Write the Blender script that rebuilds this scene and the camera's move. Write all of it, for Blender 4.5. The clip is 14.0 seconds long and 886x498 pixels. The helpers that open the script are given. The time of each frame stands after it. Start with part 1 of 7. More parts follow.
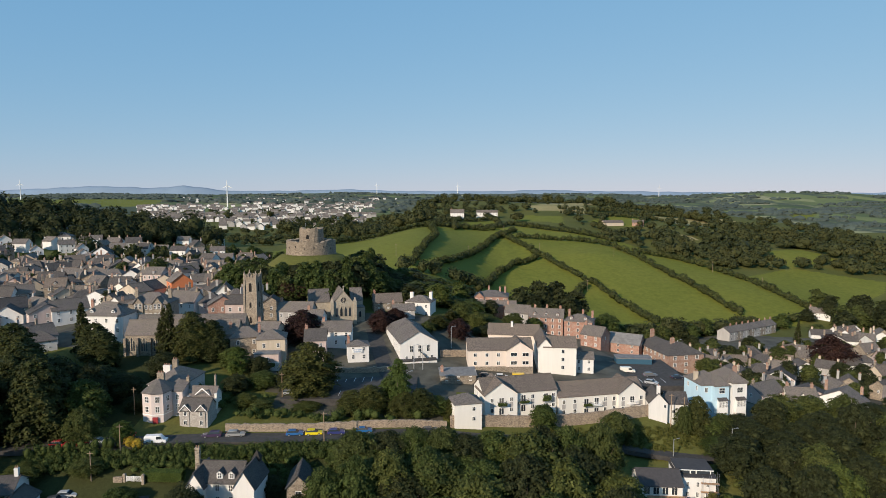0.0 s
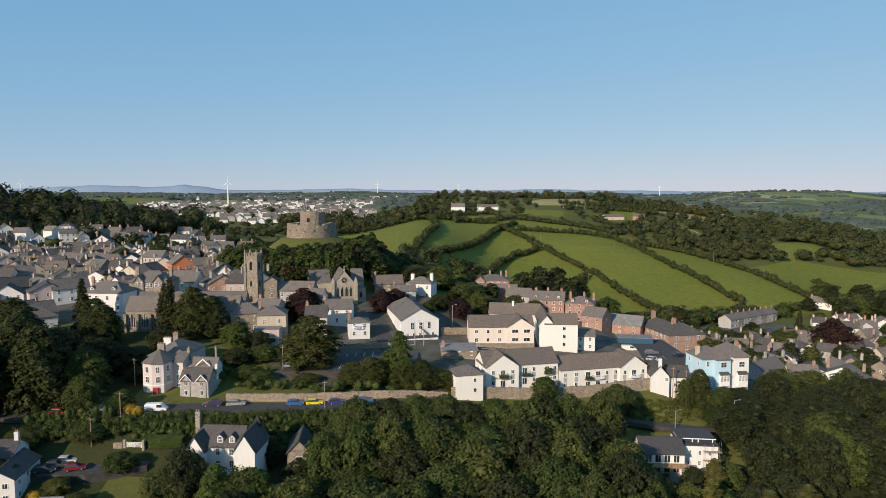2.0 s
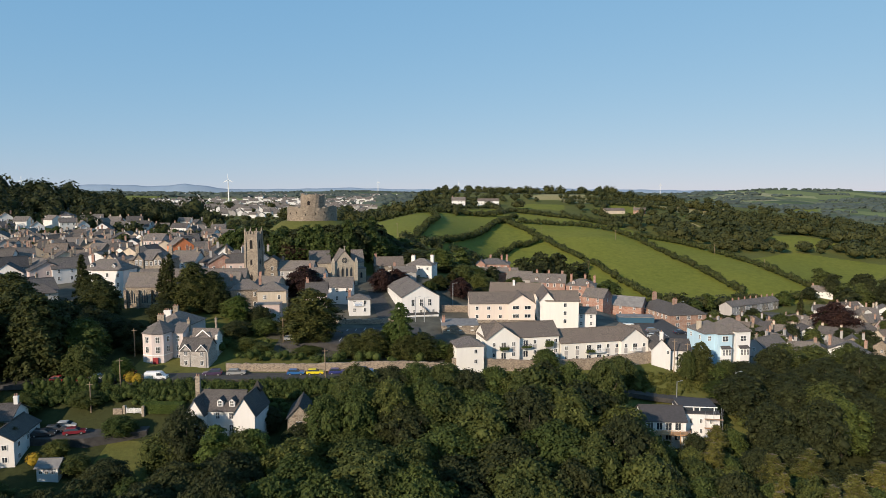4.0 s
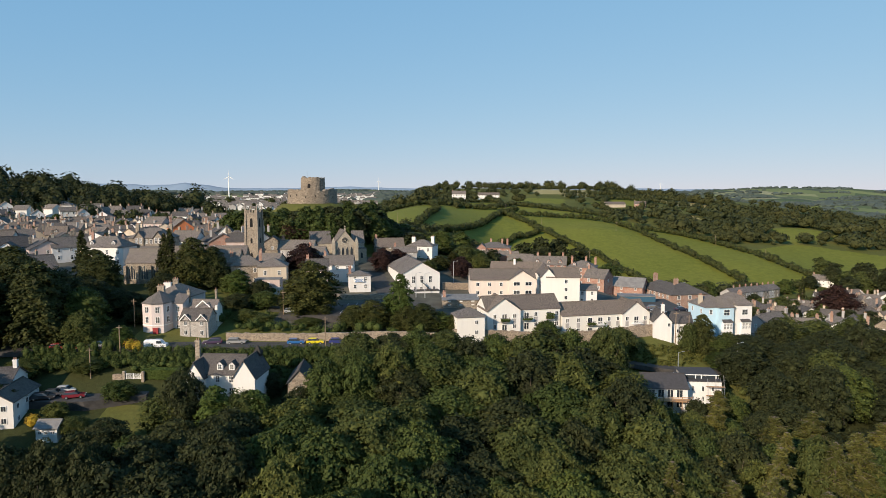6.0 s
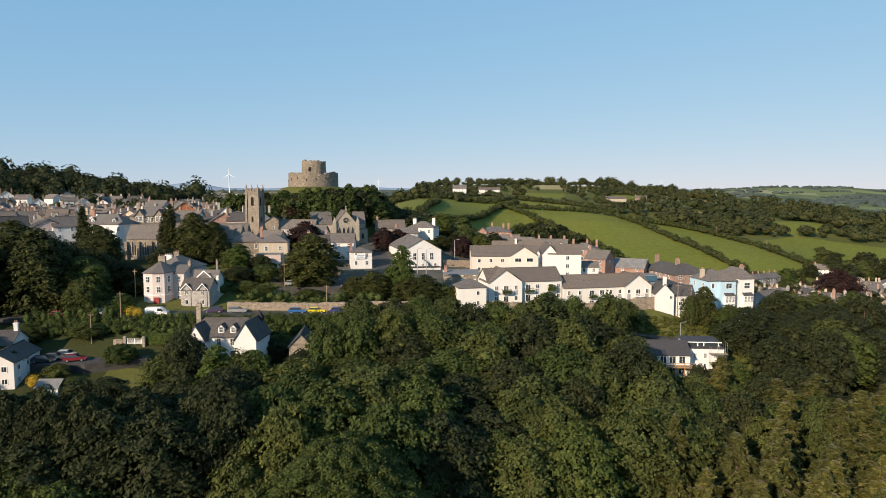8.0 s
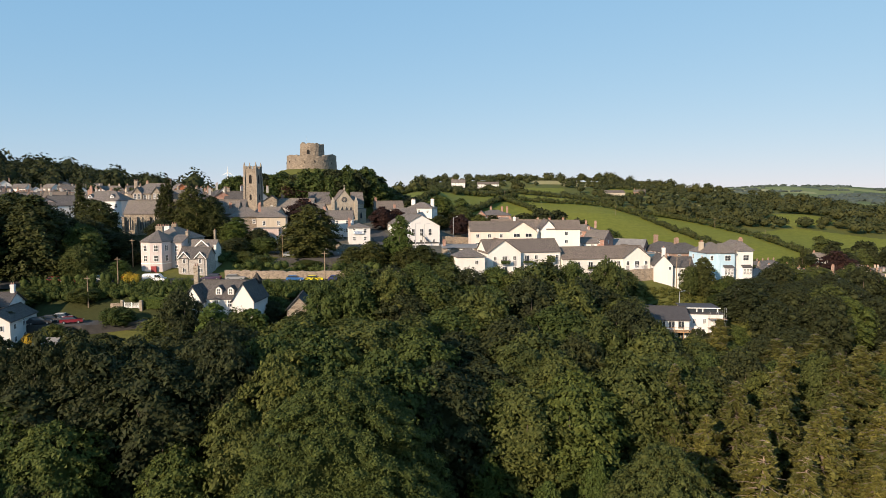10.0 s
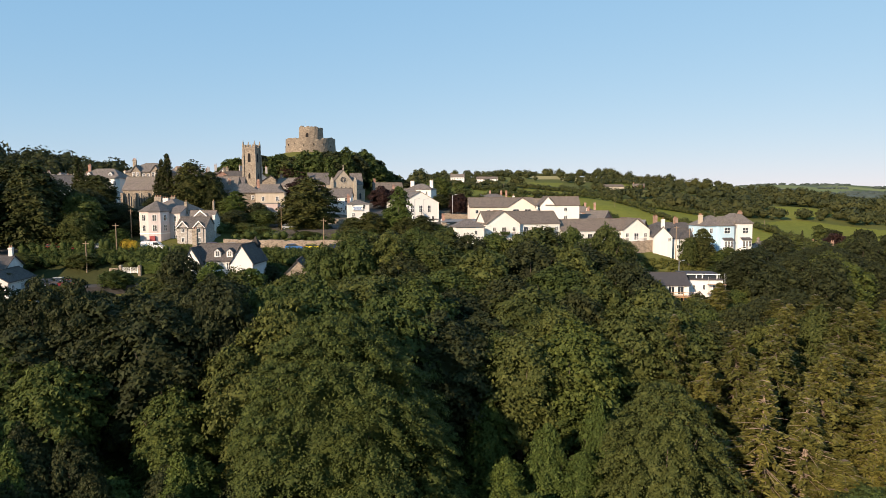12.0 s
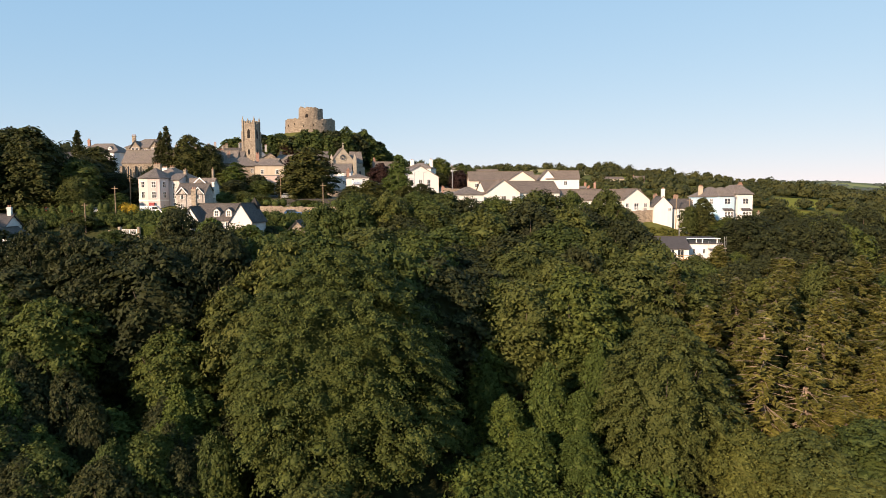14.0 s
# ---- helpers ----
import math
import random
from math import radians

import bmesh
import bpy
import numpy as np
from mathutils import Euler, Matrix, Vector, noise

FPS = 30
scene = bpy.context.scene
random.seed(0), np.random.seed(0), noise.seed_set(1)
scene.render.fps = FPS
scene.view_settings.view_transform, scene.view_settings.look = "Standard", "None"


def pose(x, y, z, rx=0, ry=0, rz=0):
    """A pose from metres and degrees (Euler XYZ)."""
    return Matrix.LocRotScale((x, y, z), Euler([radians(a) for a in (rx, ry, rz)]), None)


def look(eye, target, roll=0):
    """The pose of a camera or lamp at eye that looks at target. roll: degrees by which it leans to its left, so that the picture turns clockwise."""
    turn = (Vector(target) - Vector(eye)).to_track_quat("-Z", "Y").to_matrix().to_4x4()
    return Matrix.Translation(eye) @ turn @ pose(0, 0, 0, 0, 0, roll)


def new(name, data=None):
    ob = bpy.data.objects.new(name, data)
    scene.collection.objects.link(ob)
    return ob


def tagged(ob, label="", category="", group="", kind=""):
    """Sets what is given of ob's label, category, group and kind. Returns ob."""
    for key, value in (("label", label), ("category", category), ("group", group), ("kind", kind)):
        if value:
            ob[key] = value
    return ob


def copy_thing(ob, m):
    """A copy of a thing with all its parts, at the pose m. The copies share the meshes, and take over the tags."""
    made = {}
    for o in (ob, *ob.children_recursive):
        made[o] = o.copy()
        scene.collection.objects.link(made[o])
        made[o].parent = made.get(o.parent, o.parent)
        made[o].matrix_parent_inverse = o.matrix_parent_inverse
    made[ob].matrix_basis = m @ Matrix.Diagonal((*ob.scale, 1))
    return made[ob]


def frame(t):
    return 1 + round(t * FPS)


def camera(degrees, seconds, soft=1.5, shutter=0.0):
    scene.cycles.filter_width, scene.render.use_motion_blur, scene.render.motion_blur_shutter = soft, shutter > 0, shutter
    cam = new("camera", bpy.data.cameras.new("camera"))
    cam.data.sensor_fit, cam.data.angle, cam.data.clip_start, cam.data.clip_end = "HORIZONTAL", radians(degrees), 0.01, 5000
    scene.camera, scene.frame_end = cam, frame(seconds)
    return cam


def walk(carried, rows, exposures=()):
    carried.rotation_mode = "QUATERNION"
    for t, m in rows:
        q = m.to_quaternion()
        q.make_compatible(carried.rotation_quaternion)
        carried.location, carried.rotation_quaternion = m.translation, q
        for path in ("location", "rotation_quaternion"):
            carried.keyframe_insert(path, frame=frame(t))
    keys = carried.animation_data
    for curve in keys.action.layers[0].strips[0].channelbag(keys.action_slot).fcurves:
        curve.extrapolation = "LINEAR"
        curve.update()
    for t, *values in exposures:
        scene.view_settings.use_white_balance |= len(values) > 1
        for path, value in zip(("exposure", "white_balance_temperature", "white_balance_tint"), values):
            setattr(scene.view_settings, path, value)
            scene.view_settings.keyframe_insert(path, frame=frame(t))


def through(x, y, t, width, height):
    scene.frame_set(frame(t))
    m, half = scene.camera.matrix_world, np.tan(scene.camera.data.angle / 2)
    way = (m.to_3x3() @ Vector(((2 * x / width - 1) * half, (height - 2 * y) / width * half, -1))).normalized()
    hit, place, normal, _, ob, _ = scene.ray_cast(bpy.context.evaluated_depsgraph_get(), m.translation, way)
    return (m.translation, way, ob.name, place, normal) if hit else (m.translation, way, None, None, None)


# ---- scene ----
# camera: a drone that sinks straight down in front of the hill town
cam = camera(70.0, 14.0, soft=0.7)
ROWS = [  # seconds, x, y, z, yaw, pitch, roll
    (0.0, 0.0, 0.0, 63.0, 0.0, -4.8, 0.0),
    (0.5, -0.045, -0.021, 60.998, 0.012, -4.794, -0.004),
    (1.0, -0.059, -0.066, 58.967, 0.021, -4.792, -0.007),
    (1.5, -0.094, -0.126, 56.99, 0.034, -4.787, -0.008),
    (2.0, -0.161, -0.212, 55.054, 0.052, -4.776, -0.011),
    (2.5, -0.198, -0.282, 53.112, 0.067, -4.765, -0.012),
    (3.0, -0.193, -0.338, 51.143, 0.076, -4.762, -0.014),
    (5.5, -0.264, -0.474, 41.205, 0.12, -4.773, 0.005),
    (6.0, -0.276, -0.523, 39.233, 0.128, -4.762, 0.011),
    (6.5, -0.295, -0.593, 37.245, 0.134, -4.744, 0.019),
    (7.0, -0.338, -0.664, 35.208, 0.143, -4.721, 0.023),
    (7.5, -0.436, -0.757, 33.119, 0.155, -4.695, 0.026),
    (8.0, -0.578, -0.854, 31.05, 0.161, -4.668, 0.032),
    (10.5, -0.439, -1.211, 20.52, 0.029, -4.558, 0.11),
    (11.0, -0.461, -1.335, 18.466, 0.014, -4.527, 0.137),
    (11.5, -0.474, -1.456, 16.424, 0.002, -4.498, 0.173),
    (12.0, -0.439, -1.548, 14.357, -0.014, -4.487, 0.209),
    (12.5, -0.411, -1.66, 12.307, -0.024, -4.489, 0.233),
    (13.0, -0.421, -1.769, 10.259, -0.02, -4.502, 0.24),
    (13.5, -0.374, -1.877, 8.148, -0.012, -4.531, 0.235),
    (14.0, -0.338, -1.955, 6.0, 0.0, -4.57, 0.227),
]
EXPOSURE = 0.0
walk(cam, [(t, pose(x, y, z, 90 + pitch, roll, yaw)) for t, x, y, z, yaw, pitch, roll in ROWS], [(0.0, EXPOSURE, 6700, 12), (3.0, EXPOSURE + 0.05, 6800, 13), (8.0, EXPOSURE + 0.24, 7100, 14), (10.5, EXPOSURE + 0.37, 7400, 17), (12.5, EXPOSURE + 0.46, 7650, 19), (14.0, EXPOSURE + 0.58, 8200, 23)])

# world and sun: low, clear morning light from behind the camera's left shoulder
SUN_TO = Vector((-0.56, -0.74, 0.38)).normalized()
world = bpy.data.worlds.new("world")
scene.world = world
world.use_nodes = True
nt = world.node_tree
sky = nt.nodes.new("ShaderNodeTexSky")
sky.sky_type, sky.sun_disc = "NISHITA", False
sky.sun_elevation = math.asin(SUN_TO.z)
sky.sun_rotation = math.atan2(SUN_TO.x, SUN_TO.y)
sky.altitude, sky.air_density, sky.dust_density, sky.ozone_density = 0, 1.0, 0.0, 4.0
cool = nt.nodes.new("ShaderNodeMix")
cool.data_type, cool.blend_type = "RGBA", "MULTIPLY"
cool.inputs[0].default_value, cool.inputs[7].default_value = 1.0, (0.085, 0.103, 0.120, 1)
soft_sky = nt.nodes.new("ShaderNodeGamma")
soft_sky.inputs[1].default_value = 0.72
nt.links.new(sky.outputs[0], cool.inputs[6])
nt.links.new(cool.outputs[2], soft_sky.inputs[0])
# a hazier, more even blue: each channel flattened towards the horizon
parts, whole = nt.nodes.new("ShaderNodeSeparateColor"), nt.nodes.new("ShaderNodeCombineColor")
nt.links.new(soft_sky.outputs[0], parts.inputs[0])
for k, (power, gain) in enumerate(((0.80, 0.635), (0.45, 0.62), (0.25, 0.725))):
    flat, scaled = nt.nodes.new("ShaderNodeMath"), nt.nodes.new("ShaderNodeMath")
    flat.operation, scaled.operation = "POWER", "MULTIPLY"
    flat.inputs[1].default_value, scaled.inputs[1].default_value = power, gain
    nt.links.new(parts.outputs[k], flat.inputs[0]), nt.links.new(flat.outputs[0], scaled.inputs[0]), nt.links.new(scaled.outputs[0], whole.inputs[k])
nt.links.new(whole.outputs[0], nt.nodes["Background"].inputs[0])
nt.nodes["Background"].inputs[1].default_value = 1.0
sun = new("sun", bpy.data.lights.new("sun", "SUN"))
sun.data.energy, sun.data.angle, sun.data.color = 5.0, radians(0.55), (1.0, 0.87, 0.705)
sun.matrix_world = look((0, 0, 400), Vector((0, 0, 400)) - SUN_TO)
# ---- terrain ----
PROFILE = {  # ground height along the valley's cross sections: x -> (y, z) ...
    -400: ((-300, -20), (0, -12), (100, 2), (160, 10), (220, 15), (300, 18), (380, 22), (470, 34), (540, 42), (640, 40), (800, 26), (1245, 24), (1800, 42)),
    -200: ((-300, -25), (0, -20), (90, -8), (130, 0), (160, 6), (200, 12), (260, 16), (330, 18), (420, 19), (520, 20), (640, 17), (900, 16), (1245, 24), (1800, 42))} | {
    -90: ((-300, -32), (0, -28), (74, -22), (90, -17), (115, -9), (132, -4.5), (148, 2.6), (160, 3.6), (175, 7), (190, 10), (205, 11), (225, 14), (262, 17), (330, 18), (420, 12), (500, 15), (620, 17), (900, 16), (1245, 24), (1800, 42))} | {
    -20: ((-300, -36), (0, -36), (75, -30), (95, -26), (120, -14), (138, -6), (152, 1.2), (158, 1.5), (166, 2.5), (180, 4.6), (200, 6.4), (215, 8), (240, 11), (265, 14.5), (310, 17), (360, 14), (430, 14), (520, 22), (600, 27), (700, 32), (900, 36), (1160, 52), (1400, 42), (1800, 44))} | {
    60: ((-300, -38), (0, -38), (86, -31), (110, -24), (145, -13), (160, -9), (166, -8), (178, -1), (188, 1.2), (204, 2.2), (230, 2), (285, 0.5), (318, -4), (360, -14), (420, -18), (480, -14), (560, 4), (620, 15), (760, 27), (850, 34), (1000, 48), (1160, 53), (1400, 42), (1800, 44))} | {
    72: ((-300, -38), (0, -38), (86, -31), (110, -24), (145, -13), (160, -9), (166, -7.5), (178, -5), (190, -3.8), (205, -3), (230, -2), (265, -2), (300, -7), (360, -16), (420, -19), (480, -14), (560, 2), (620, 14), (760, 28), (850, 34), (1000, 48), (1160, 53), (1400, 42), (1800, 44))} | {
    130: ((-300, -38), (0, -38), (90, -30), (130, -20), (165, -14), (200, -8), (240, -14), (270, -16), (320, -21), (380, -24), (430, -24), (480, -16), (540, -4), (594, 8), (680, 18), (800, 32), (950, 48), (1100, 51), (1400, 40), (1800, 44))} | {
    230: ((-300, -38), (0, -38), (100, -34), (160, -26), (225, -18), (310, -22), (393, -26), (430, -27), (500, -14), (594, 0), (700, 14), (850, 31), (950, 46), (1050, 51), (1150, 50), (1400, 38), (1800, 40)),
    420: ((-300, -40), (0, -40), (150, -34), (300, -32), (400, -34), (500, -30), (600, -12), (666, 2), (760, 9), (900, 25), (1000, 33), (1100, 34), (1400, 22), (1800, 30))} | {
    800: ((-300, -40), (0, -40), (400, -45), (700, -40), (1000, -20), (1500, -10), (1800, 10)),
}
MOTTE = (-62.2, 297.5)


def smooth(u):
    u = np.clip(u, 0, 1)
    return u * u * (3 - 2 * u)


def bump(x, y, cx, cy, sx, sy):
    return np.exp(-((x - cx) / sx) ** 2 - ((y - cy) / sy) ** 2)


def ground_z(x, y):
    """The height of the ground at arrays x, y."""
    x, y = np.asarray(x, float), np.asarray(y, float)
    xs = sorted(PROFILE)
    cols = [np.interp(y, [p[0] for p in PROFILE[c]], [p[1] for p in PROFILE[c]]) for c in xs]
    z = cols[0].copy()
    for k in range(len(xs) - 1):
        u = smooth((x - xs[k]) / (xs[k + 1] - xs[k]))
        z = np.where(x > xs[k], cols[k] * (1 - u) + cols[k + 1] * u, z)
    far = smooth((y - 1500) / 3000)
    hills = 70 + 8 * bump(x, y, -700, 4800, 500, 900) - 12 * bump(x, y, 2400, 4800, 900, 900)
    z = z * (1 - far) + hills * far + far * 6 * np.sin(x / 260 + 1.3) * np.sin(y / 410)
    z = z + 34 * bump(x, y, 1750, 3050, 620, 420) * (y > 1500)
    # gentle swell of the fields
    z = z + 1.2 * np.sin(x / 37 + y / 61) * smooth((y - 380) / 150)
    # the castle mound, steep-sided with a flat top
    r = np.hypot(x - MOTTE[0], y - MOTTE[1])
    z = np.maximum(z, 36.0 - 0.16 * np.maximum(r - 11.8, 0) - 0.56 * np.maximum(r - 14.0, 0))
    return z


def gz(x, y):
    return float(ground_z(x, y))
# ---- materials ----
def material(name, build):
    m = bpy.data.materials.new(name)
    m.use_nodes = True
    t = m.node_tree
    build(t, t.nodes["Principled BSDF"])
    return m


def node(t, kind, **values):
    n = t.nodes.new("ShaderNode" + kind)
    for k, v in values.items():
        n.inputs[k.replace("_", " ")].default_value = v
    return n


def ramp(t, source, *stops):
    """A colour ramp over source; stops: (place, (r, g, b))."""
    r = t.nodes.new("ShaderNodeValToRGB")
    while len(r.color_ramp.elements) < len(stops):
        r.color_ramp.elements.new(0.5)
    for e, (p, c) in zip(r.color_ramp.elements, stops):
        e.position, e.color = p, (*c, 1)
    t.links.new(source, r.inputs[0])
    return r.outputs[0]


def coords(t, scale=1.0, kind="Object"):
    tc = t.nodes.new("ShaderNodeTexCoord")
    mp = node(t, "Mapping", Scale=(scale, scale, scale) if not isinstance(scale, tuple) else scale)
    t.links.new(tc.outputs[kind], mp.inputs[0])
    return mp.outputs[0]


def noise_of(t, vec, scale, detail=4, rough=0.6):
    n = node(t, "TexNoise", Scale=scale, Detail=detail, Roughness=rough)
    t.links.new(vec, n.inputs["Vector"])
    return n.outputs[0]


def mixed(t, fac, a, b, how="MIX"):
    m = t.nodes.new("ShaderNodeMix")
    m.data_type, m.blend_type = "RGBA", how
    for i, v in ((0, fac), (6, a), (7, b)):
        if hasattr(v, "is_linked"):
            t.links.new(v, m.inputs[i])
        else:
            m.inputs[i].default_value = v if i == 0 else (*v, 1)
    return m.outputs[2]


def bumped(t, bsdf, height, strength=0.4, distance=0.05):
    b = node(t, "Bump", Strength=strength, Distance=distance)
    t.links.new(height, b.inputs["Height"])
    t.links.new(b.outputs[0], bsdf.inputs["Normal"])


def rendered_wall(name, colour, dirt=0.25, rough=0.85):
    """Painted render: even colour with weather streaks and fine grain."""
    def build(t, b):
        v = coords(t)
        streak = noise_of(t, coords(t, (0.9, 0.9, 0.12)), 1.0, 5)
        fine = noise_of(t, v, 9.0, 6)
        base = mixed(t, ramp(t, streak, (0.35, (0, 0, 0)), (0.75, (1, 1, 1))), colour, tuple(c * (1 - dirt) for c in colour))
        base = mixed(t, 0.25, base, ramp(t, fine, (0.3, tuple(c * 0.8 for c in colour)), (0.7, tuple(min(1, c * 1.12) for c in colour))))
        info = t.nodes.new("ShaderNodeObjectInfo")
        base = mixed(t, 0.3, base, ramp(t, info.outputs["Random"], (0, (0.72, 0.70, 0.66)), (1, (1, 1, 1))), "MULTIPLY")
        t.links.new(base, b.inputs["Base Color"])
        b.inputs["Roughness"].default_value = rough
        bumped(t, b, fine, 0.25, 0.02)
    return material(name, build)


def stone_wall(name, dark, light, mortar, size=2.2):
    """Coursed rubble: uneven stones with recessed joints."""
    def build(t, b):
        v = coords(t, (1, 1, 1.7))
        vor = node(t, "TexVoronoi", Scale=size)
        t.links.new(v, vor.inputs["Vector"])
        edge = node(t, "TexVoronoi", Scale=size)
        edge.feature = "DISTANCE_TO_EDGE"
        t.links.new(v, edge.inputs["Vector"])
        sep = t.nodes.new("ShaderNodeSeparateColor")
        t.links.new(vor.outputs["Color"], sep.inputs[0])
        stones = ramp(t, sep.outputs[0], (0, dark), (0.5, tuple((p + q) / 2 for p, q in zip(dark, light))), (1, light))
        stain = noise_of(t, coords(t), 0.22, 6)
        stones = mixed(t, ramp(t, stain, (0.4, (0, 0, 0)), (0.7, (0.65, 0.65, 0.65))), stones, dark)
        col = mixed(t, ramp(t, edge.outputs["Distance"], (0.0, (1, 1, 1)), (0.09, (0, 0, 0))), stones, mortar)
        t.links.new(col, b.inputs["Base Color"])
        b.inputs["Roughness"].default_value = 0.92
        bumped(t, b, edge.outputs["Distance"], 0.6, 0.08)
    return material(name, build)


def brick_wall(name, c1, c2, mortar):
    def build(t, b):
        v = t.nodes.new("ShaderNodeVectorMath")
        br = node(t, "TexBrick", Scale=1.0, Color1=(*c1, 1), Color2=(*c2, 1), Mortar=(*mortar, 1))
        br.inputs["Mortar Size"].default_value, br.inputs["Brick Width"].default_value, br.inputs["Row Height"].default_value = 0.012, 0.23, 0.075
        tc = t.nodes.new("ShaderNodeTexCoord")
        sp = t.nodes.new("ShaderNodeSeparateXYZ")
        t.links.new(tc.outputs["Object"], sp.inputs[0])
        add = t.nodes.new("ShaderNodeMath")
        t.links.new(sp.outputs[0], add.inputs[0]), t.links.new(sp.outputs[1], add.inputs[1])
        cb = t.nodes.new("ShaderNodeCombineXYZ")
        t.links.new(add.outputs[0], cb.inputs[0]), t.links.new(sp.outputs[2], cb.inputs[1])
        t.links.new(cb.outputs[0], br.inputs["Vector"])
        t.nodes.remove(v)
        wear = noise_of(t, coords(t), 0.5, 6)
        col = mixed(t, ramp(t, wear, (0.4, (0, 0, 0)), (0.75, (0.6, 0.6, 0.6))), br.outputs["Color"], tuple(c * 0.55 for c in c1))
        t.links.new(col, b.inputs["Base Color"])
        b.inputs["Roughness"].default_value = 0.9
    return material(name, build)


def slate(name, c1, c2, moss=0.25, row=0.25):
    """Slate roof: thin courses, every slate a little different, lichen in patches."""
    def build(t, b):
        tc = t.nodes.new("ShaderNodeTexCoord")
        br = node(t, "TexBrick", Scale=1.0, Color1=(*c1, 1), Color2=(*c2, 1), Mortar=(*(c * 0.35 for c in c1), 1))
        br.inputs["Mortar Size"].default_value, br.inputs["Brick Width"].default_value, br.inputs["Row Height"].default_value = 0.015, 0.32, row
        t.links.new(tc.outputs["UV"], br.inputs["Vector"])
        big = noise_of(t, coords(t), 0.35, 6, 0.7)
        col = mixed(t, ramp(t, big, (0.42, (0, 0, 0)), (0.72, (moss, moss, moss))), br.outputs["Color"], (0.21, 0.19, 0.13))
        info = t.nodes.new("ShaderNodeObjectInfo")
        col = mixed(t, 0.45, col, ramp(t, info.outputs["Random"], (0, (0.5, 0.5, 0.53)), (0.6, (0.85, 0.83, 0.8)), (1, (1, 0.93, 0.85))), "MULTIPLY")
        t.links.new(col, b.inputs["Base Color"])
        b.inputs["Roughness"].default_value = 0.8
        b.inputs["Specular IOR Level"].default_value = 0.2
        bumped(t, b, br.outputs["Fac"], -0.5, 0.03)
    return material(name, build)


def plain(name, colour, rough=0.6, metal=0.0, grain=0.15, scale=3.0):
    def build(t, b):
        n = noise_of(t, coords(t), scale, 6)
        t.links.new(ramp(t, n, (0.3, tuple(c * (1 - grain) for c in colour)), (0.7, tuple(min(1, c * (1 + grain)) for c in colour))), b.inputs["Base Color"])
        b.inputs["Roughness"].default_value, b.inputs["Metallic"].default_value = rough, metal
    return material(name, build)


def glass(name, colour=(0.02, 0.025, 0.03)):
    def build(t, b):
        info = t.nodes.new("ShaderNodeObjectInfo")
        t.links.new(ramp(t, info.outputs["Random"], (0, colour), (0.7, tuple(c * 2 for c in colour)), (1, (0.16, 0.15, 0.13))), b.inputs["Base Color"])
        b.inputs["Roughness"].default_value = 0.06
    return material(name, build)


def leaves(name, dark, mid, light, through=0.28, olive=0.0, tint=0.75):
    """Foliage: every spray has its own green; clumps and whole trees differ too. olive: how far whole stands turn to olive brown."""
    def build(t, b):
        geo = t.nodes.new("ShaderNodeNewGeometry")
        each = ramp(t, geo.outputs["Random Per Island"], (0, dark), (0.55, mid), (1, light))
        clump = noise_of(t, coords(t), 0.45, 3)
        col = mixed(t, ramp(t, clump, (0.35, (0, 0, 0)), (0.7, (0.7, 0.7, 0.7))), each, dark)
        if olive:
            stand = noise_of(t, coords(t), 0.035, 3, 0.6)
            col = mixed(t, ramp(t, stand, (0.42, (0, 0, 0)), (0.62, (olive, olive, olive))), col, tuple(c * k for c, k in zip(light, (1.25, 1.0, 0.75))))
        info = t.nodes.new("ShaderNodeObjectInfo")
        col = mixed(t, tint, col, ramp(t, info.outputs["Random"], (0, (0.66, 0.72, 0.62)), (0.5, (0.95, 0.96, 0.82)), (1, (1.22, 1.14, 0.84))), "MULTIPLY")
        t.links.new(col, b.inputs["Base Color"])
        b.inputs["Roughness"].default_value = 0.65
        b.inputs["Specular IOR Level"].default_value = 0.12
        tr = t.nodes.new("ShaderNodeBsdfTranslucent")
        t.links.new(col, tr.inputs["Color"])
        mx = node(t, "MixShader")
        mx.inputs[0].default_value = through
        out = t.nodes["Material Output"]
        t.links.new(b.outputs[0], mx.inputs[1]), t.links.new(tr.outputs[0], mx.inputs[2]), t.links.new(mx.outputs[0], out.inputs[0])
    return material(name, build)


def grass(name, a, b2, c, fine=1.2):
    def build(t, b):
        v = coords(t)
        big = noise_of(t, v, 0.02, 5)
        small = noise_of(t, v, fine, 6, 0.75)
        col = ramp(t, big, (0.3, a), (0.5, b2), (0.7, c))
        col = mixed(t, 0.5, col, ramp(t, small, (0.25, tuple(k * 0.55 for k in a)), (0.75, tuple(k * 1.5 for k in b2))))
        t.links.new(col, b.inputs["Base Color"])
        b.inputs["Roughness"].default_value = 0.95
        b.inputs["Specular IOR Level"].default_value = 0.1
        bumped(t, b, small, 0.6, 0.3)
    return material(name, build)


WHITE = rendered_wall("white_render", (0.76, 0.74, 0.71), 0.14)
CREAM = rendered_wall("cream_render", (0.77, 0.74, 0.68), 0.1)
PEACH = rendered_wall("peach_render", (0.74, 0.635, 0.55), 0.12)
PINK = rendered_wall("pink_render", (0.58, 0.46, 0.42), 0.3)
BLUE = rendered_wall("pale_blue_render", (0.47, 0.655, 0.76), 0.12)
GREY = rendered_wall("grey_render", (0.42, 0.40, 0.38), 0.35)
BUFF = rendered_wall("buff_render", (0.58, 0.49, 0.38), 0.3)
ORANGE = rendered_wall("orange_render", (0.62, 0.20, 0.08), 0.2)
STONE = stone_wall("grey_brown_stone", (0.15, 0.115, 0.085), (0.38, 0.31, 0.235), (0.30, 0.27, 0.22))
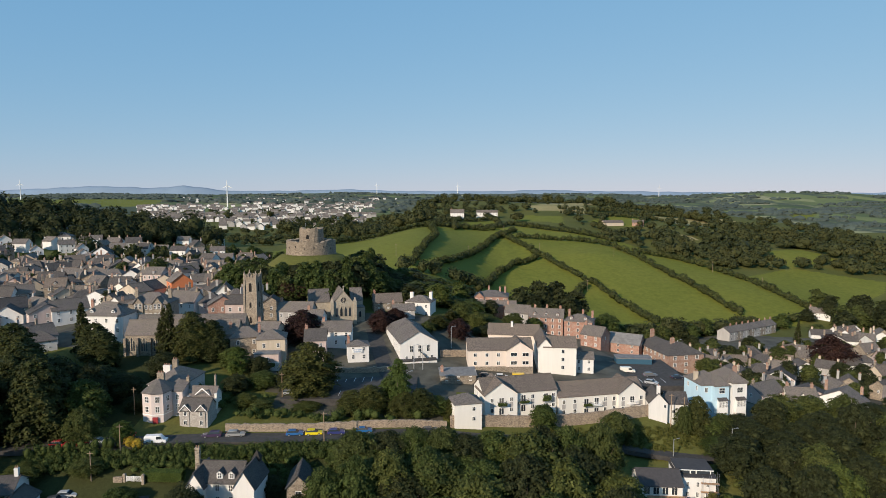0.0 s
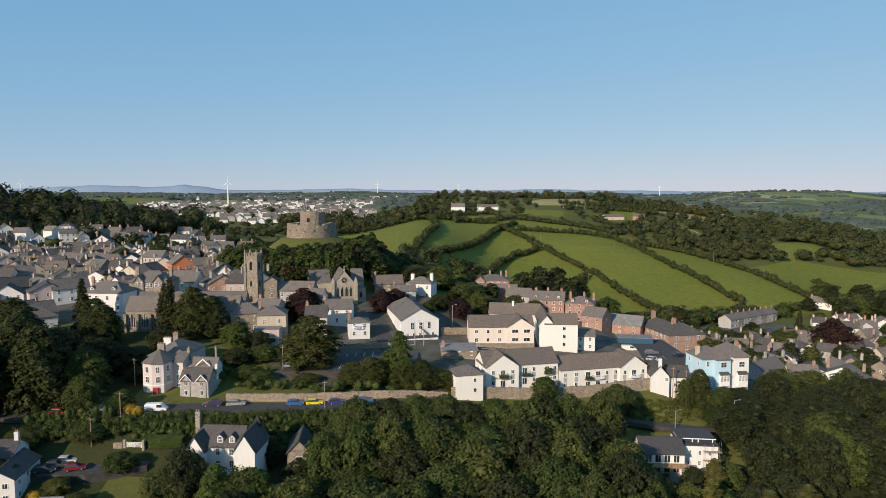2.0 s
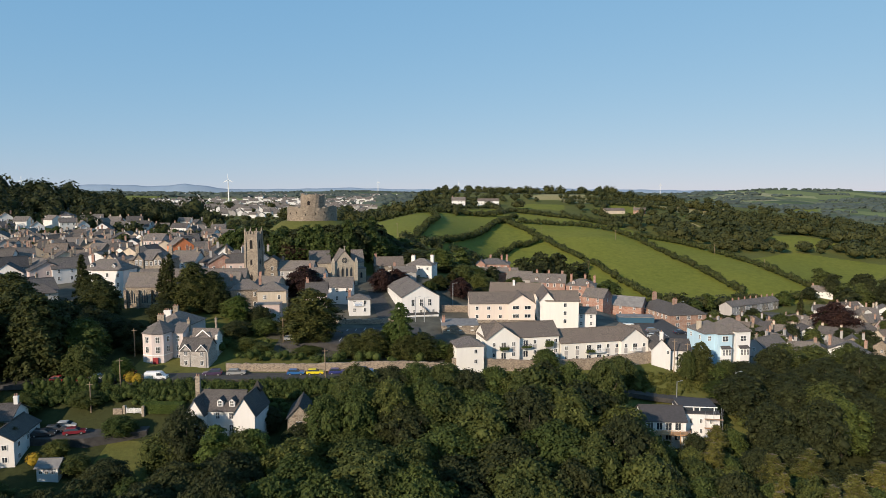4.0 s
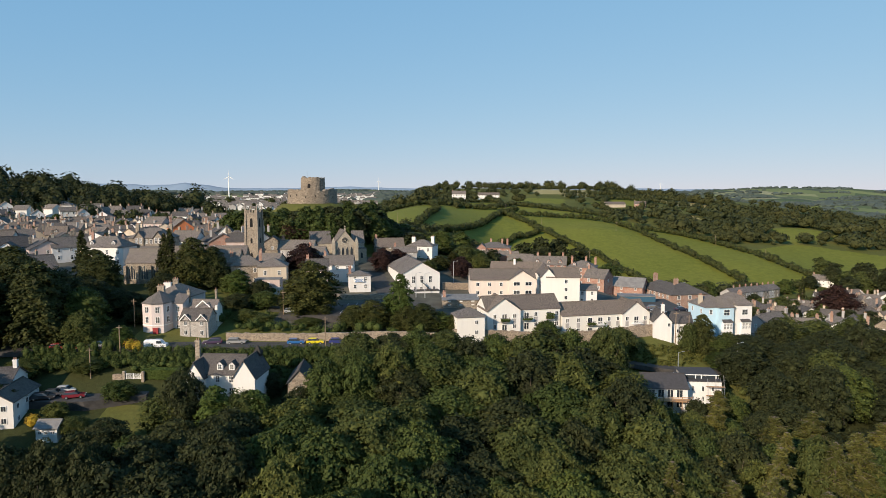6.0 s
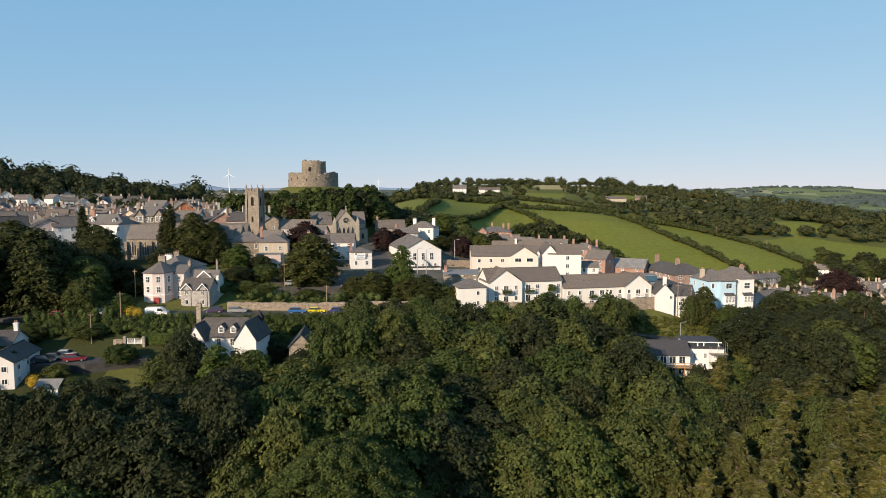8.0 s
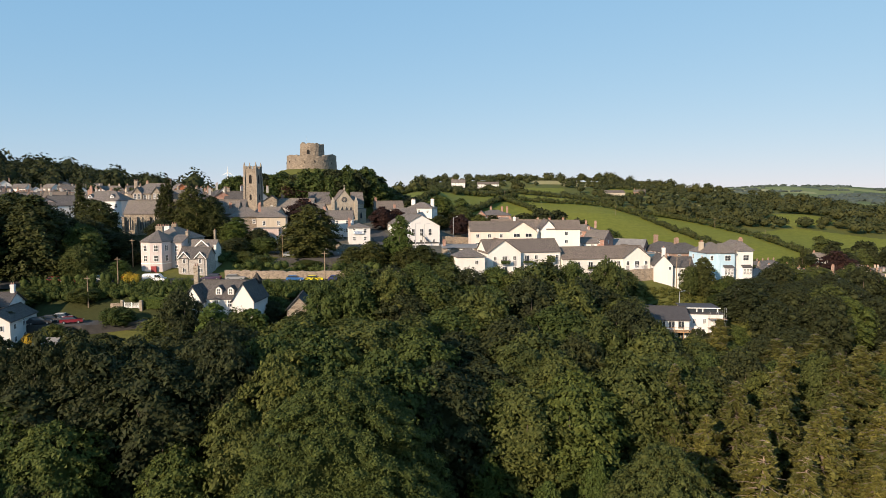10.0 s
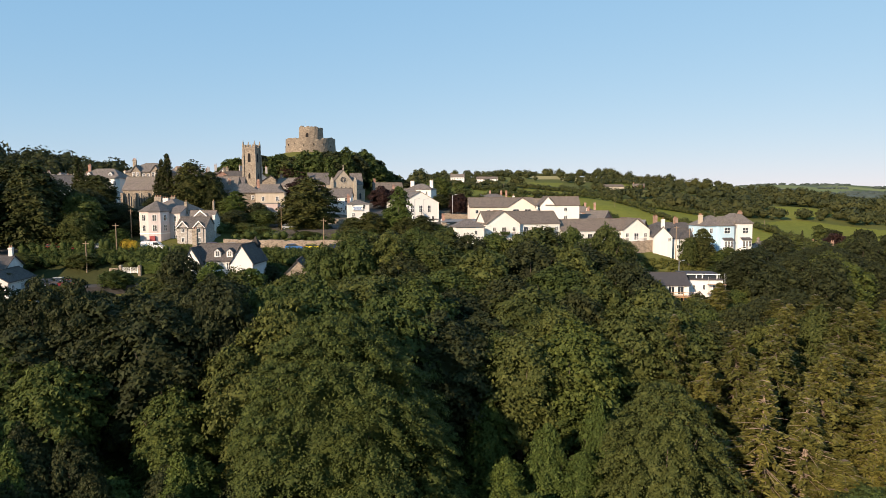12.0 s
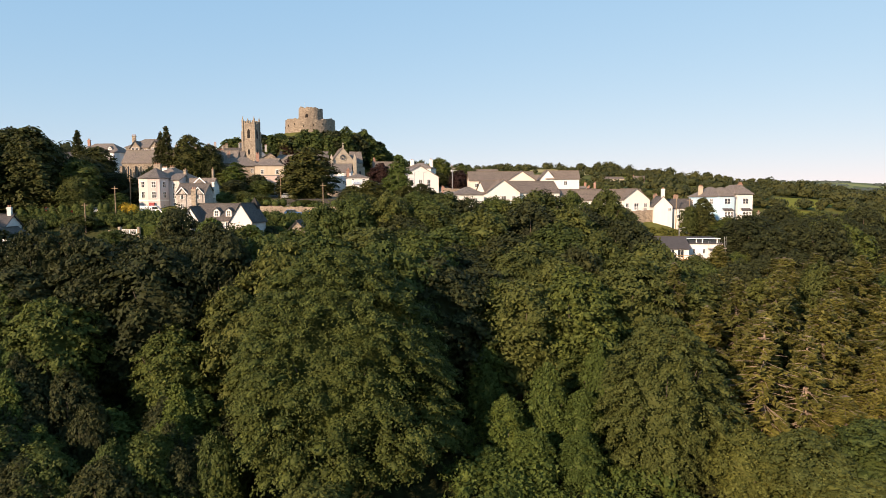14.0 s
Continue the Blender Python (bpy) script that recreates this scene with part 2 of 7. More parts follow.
CASTLE = stone_wall("castle_rubble", (0.15, 0.118, 0.09), (0.33, 0.265, 0.195), (0.22, 0.185, 0.14), 1.3)
GARDEN = stone_wall("garden_wall_stone", (0.16, 0.12, 0.09), (0.42, 0.33, 0.24), (0.30, 0.25, 0.19), 2.6)
PALESTONE = stone_wall("pale_grey_stone", (0.25, 0.225, 0.205), (0.50, 0.46, 0.42), (0.40, 0.37, 0.33), 2.4)
ASHLAR = stone_wall("pale_ashlar", (0.30, 0.25, 0.19), (0.46, 0.40, 0.31), (0.36, 0.32, 0.26), 1.6)
BRICK = brick_wall("red_brick", (0.31, 0.13, 0.09), (0.40, 0.19, 0.13), (0.40, 0.34, 0.28))
BRICK2 = brick_wall("brown_brick", (0.30, 0.15, 0.10), (0.38, 0.21, 0.14), (0.38, 0.33, 0.28))
SLATE = slate("grey_slate", (0.150, 0.130, 0.121), (0.226, 0.196, 0.180), 0.4)
SLATE2 = slate("blue_slate", (0.082, 0.074, 0.072), (0.128, 0.116, 0.112), 0.18)
TILE = slate("brown_tile", (0.15, 0.122, 0.105), (0.22, 0.178, 0.15), 0.2, 0.3)
METALROOF = plain("grey_sheet_roof", (0.19, 0.18, 0.17), 0.85, 0.0, 0.25, 0.8)
CLAY = plain("terracotta", (0.34, 0.19, 0.13), 0.8)
DARKROOF = plain("dark_sheet_roof", (0.055, 0.050, 0.050), 0.8, 0, 0.2, 1.5)
TRIM = plain("white_paint", (0.80, 0.79, 0.76), 0.5, 0, 0.05)
GLASS = glass("window_glass")
TARMAC = plain("tarmac", (0.05, 0.046, 0.043), 0.95, 0, 0.35, 0.8)
LINE = plain("road_paint", (0.7, 0.7, 0.68), 0.8)
BARK = plain("bark", (0.13, 0.10, 0.075), 0.95, 0, 0.5, 2.0)
PALE_BARK = plain("dead_wood", (0.27, 0.20, 0.15), 0.9, 0, 0.3, 2.0)
IRON = plain("dark_metal", (0.06, 0.065, 0.07), 0.5, 0.5)
GALV = plain("grey_steel", (0.45, 0.46, 0.47), 0.45, 0.7)
WOODPOLE = plain("weathered_timber", (0.25, 0.18, 0.12), 0.9, 0, 0.3)
LEAF = leaves("oak_leaves", (0.054, 0.065, 0.021), (0.092, 0.107, 0.033), (0.142, 0.154, 0.052))
LEAF2 = leaves("sycamore_leaves", (0.044, 0.061, 0.018), (0.079, 0.104, 0.031), (0.124, 0.152, 0.048))
PINE = leaves("conifer_needles", (0.074, 0.076, 0.024), (0.138, 0.134, 0.040), (0.205, 0.190, 0.064), 0.25)
DARKFIR = leaves("yew_needles", (0.028, 0.033, 0.012), (0.056, 0.062, 0.020), (0.095, 0.100, 0.032), 0.12)
COPPER = leaves("copper_beech_leaves", (0.024, 0.013, 0.013), (0.044, 0.022, 0.021), (0.072, 0.037, 0.032), 0.2)
BRIGHT = leaves("bright_shrub_leaves", (0.046, 0.070, 0.019), (0.080, 0.112, 0.030), (0.125, 0.165, 0.049), 0.3)
GOLD = leaves("golden_shrub_leaves", (0.22, 0.14, 0.02), (0.42, 0.27, 0.03), (0.55, 0.40, 0.06), 0.25)
FARLEAF = leaves("distant_wood_leaves", (0.036, 0.044, 0.018), (0.054, 0.062, 0.024), (0.074, 0.084, 0.032), 0.2, 0.35, 0.1)
LEAF3 = leaves("dense_sycamore_leaves", (0.037, 0.051, 0.016), (0.066, 0.088, 0.027), (0.106, 0.131, 0.042))
TUFT = leaves("long_grass", (0.080, 0.088, 0.022), (0.118, 0.120, 0.032), (0.165, 0.150, 0.048), 0.25)
# darker oak greens; on the left slope they stand in for shade
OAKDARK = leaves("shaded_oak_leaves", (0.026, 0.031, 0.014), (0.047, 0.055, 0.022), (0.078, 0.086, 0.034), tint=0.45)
MEADOW = grass("rough_grass", (0.070, 0.080, 0.022), (0.105, 0.108, 0.030), (0.145, 0.130, 0.042), 0.9)
PASTURE = grass("pasture", (0.118, 0.134, 0.022), (0.146, 0.154, 0.028), (0.176, 0.170, 0.036), 0.25)
STUBBLE = grass("dry_field", (0.26, 0.22, 0.10), (0.31, 0.26, 0.12), (0.36, 0.30, 0.15), 0.3)
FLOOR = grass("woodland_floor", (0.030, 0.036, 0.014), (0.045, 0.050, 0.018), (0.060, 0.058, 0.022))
YARD = plain("yards_and_lanes", (0.075, 0.070, 0.052), 0.95, 0, 0.5, 0.15)


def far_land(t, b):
    """Farmland far off: fields of several greens and stubble, moor and copses between, greyed to stand for haze."""
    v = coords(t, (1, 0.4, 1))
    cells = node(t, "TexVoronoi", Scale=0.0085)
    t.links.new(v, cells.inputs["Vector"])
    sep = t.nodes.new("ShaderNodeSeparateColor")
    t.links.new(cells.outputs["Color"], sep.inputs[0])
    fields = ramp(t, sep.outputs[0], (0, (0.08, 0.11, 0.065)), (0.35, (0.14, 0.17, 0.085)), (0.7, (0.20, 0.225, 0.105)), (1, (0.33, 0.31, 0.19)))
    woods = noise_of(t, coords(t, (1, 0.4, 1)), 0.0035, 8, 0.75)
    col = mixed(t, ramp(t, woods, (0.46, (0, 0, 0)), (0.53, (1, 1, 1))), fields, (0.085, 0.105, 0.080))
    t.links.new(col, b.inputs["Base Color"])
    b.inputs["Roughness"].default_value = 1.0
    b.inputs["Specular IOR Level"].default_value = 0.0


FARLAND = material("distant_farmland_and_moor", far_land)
# distance haze is put into these two colours as blue and grey
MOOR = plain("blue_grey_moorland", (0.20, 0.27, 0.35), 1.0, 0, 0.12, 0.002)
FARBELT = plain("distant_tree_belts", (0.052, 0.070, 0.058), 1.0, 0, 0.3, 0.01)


# ---- mesh helpers ----
def obj(name, verts, faces, mats, parent=None, at=None, face_mats=None, uv=None, smooth_shade=False, label=""):
    me = bpy.data.meshes.new(name)
    me.from_pydata([tuple(v) for v in verts], [], [tuple(f) for f in faces])
    for m in mats if isinstance(mats, (list, tuple)) else [mats]:
        me.materials.append(m)
    if face_mats is not None:
        me.polygons.foreach_set("material_index", np.asarray(face_mats, np.int32))
    if uv is not None:
        layer = me.uv_layers.new()
        layer.data.foreach_set("uv", np.asarray(uv, np.float32).ravel())
    if smooth_shade:
        me.polygons.foreach_set("use_smooth", np.ones(len(me.polygons), bool))
    me.update()
    ob = new(name, me)
    return place(ob, parent, at, label)


def place(ob, parent=None, at=None, label=""):
    if parent is not None:
        ob.parent = parent
    if at is not None:
        ob.matrix_basis = at
    if label:
        ob["label"] = label
    return ob


def share(name, me, parent, at=None, label=""):
    """Another object on the same mesh data."""
    return place(new(name, me), parent, at, label)


def thing(name, at, label, category, group="", kind=""):
    e = new(name)
    e.empty_display_size = 0.5
    e.matrix_basis = at
    return tagged(e, label, category, group, kind)


class Soup:
    """Collects boxes, prisms and tubes into one mesh."""

    def __init__(self):
        self.v, self.f, self.m, self.u = [], [], [], []

    def add(self, verts, faces, mat=0):
        n = len(self.v)
        self.v += [tuple(v) for v in verts]
        self.f += [tuple(n + i for i in f) for f in faces]
        self.m += [mat] * len(faces)
        return self

    def box(self, x0, x1, y0, y1, z0, z1, mat=0):
        v = [(x, y, z) for z in (z0, z1) for x, y in ((x0, y0), (x1, y0), (x1, y1), (x0, y1))]
        return self.add(v, [(3, 2, 1, 0), (4, 5, 6, 7), (0, 1, 5, 4), (1, 2, 6, 5), (2, 3, 7, 6), (3, 0, 4, 7)], mat)

    def prism(self, outline, z0, z1, mat=0, top=1.0):
        """An upright prism over a plan outline (anticlockwise); top: scale of its upper end about its middle."""
        n = len(outline)
        cx, cy = sum(p[0] for p in outline) / n, sum(p[1] for p in outline) / n
        v = [(x, y, z0) for x, y in outline] + [(cx + (x - cx) * top, cy + (y - cy) * top, z1) for x, y in outline]
        return self.add(v, [tuple(reversed(range(n))), tuple(range(n, 2 * n))] + [(i, (i + 1) % n, n + (i + 1) % n, n + i) for i in range(n)], mat)

    def tube(self, a, b, ra, rb, sides=6, mat=0):
        a, b = Vector(a), Vector(b)
        d = (b - a).normalized()
        s = d.orthogonal().normalized()
        q = d.cross(s)
        ring = [(math.cos(k * 2 * math.pi / sides), math.sin(k * 2 * math.pi / sides)) for k in range(sides)]
        v = [a + (s * c + q * n) * ra for c, n in ring] + [b + (s * c + q * n) * rb for c, n in ring]
        return self.add(v, [(i, (i + 1) % sides, sides + (i + 1) % sides, sides + i) for i in range(sides)] + [tuple(range(sides, 2 * sides)), tuple(reversed(range(sides)))], mat)

    def slab(self, quad, thick, mat=0):
        """A sloping sheet with thickness; quad: corners seen from above, anticlockwise."""
        n = len(quad)
        v = [tuple(p) for p in quad] + [(p[0], p[1], p[2] - thick) for p in quad]
        return self.add(v, [tuple(range(n)), tuple(reversed(range(n, 2 * n)))] + [(n + i, n + (i + 1) % n, (i + 1) % n, i) for i in range(n)], mat)

    def object(self, name, mats, parent=None, at=None, label="", uvs=False, smooth_shade=False):
        uv = None
        if uvs:  # course direction level, up the slope
            uv = []
            for f in self.f:
                p = [Vector(self.v[i]) for i in f]
                nrm = (p[1] - p[0]).cross(p[2] - p[0])
                nrm = nrm.normalized() if nrm.length > 1e-9 else Vector((0, 0, 1))
                lv = Vector((0, 0, 1)).cross(nrm)
                lv = lv.normalized() if lv.length > 1e-3 else Vector((1, 0, 0))
                up = nrm.cross(lv)
                uv += [(q.dot(lv), q.dot(up)) for q in p]
        return obj(name, self.v, self.f, mats, parent, at, self.m, uv, smooth_shade, label)
# ---- ground ----
def spaced(*spans):
    out = []
    for a, b, n in spans:
        out += list(np.linspace(a, b, n, endpoint=False))
    return np.array(out + [spans[-1][1]])


def inside(px, py, poly):
    r = np.zeros(px.shape, bool)
    n = len(poly)
    for i in range(n):
        (x0, y0), (x1, y1) = poly[i], poly[(i + 1) % n]
        if y0 != y1:
            r ^= ((y0 > py) != (y1 > py)) & (px < (x1 - x0) * (py - y0) / (y1 - y0) + x0)
    return r


TOWN = [
    [(-420, 225), (-150, 205), (-110, 215), (-60, 205), (-45, 170), (-2, 168), (5, 185), (60, 185), (110, 190), (180, 220), (260, 260), (250, 385), (190, 400), (120, 370), (70, 320), (10, 262), (-40, 262), (-95, 300), (-100, 400), (-200, 430), (-420, 400)],
]
FIELDS = [
    [(-150, 430), (-140, 565), (-15, 690), (80, 745), (190, 690), (225, 615), (270, 550), (404, 575), (380, 540), (300, 472), (246, 432), (160, 395), (90, 380), (0, 400)],
    [(-152, 492), (-134, 568), (-15, 680), (-9, 624), (-35, 500), (-48, 430), (-100, 420)],
    [(-22, 442), (-7, 585), (49, 699), (58, 671), (-2, 457)],
    [(-1, 412), (60, 664), (84, 602), (87, 584), (58, 556), (37, 494), (14, 430)]] + [
    [(41, 465), (56, 540), (86, 575), (115, 508), (96, 470), (69, 450), (48, 450)],
    [(100, 494), (124, 500), (130, 396), (108, 388), (90, 420)],
    [(78, 643), (170, 640), (198, 438), (159, 402), (143, 433), (126, 508)],
    [(190, 620), (221, 608), (257, 524), (264, 456), (246, 440), (214, 449), (204, 508)],
    [(267, 554), (334, 602), (404, 572), (382, 540), (301, 478), (270, 466)],
    [(84, 743), (189, 677), (177, 646), (88, 670)]] + [
    [(189, 826), (250, 886), (285, 872), (252, 791), (196, 795)],
    [(238, 366), (280, 385), (250, 322), (222, 322)],
    [(80, 668), (86, 745), (145, 712), (185, 675), (166, 648), (110, 655)],
    [(200, 807), (222, 869), (288, 886), (242, 786)],
    [(13, 680), (15, 770), (65, 806), (65, 729)],
    [(900, 1590), (1060, 2030), (1043, 1775)],
    [(-745, 1100), (-1000, 1560), (-760, 1650), (-930, 2180), (-1060, 2400), (-1900, 2500), (-1400, 1600)]] + [
    [(300, 760), (360, 780), (350, 840), (300, 820)],
    [(90, 800), (150, 790), (160, 850), (100, 860)],
    [(330, 600), (400, 640), (390, 690), (340, 660)],
]
DRY_FIELDS = [
    [(137, 964), (220, 1133), (300, 1120), (200, 960)],
    [(165, 911), (211, 902), (200, 873), (162, 872)],
    [(284, 908), (400, 920), (365, 844), (313, 847)],
    [(330, 850), (420, 900), (400, 960), (340, 940)],
    [(130, 900), (210, 905), (210, 960), (130, 960)],
    [(250, 700), (290, 705), (285, 740), (250, 735)],
    [(420, 700), (470, 720), (460, 760), (425, 750)],
]
LAWNS = [[(-100, 270), (-26, 270), (-26, 330), (-100, 330)], [(-73, 117), (-59, 119), (-60, 132), (-72, 131)], [(-66, 186), (-56, 186), (-56, 198), (-66, 198)]]
GX = spaced((-6000, -1200, 24), (-1200, -320, 44), (-320, 420, 185), (420, 1200, 52), (1200, 6000, 32))
GY = spaced((-1500, 0, 15), (0, 60, 8), (60, 700, 213), (700, 1300, 75), (1300, 2300, 40), (2300, 4850, 50))
mx, my = np.meshgrid(GX, GY)
mz = ground_z(mx, my)
nx, ny = len(GX), len(GY)
idx = np.arange(nx * ny).reshape(ny, nx)
quads = np.stack([idx[:-1, :-1], idx[:-1, 1:], idx[1:, 1:], idx[1:, :-1]], -1).reshape(-1, 4)
fx, fy = ((mx[:-1, :-1] + mx[1:, 1:]) / 2).ravel(), ((my[:-1, :-1] + my[1:, 1:]) / 2).ravel()
zone = np.zeros(len(fx), int)
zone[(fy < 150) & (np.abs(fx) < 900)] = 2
zone[fy > 1300] = 5
for poly in TOWN:
    zone[inside(fx, fy, poly)] = 4
for poly in FIELDS:
    zone[inside(fx, fy, poly)] = 1
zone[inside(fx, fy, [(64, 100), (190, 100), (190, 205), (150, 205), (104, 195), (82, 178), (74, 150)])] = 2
# tree shade on the villa lawn and gateside grass, darkened into the ground colour
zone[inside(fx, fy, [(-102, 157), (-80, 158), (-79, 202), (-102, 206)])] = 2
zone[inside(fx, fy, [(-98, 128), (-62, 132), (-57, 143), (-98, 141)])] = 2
for poly in LAWNS:
    zone[inside(fx, fy, poly)] = 0
for poly in DRY_FIELDS:
    zone[inside(fx, fy, poly)] = 3
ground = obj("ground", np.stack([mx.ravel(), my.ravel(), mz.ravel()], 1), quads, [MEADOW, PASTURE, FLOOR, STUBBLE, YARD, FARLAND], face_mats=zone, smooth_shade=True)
tagged(ground, "rolling grass and farmland of a river valley under a hill town", "ground", kind="structure")
# ---- building kit ----
WINDOW_MESH = {}


def window_mesh(w, h, style):
    key = (round(w, 2), round(h, 2), style)
    if key not in WINDOW_MESH:
        b = 0.1 if style != "arch" else 0.16
        xc, zc = [-w / 2, -w / 2 + b, w / 2 - b, w / 2], [0, b, h - b, h]
        if style == "pair" or style == "sash":
            xc[2:2] = [-0.03, 0.03]
        if style == "sash":
            zc[2:2] = [h / 2 - 0.035, h / 2 + 0.035]
        # one connected lattice: bars where a cell lies on an even column or row
        s = Soup()
        cells = [(i, j) for i in range(len(xc) - 1) for j in range(len(zc) - 1) if i % 2 == 0 or j % 2 == 0]
        nv = len(zc)
        s.v = [(x, y, z) for y in (-0.07, 0.02) for x in xc for z in zc]
        half = len(xc) * nv
        for i, j in cells:
            q = (i * nv + j, (i + 1) * nv + j, (i + 1) * nv + j + 1, i * nv + j + 1)
            s.f.append(q)
            for (di, dj), (e0, e1) in (((0, -1), (0, 1)), ((1, 0), (1, 2)), ((0, 1), (2, 3)), ((-1, 0), (3, 0))):
                if (i + di, j + dj) not in cells:
                    s.f.append((q[e1], q[e0], q[e0] + half, q[e1] + half))
        g = Soup().box(-w / 2 + 0.05, w / 2 - 0.05, -0.02, 0.015, 0.05, h - 0.05)
        fr, gl = bpy.data.meshes.new("window_frame"), bpy.data.meshes.new("pane")
        for me, q, m in ((fr, s, TRIM), (gl, g, GLASS)):
            me.from_pydata(q.v, [], q.f)
            me.materials.append(m)
            me.update()
        WINDOW_MESH[key] = fr, gl
    return WINDOW_MESH[key]


FAR_WINDOW = {}


def far_window(root, x, y, z, rz, w, h):
    """A window too far off to part: frame and glass in one small mesh."""
    key = (round(w, 2), round(h, 2))
    if key not in FAR_WINDOW:
        q = Soup().box(-w / 2, w / 2, -0.06, 0.02, 0, h).box(-w / 2 + 0.12, w / 2 - 0.12, -0.075, -0.03, 0.12, h - 0.12, 1)
        me = bpy.data.meshes.new("window")
        me.from_pydata(q.v, [], q.f)
        for m in (TRIM, GLASS):
            me.materials.append(m)
        me.polygons.foreach_set("material_index", np.array(q.m, np.int32))
        me.update()
        FAR_WINDOW[key] = me
    return share("window", FAR_WINDOW[key], root, pose(x, y, z, 0, 0, rz))


def window(root, x, y, z, rz, w=1.0, h=1.5, style="sash"):
    """A window whose face looks along -y turned by rz degrees; z is its sill."""
    if style == "far":
        return far_window(root, x, y, z, rz, w, h)
    fr, gl = window_mesh(w, h, style)
    f = share("window", fr, root, pose(x, y, z, 0, 0, rz))
    share("pane", gl, f)
    return f


def facade(root, x0, y0, x1, y1, cols, sills, w=1.0, h=1.5, style="sash", skip=()):
    """Rows of windows along the wall from (x0, y0) to (x1, y1), outer side on the right hand of that way."""
    rz = math.degrees(math.atan2(y1 - y0, x1 - x0))
    nx_, ny_ = math.sin(radians(rz)), -math.cos(radians(rz))
    for j, zz in enumerate(sills):
        for i in range(cols):
            if (i, j) in skip:
                continue
            u = (i + 0.5) / cols
            window(root, x0 + (x1 - x0) * u + nx_ * 0.02, y0 + (y1 - y0) * u + ny_ * 0.02, zz, rz, w, h, style)


def block(root, x0, x1, y0, y1, eaves, rise, wall, roof, kind="gable_x", deep=2.0, over=0.35, base=0.0, thick=0.16, wall_name="wall", roof_name="roof", label=""):
    """Walls and roof over a rectangle. kind: gable_x (ridge along x), gable_y, hip, flat, lean (falls to -y)."""
    s, r = Soup(), Soup()
    xm, ym, top = (x0 + x1) / 2, (y0 + y1) / 2, eaves + rise
    lo = base - deep
    o = over
    k = rise / max(0.1, ((y1 - y0) if kind == "gable_x" else (x1 - x0)) / 2)
    if kind == "gable_x":
        s.add([(x0, y0, lo), (x1, y0, lo), (x1, y1, lo), (x0, y1, lo), (x0, y0, eaves), (x1, y0, eaves), (x1, y1, eaves), (x0, y1, eaves), (x0, ym, top), (x1, ym, top)],
              [(0, 1, 5, 4), (1, 2, 6, 9, 5), (2, 3, 7, 6), (3, 0, 4, 8, 7), (4, 5, 9, 8), (6, 7, 8, 9)])
        e = eaves - o * k + 0.12
        r.slab([(x0 - o, y0 - o, e), (x1 + o, y0 - o, e), (x1 + o, ym, top + 0.12), (x0 - o, ym, top + 0.12)], thick)
        r.slab([(x1 + o, y1 + o, e), (x0 - o, y1 + o, e), (x0 - o, ym, top + 0.121), (x1 + o, ym, top + 0.121)], thick)
        r.box(x0 - o, x1 + o, ym - 0.14, ym + 0.14, top + 0.04, top + 0.2)
    elif kind == "gable_y":
        s.add([(x0, y0, lo), (x1, y0, lo), (x1, y1, lo), (x0, y1, lo), (x0, y0, eaves), (x1, y0, eaves), (x1, y1, eaves), (x0, y1, eaves), (xm, y0, top), (xm, y1, top)],
              [(0, 1, 5, 8, 4), (1, 2, 6, 5), (2, 3, 7, 9, 6), (3, 0, 4, 7), (4, 8, 9, 7), (5, 6, 9, 8)])
        e = eaves - o * k + 0.12
        r.slab([(x0 - o, y1 + o, e), (x0 - o, y0 - o, e), (xm, y0 - o, top + 0.12), (xm, y1 + o, top + 0.12)], thick)
        r.slab([(x1 + o, y0 - o, e), (x1 + o, y1 + o, e), (xm, y1 + o, top + 0.121), (xm, y0 - o, top + 0.121)], thick)
        r.box(xm - 0.14, xm + 0.14, y0 - o, y1 + o, top + 0.04, top + 0.2)
    else:
        s.box(x0, x1, y0, y1, lo, eaves)
        a, b, c, d = (x0 - o, y0 - o), (x1 + o, y0 - o), (x1 + o, y1 + o), (x0 - o, y1 + o)
        if kind == "hip":
            L = min(x1 - x0, y1 - y0) / 2
            if x1 - x0 >= y1 - y0:
                p, q = (x0 + L, ym, top), (x1 - L - 0.01, ym, top)
                fs = [(*a, eaves), (*b, eaves), q, p], [(*b, eaves), (*c, eaves), q], [(*c, eaves), (*d, eaves), p, q], [(*d, eaves), (*a, eaves), p]
            else:
                p, q = (xm, y0 + L, top), (xm, y1 - L - 0.01, top)
                fs = [(*a, eaves), (*b, eaves), p], [(*b, eaves), (*c, eaves), q, p], [(*c, eaves), (*d, eaves), q], [(*d, eaves), (*a, eaves), p, q]
            for f in fs:
                r.slab(f, thick)
        elif kind == "lean":
            r.slab([(*a, eaves + 0.1), (*b, eaves + 0.1), (*c, top), (*d, top)], thick)
            s.add([(x0, y0, eaves - 0.05), (x1, y0, eaves - 0.05), (x1, y1, eaves - 0.05), (x0, y1, eaves - 0.05), (x1, y1, top - 0.2), (x0, y1, top - 0.2)],
                  [(0, 1, 4, 5), (1, 2, 4), (2, 3, 5, 4), (3, 0, 5)])
        else:
            r.box(x0 - 0.12, x1 + 0.12, y0 - 0.12, y1 + 0.12, eaves, eaves + 0.25)
    s.object(wall_name, wall, root, label=label)
    r.object(roof_name, roof, root, uvs=True)


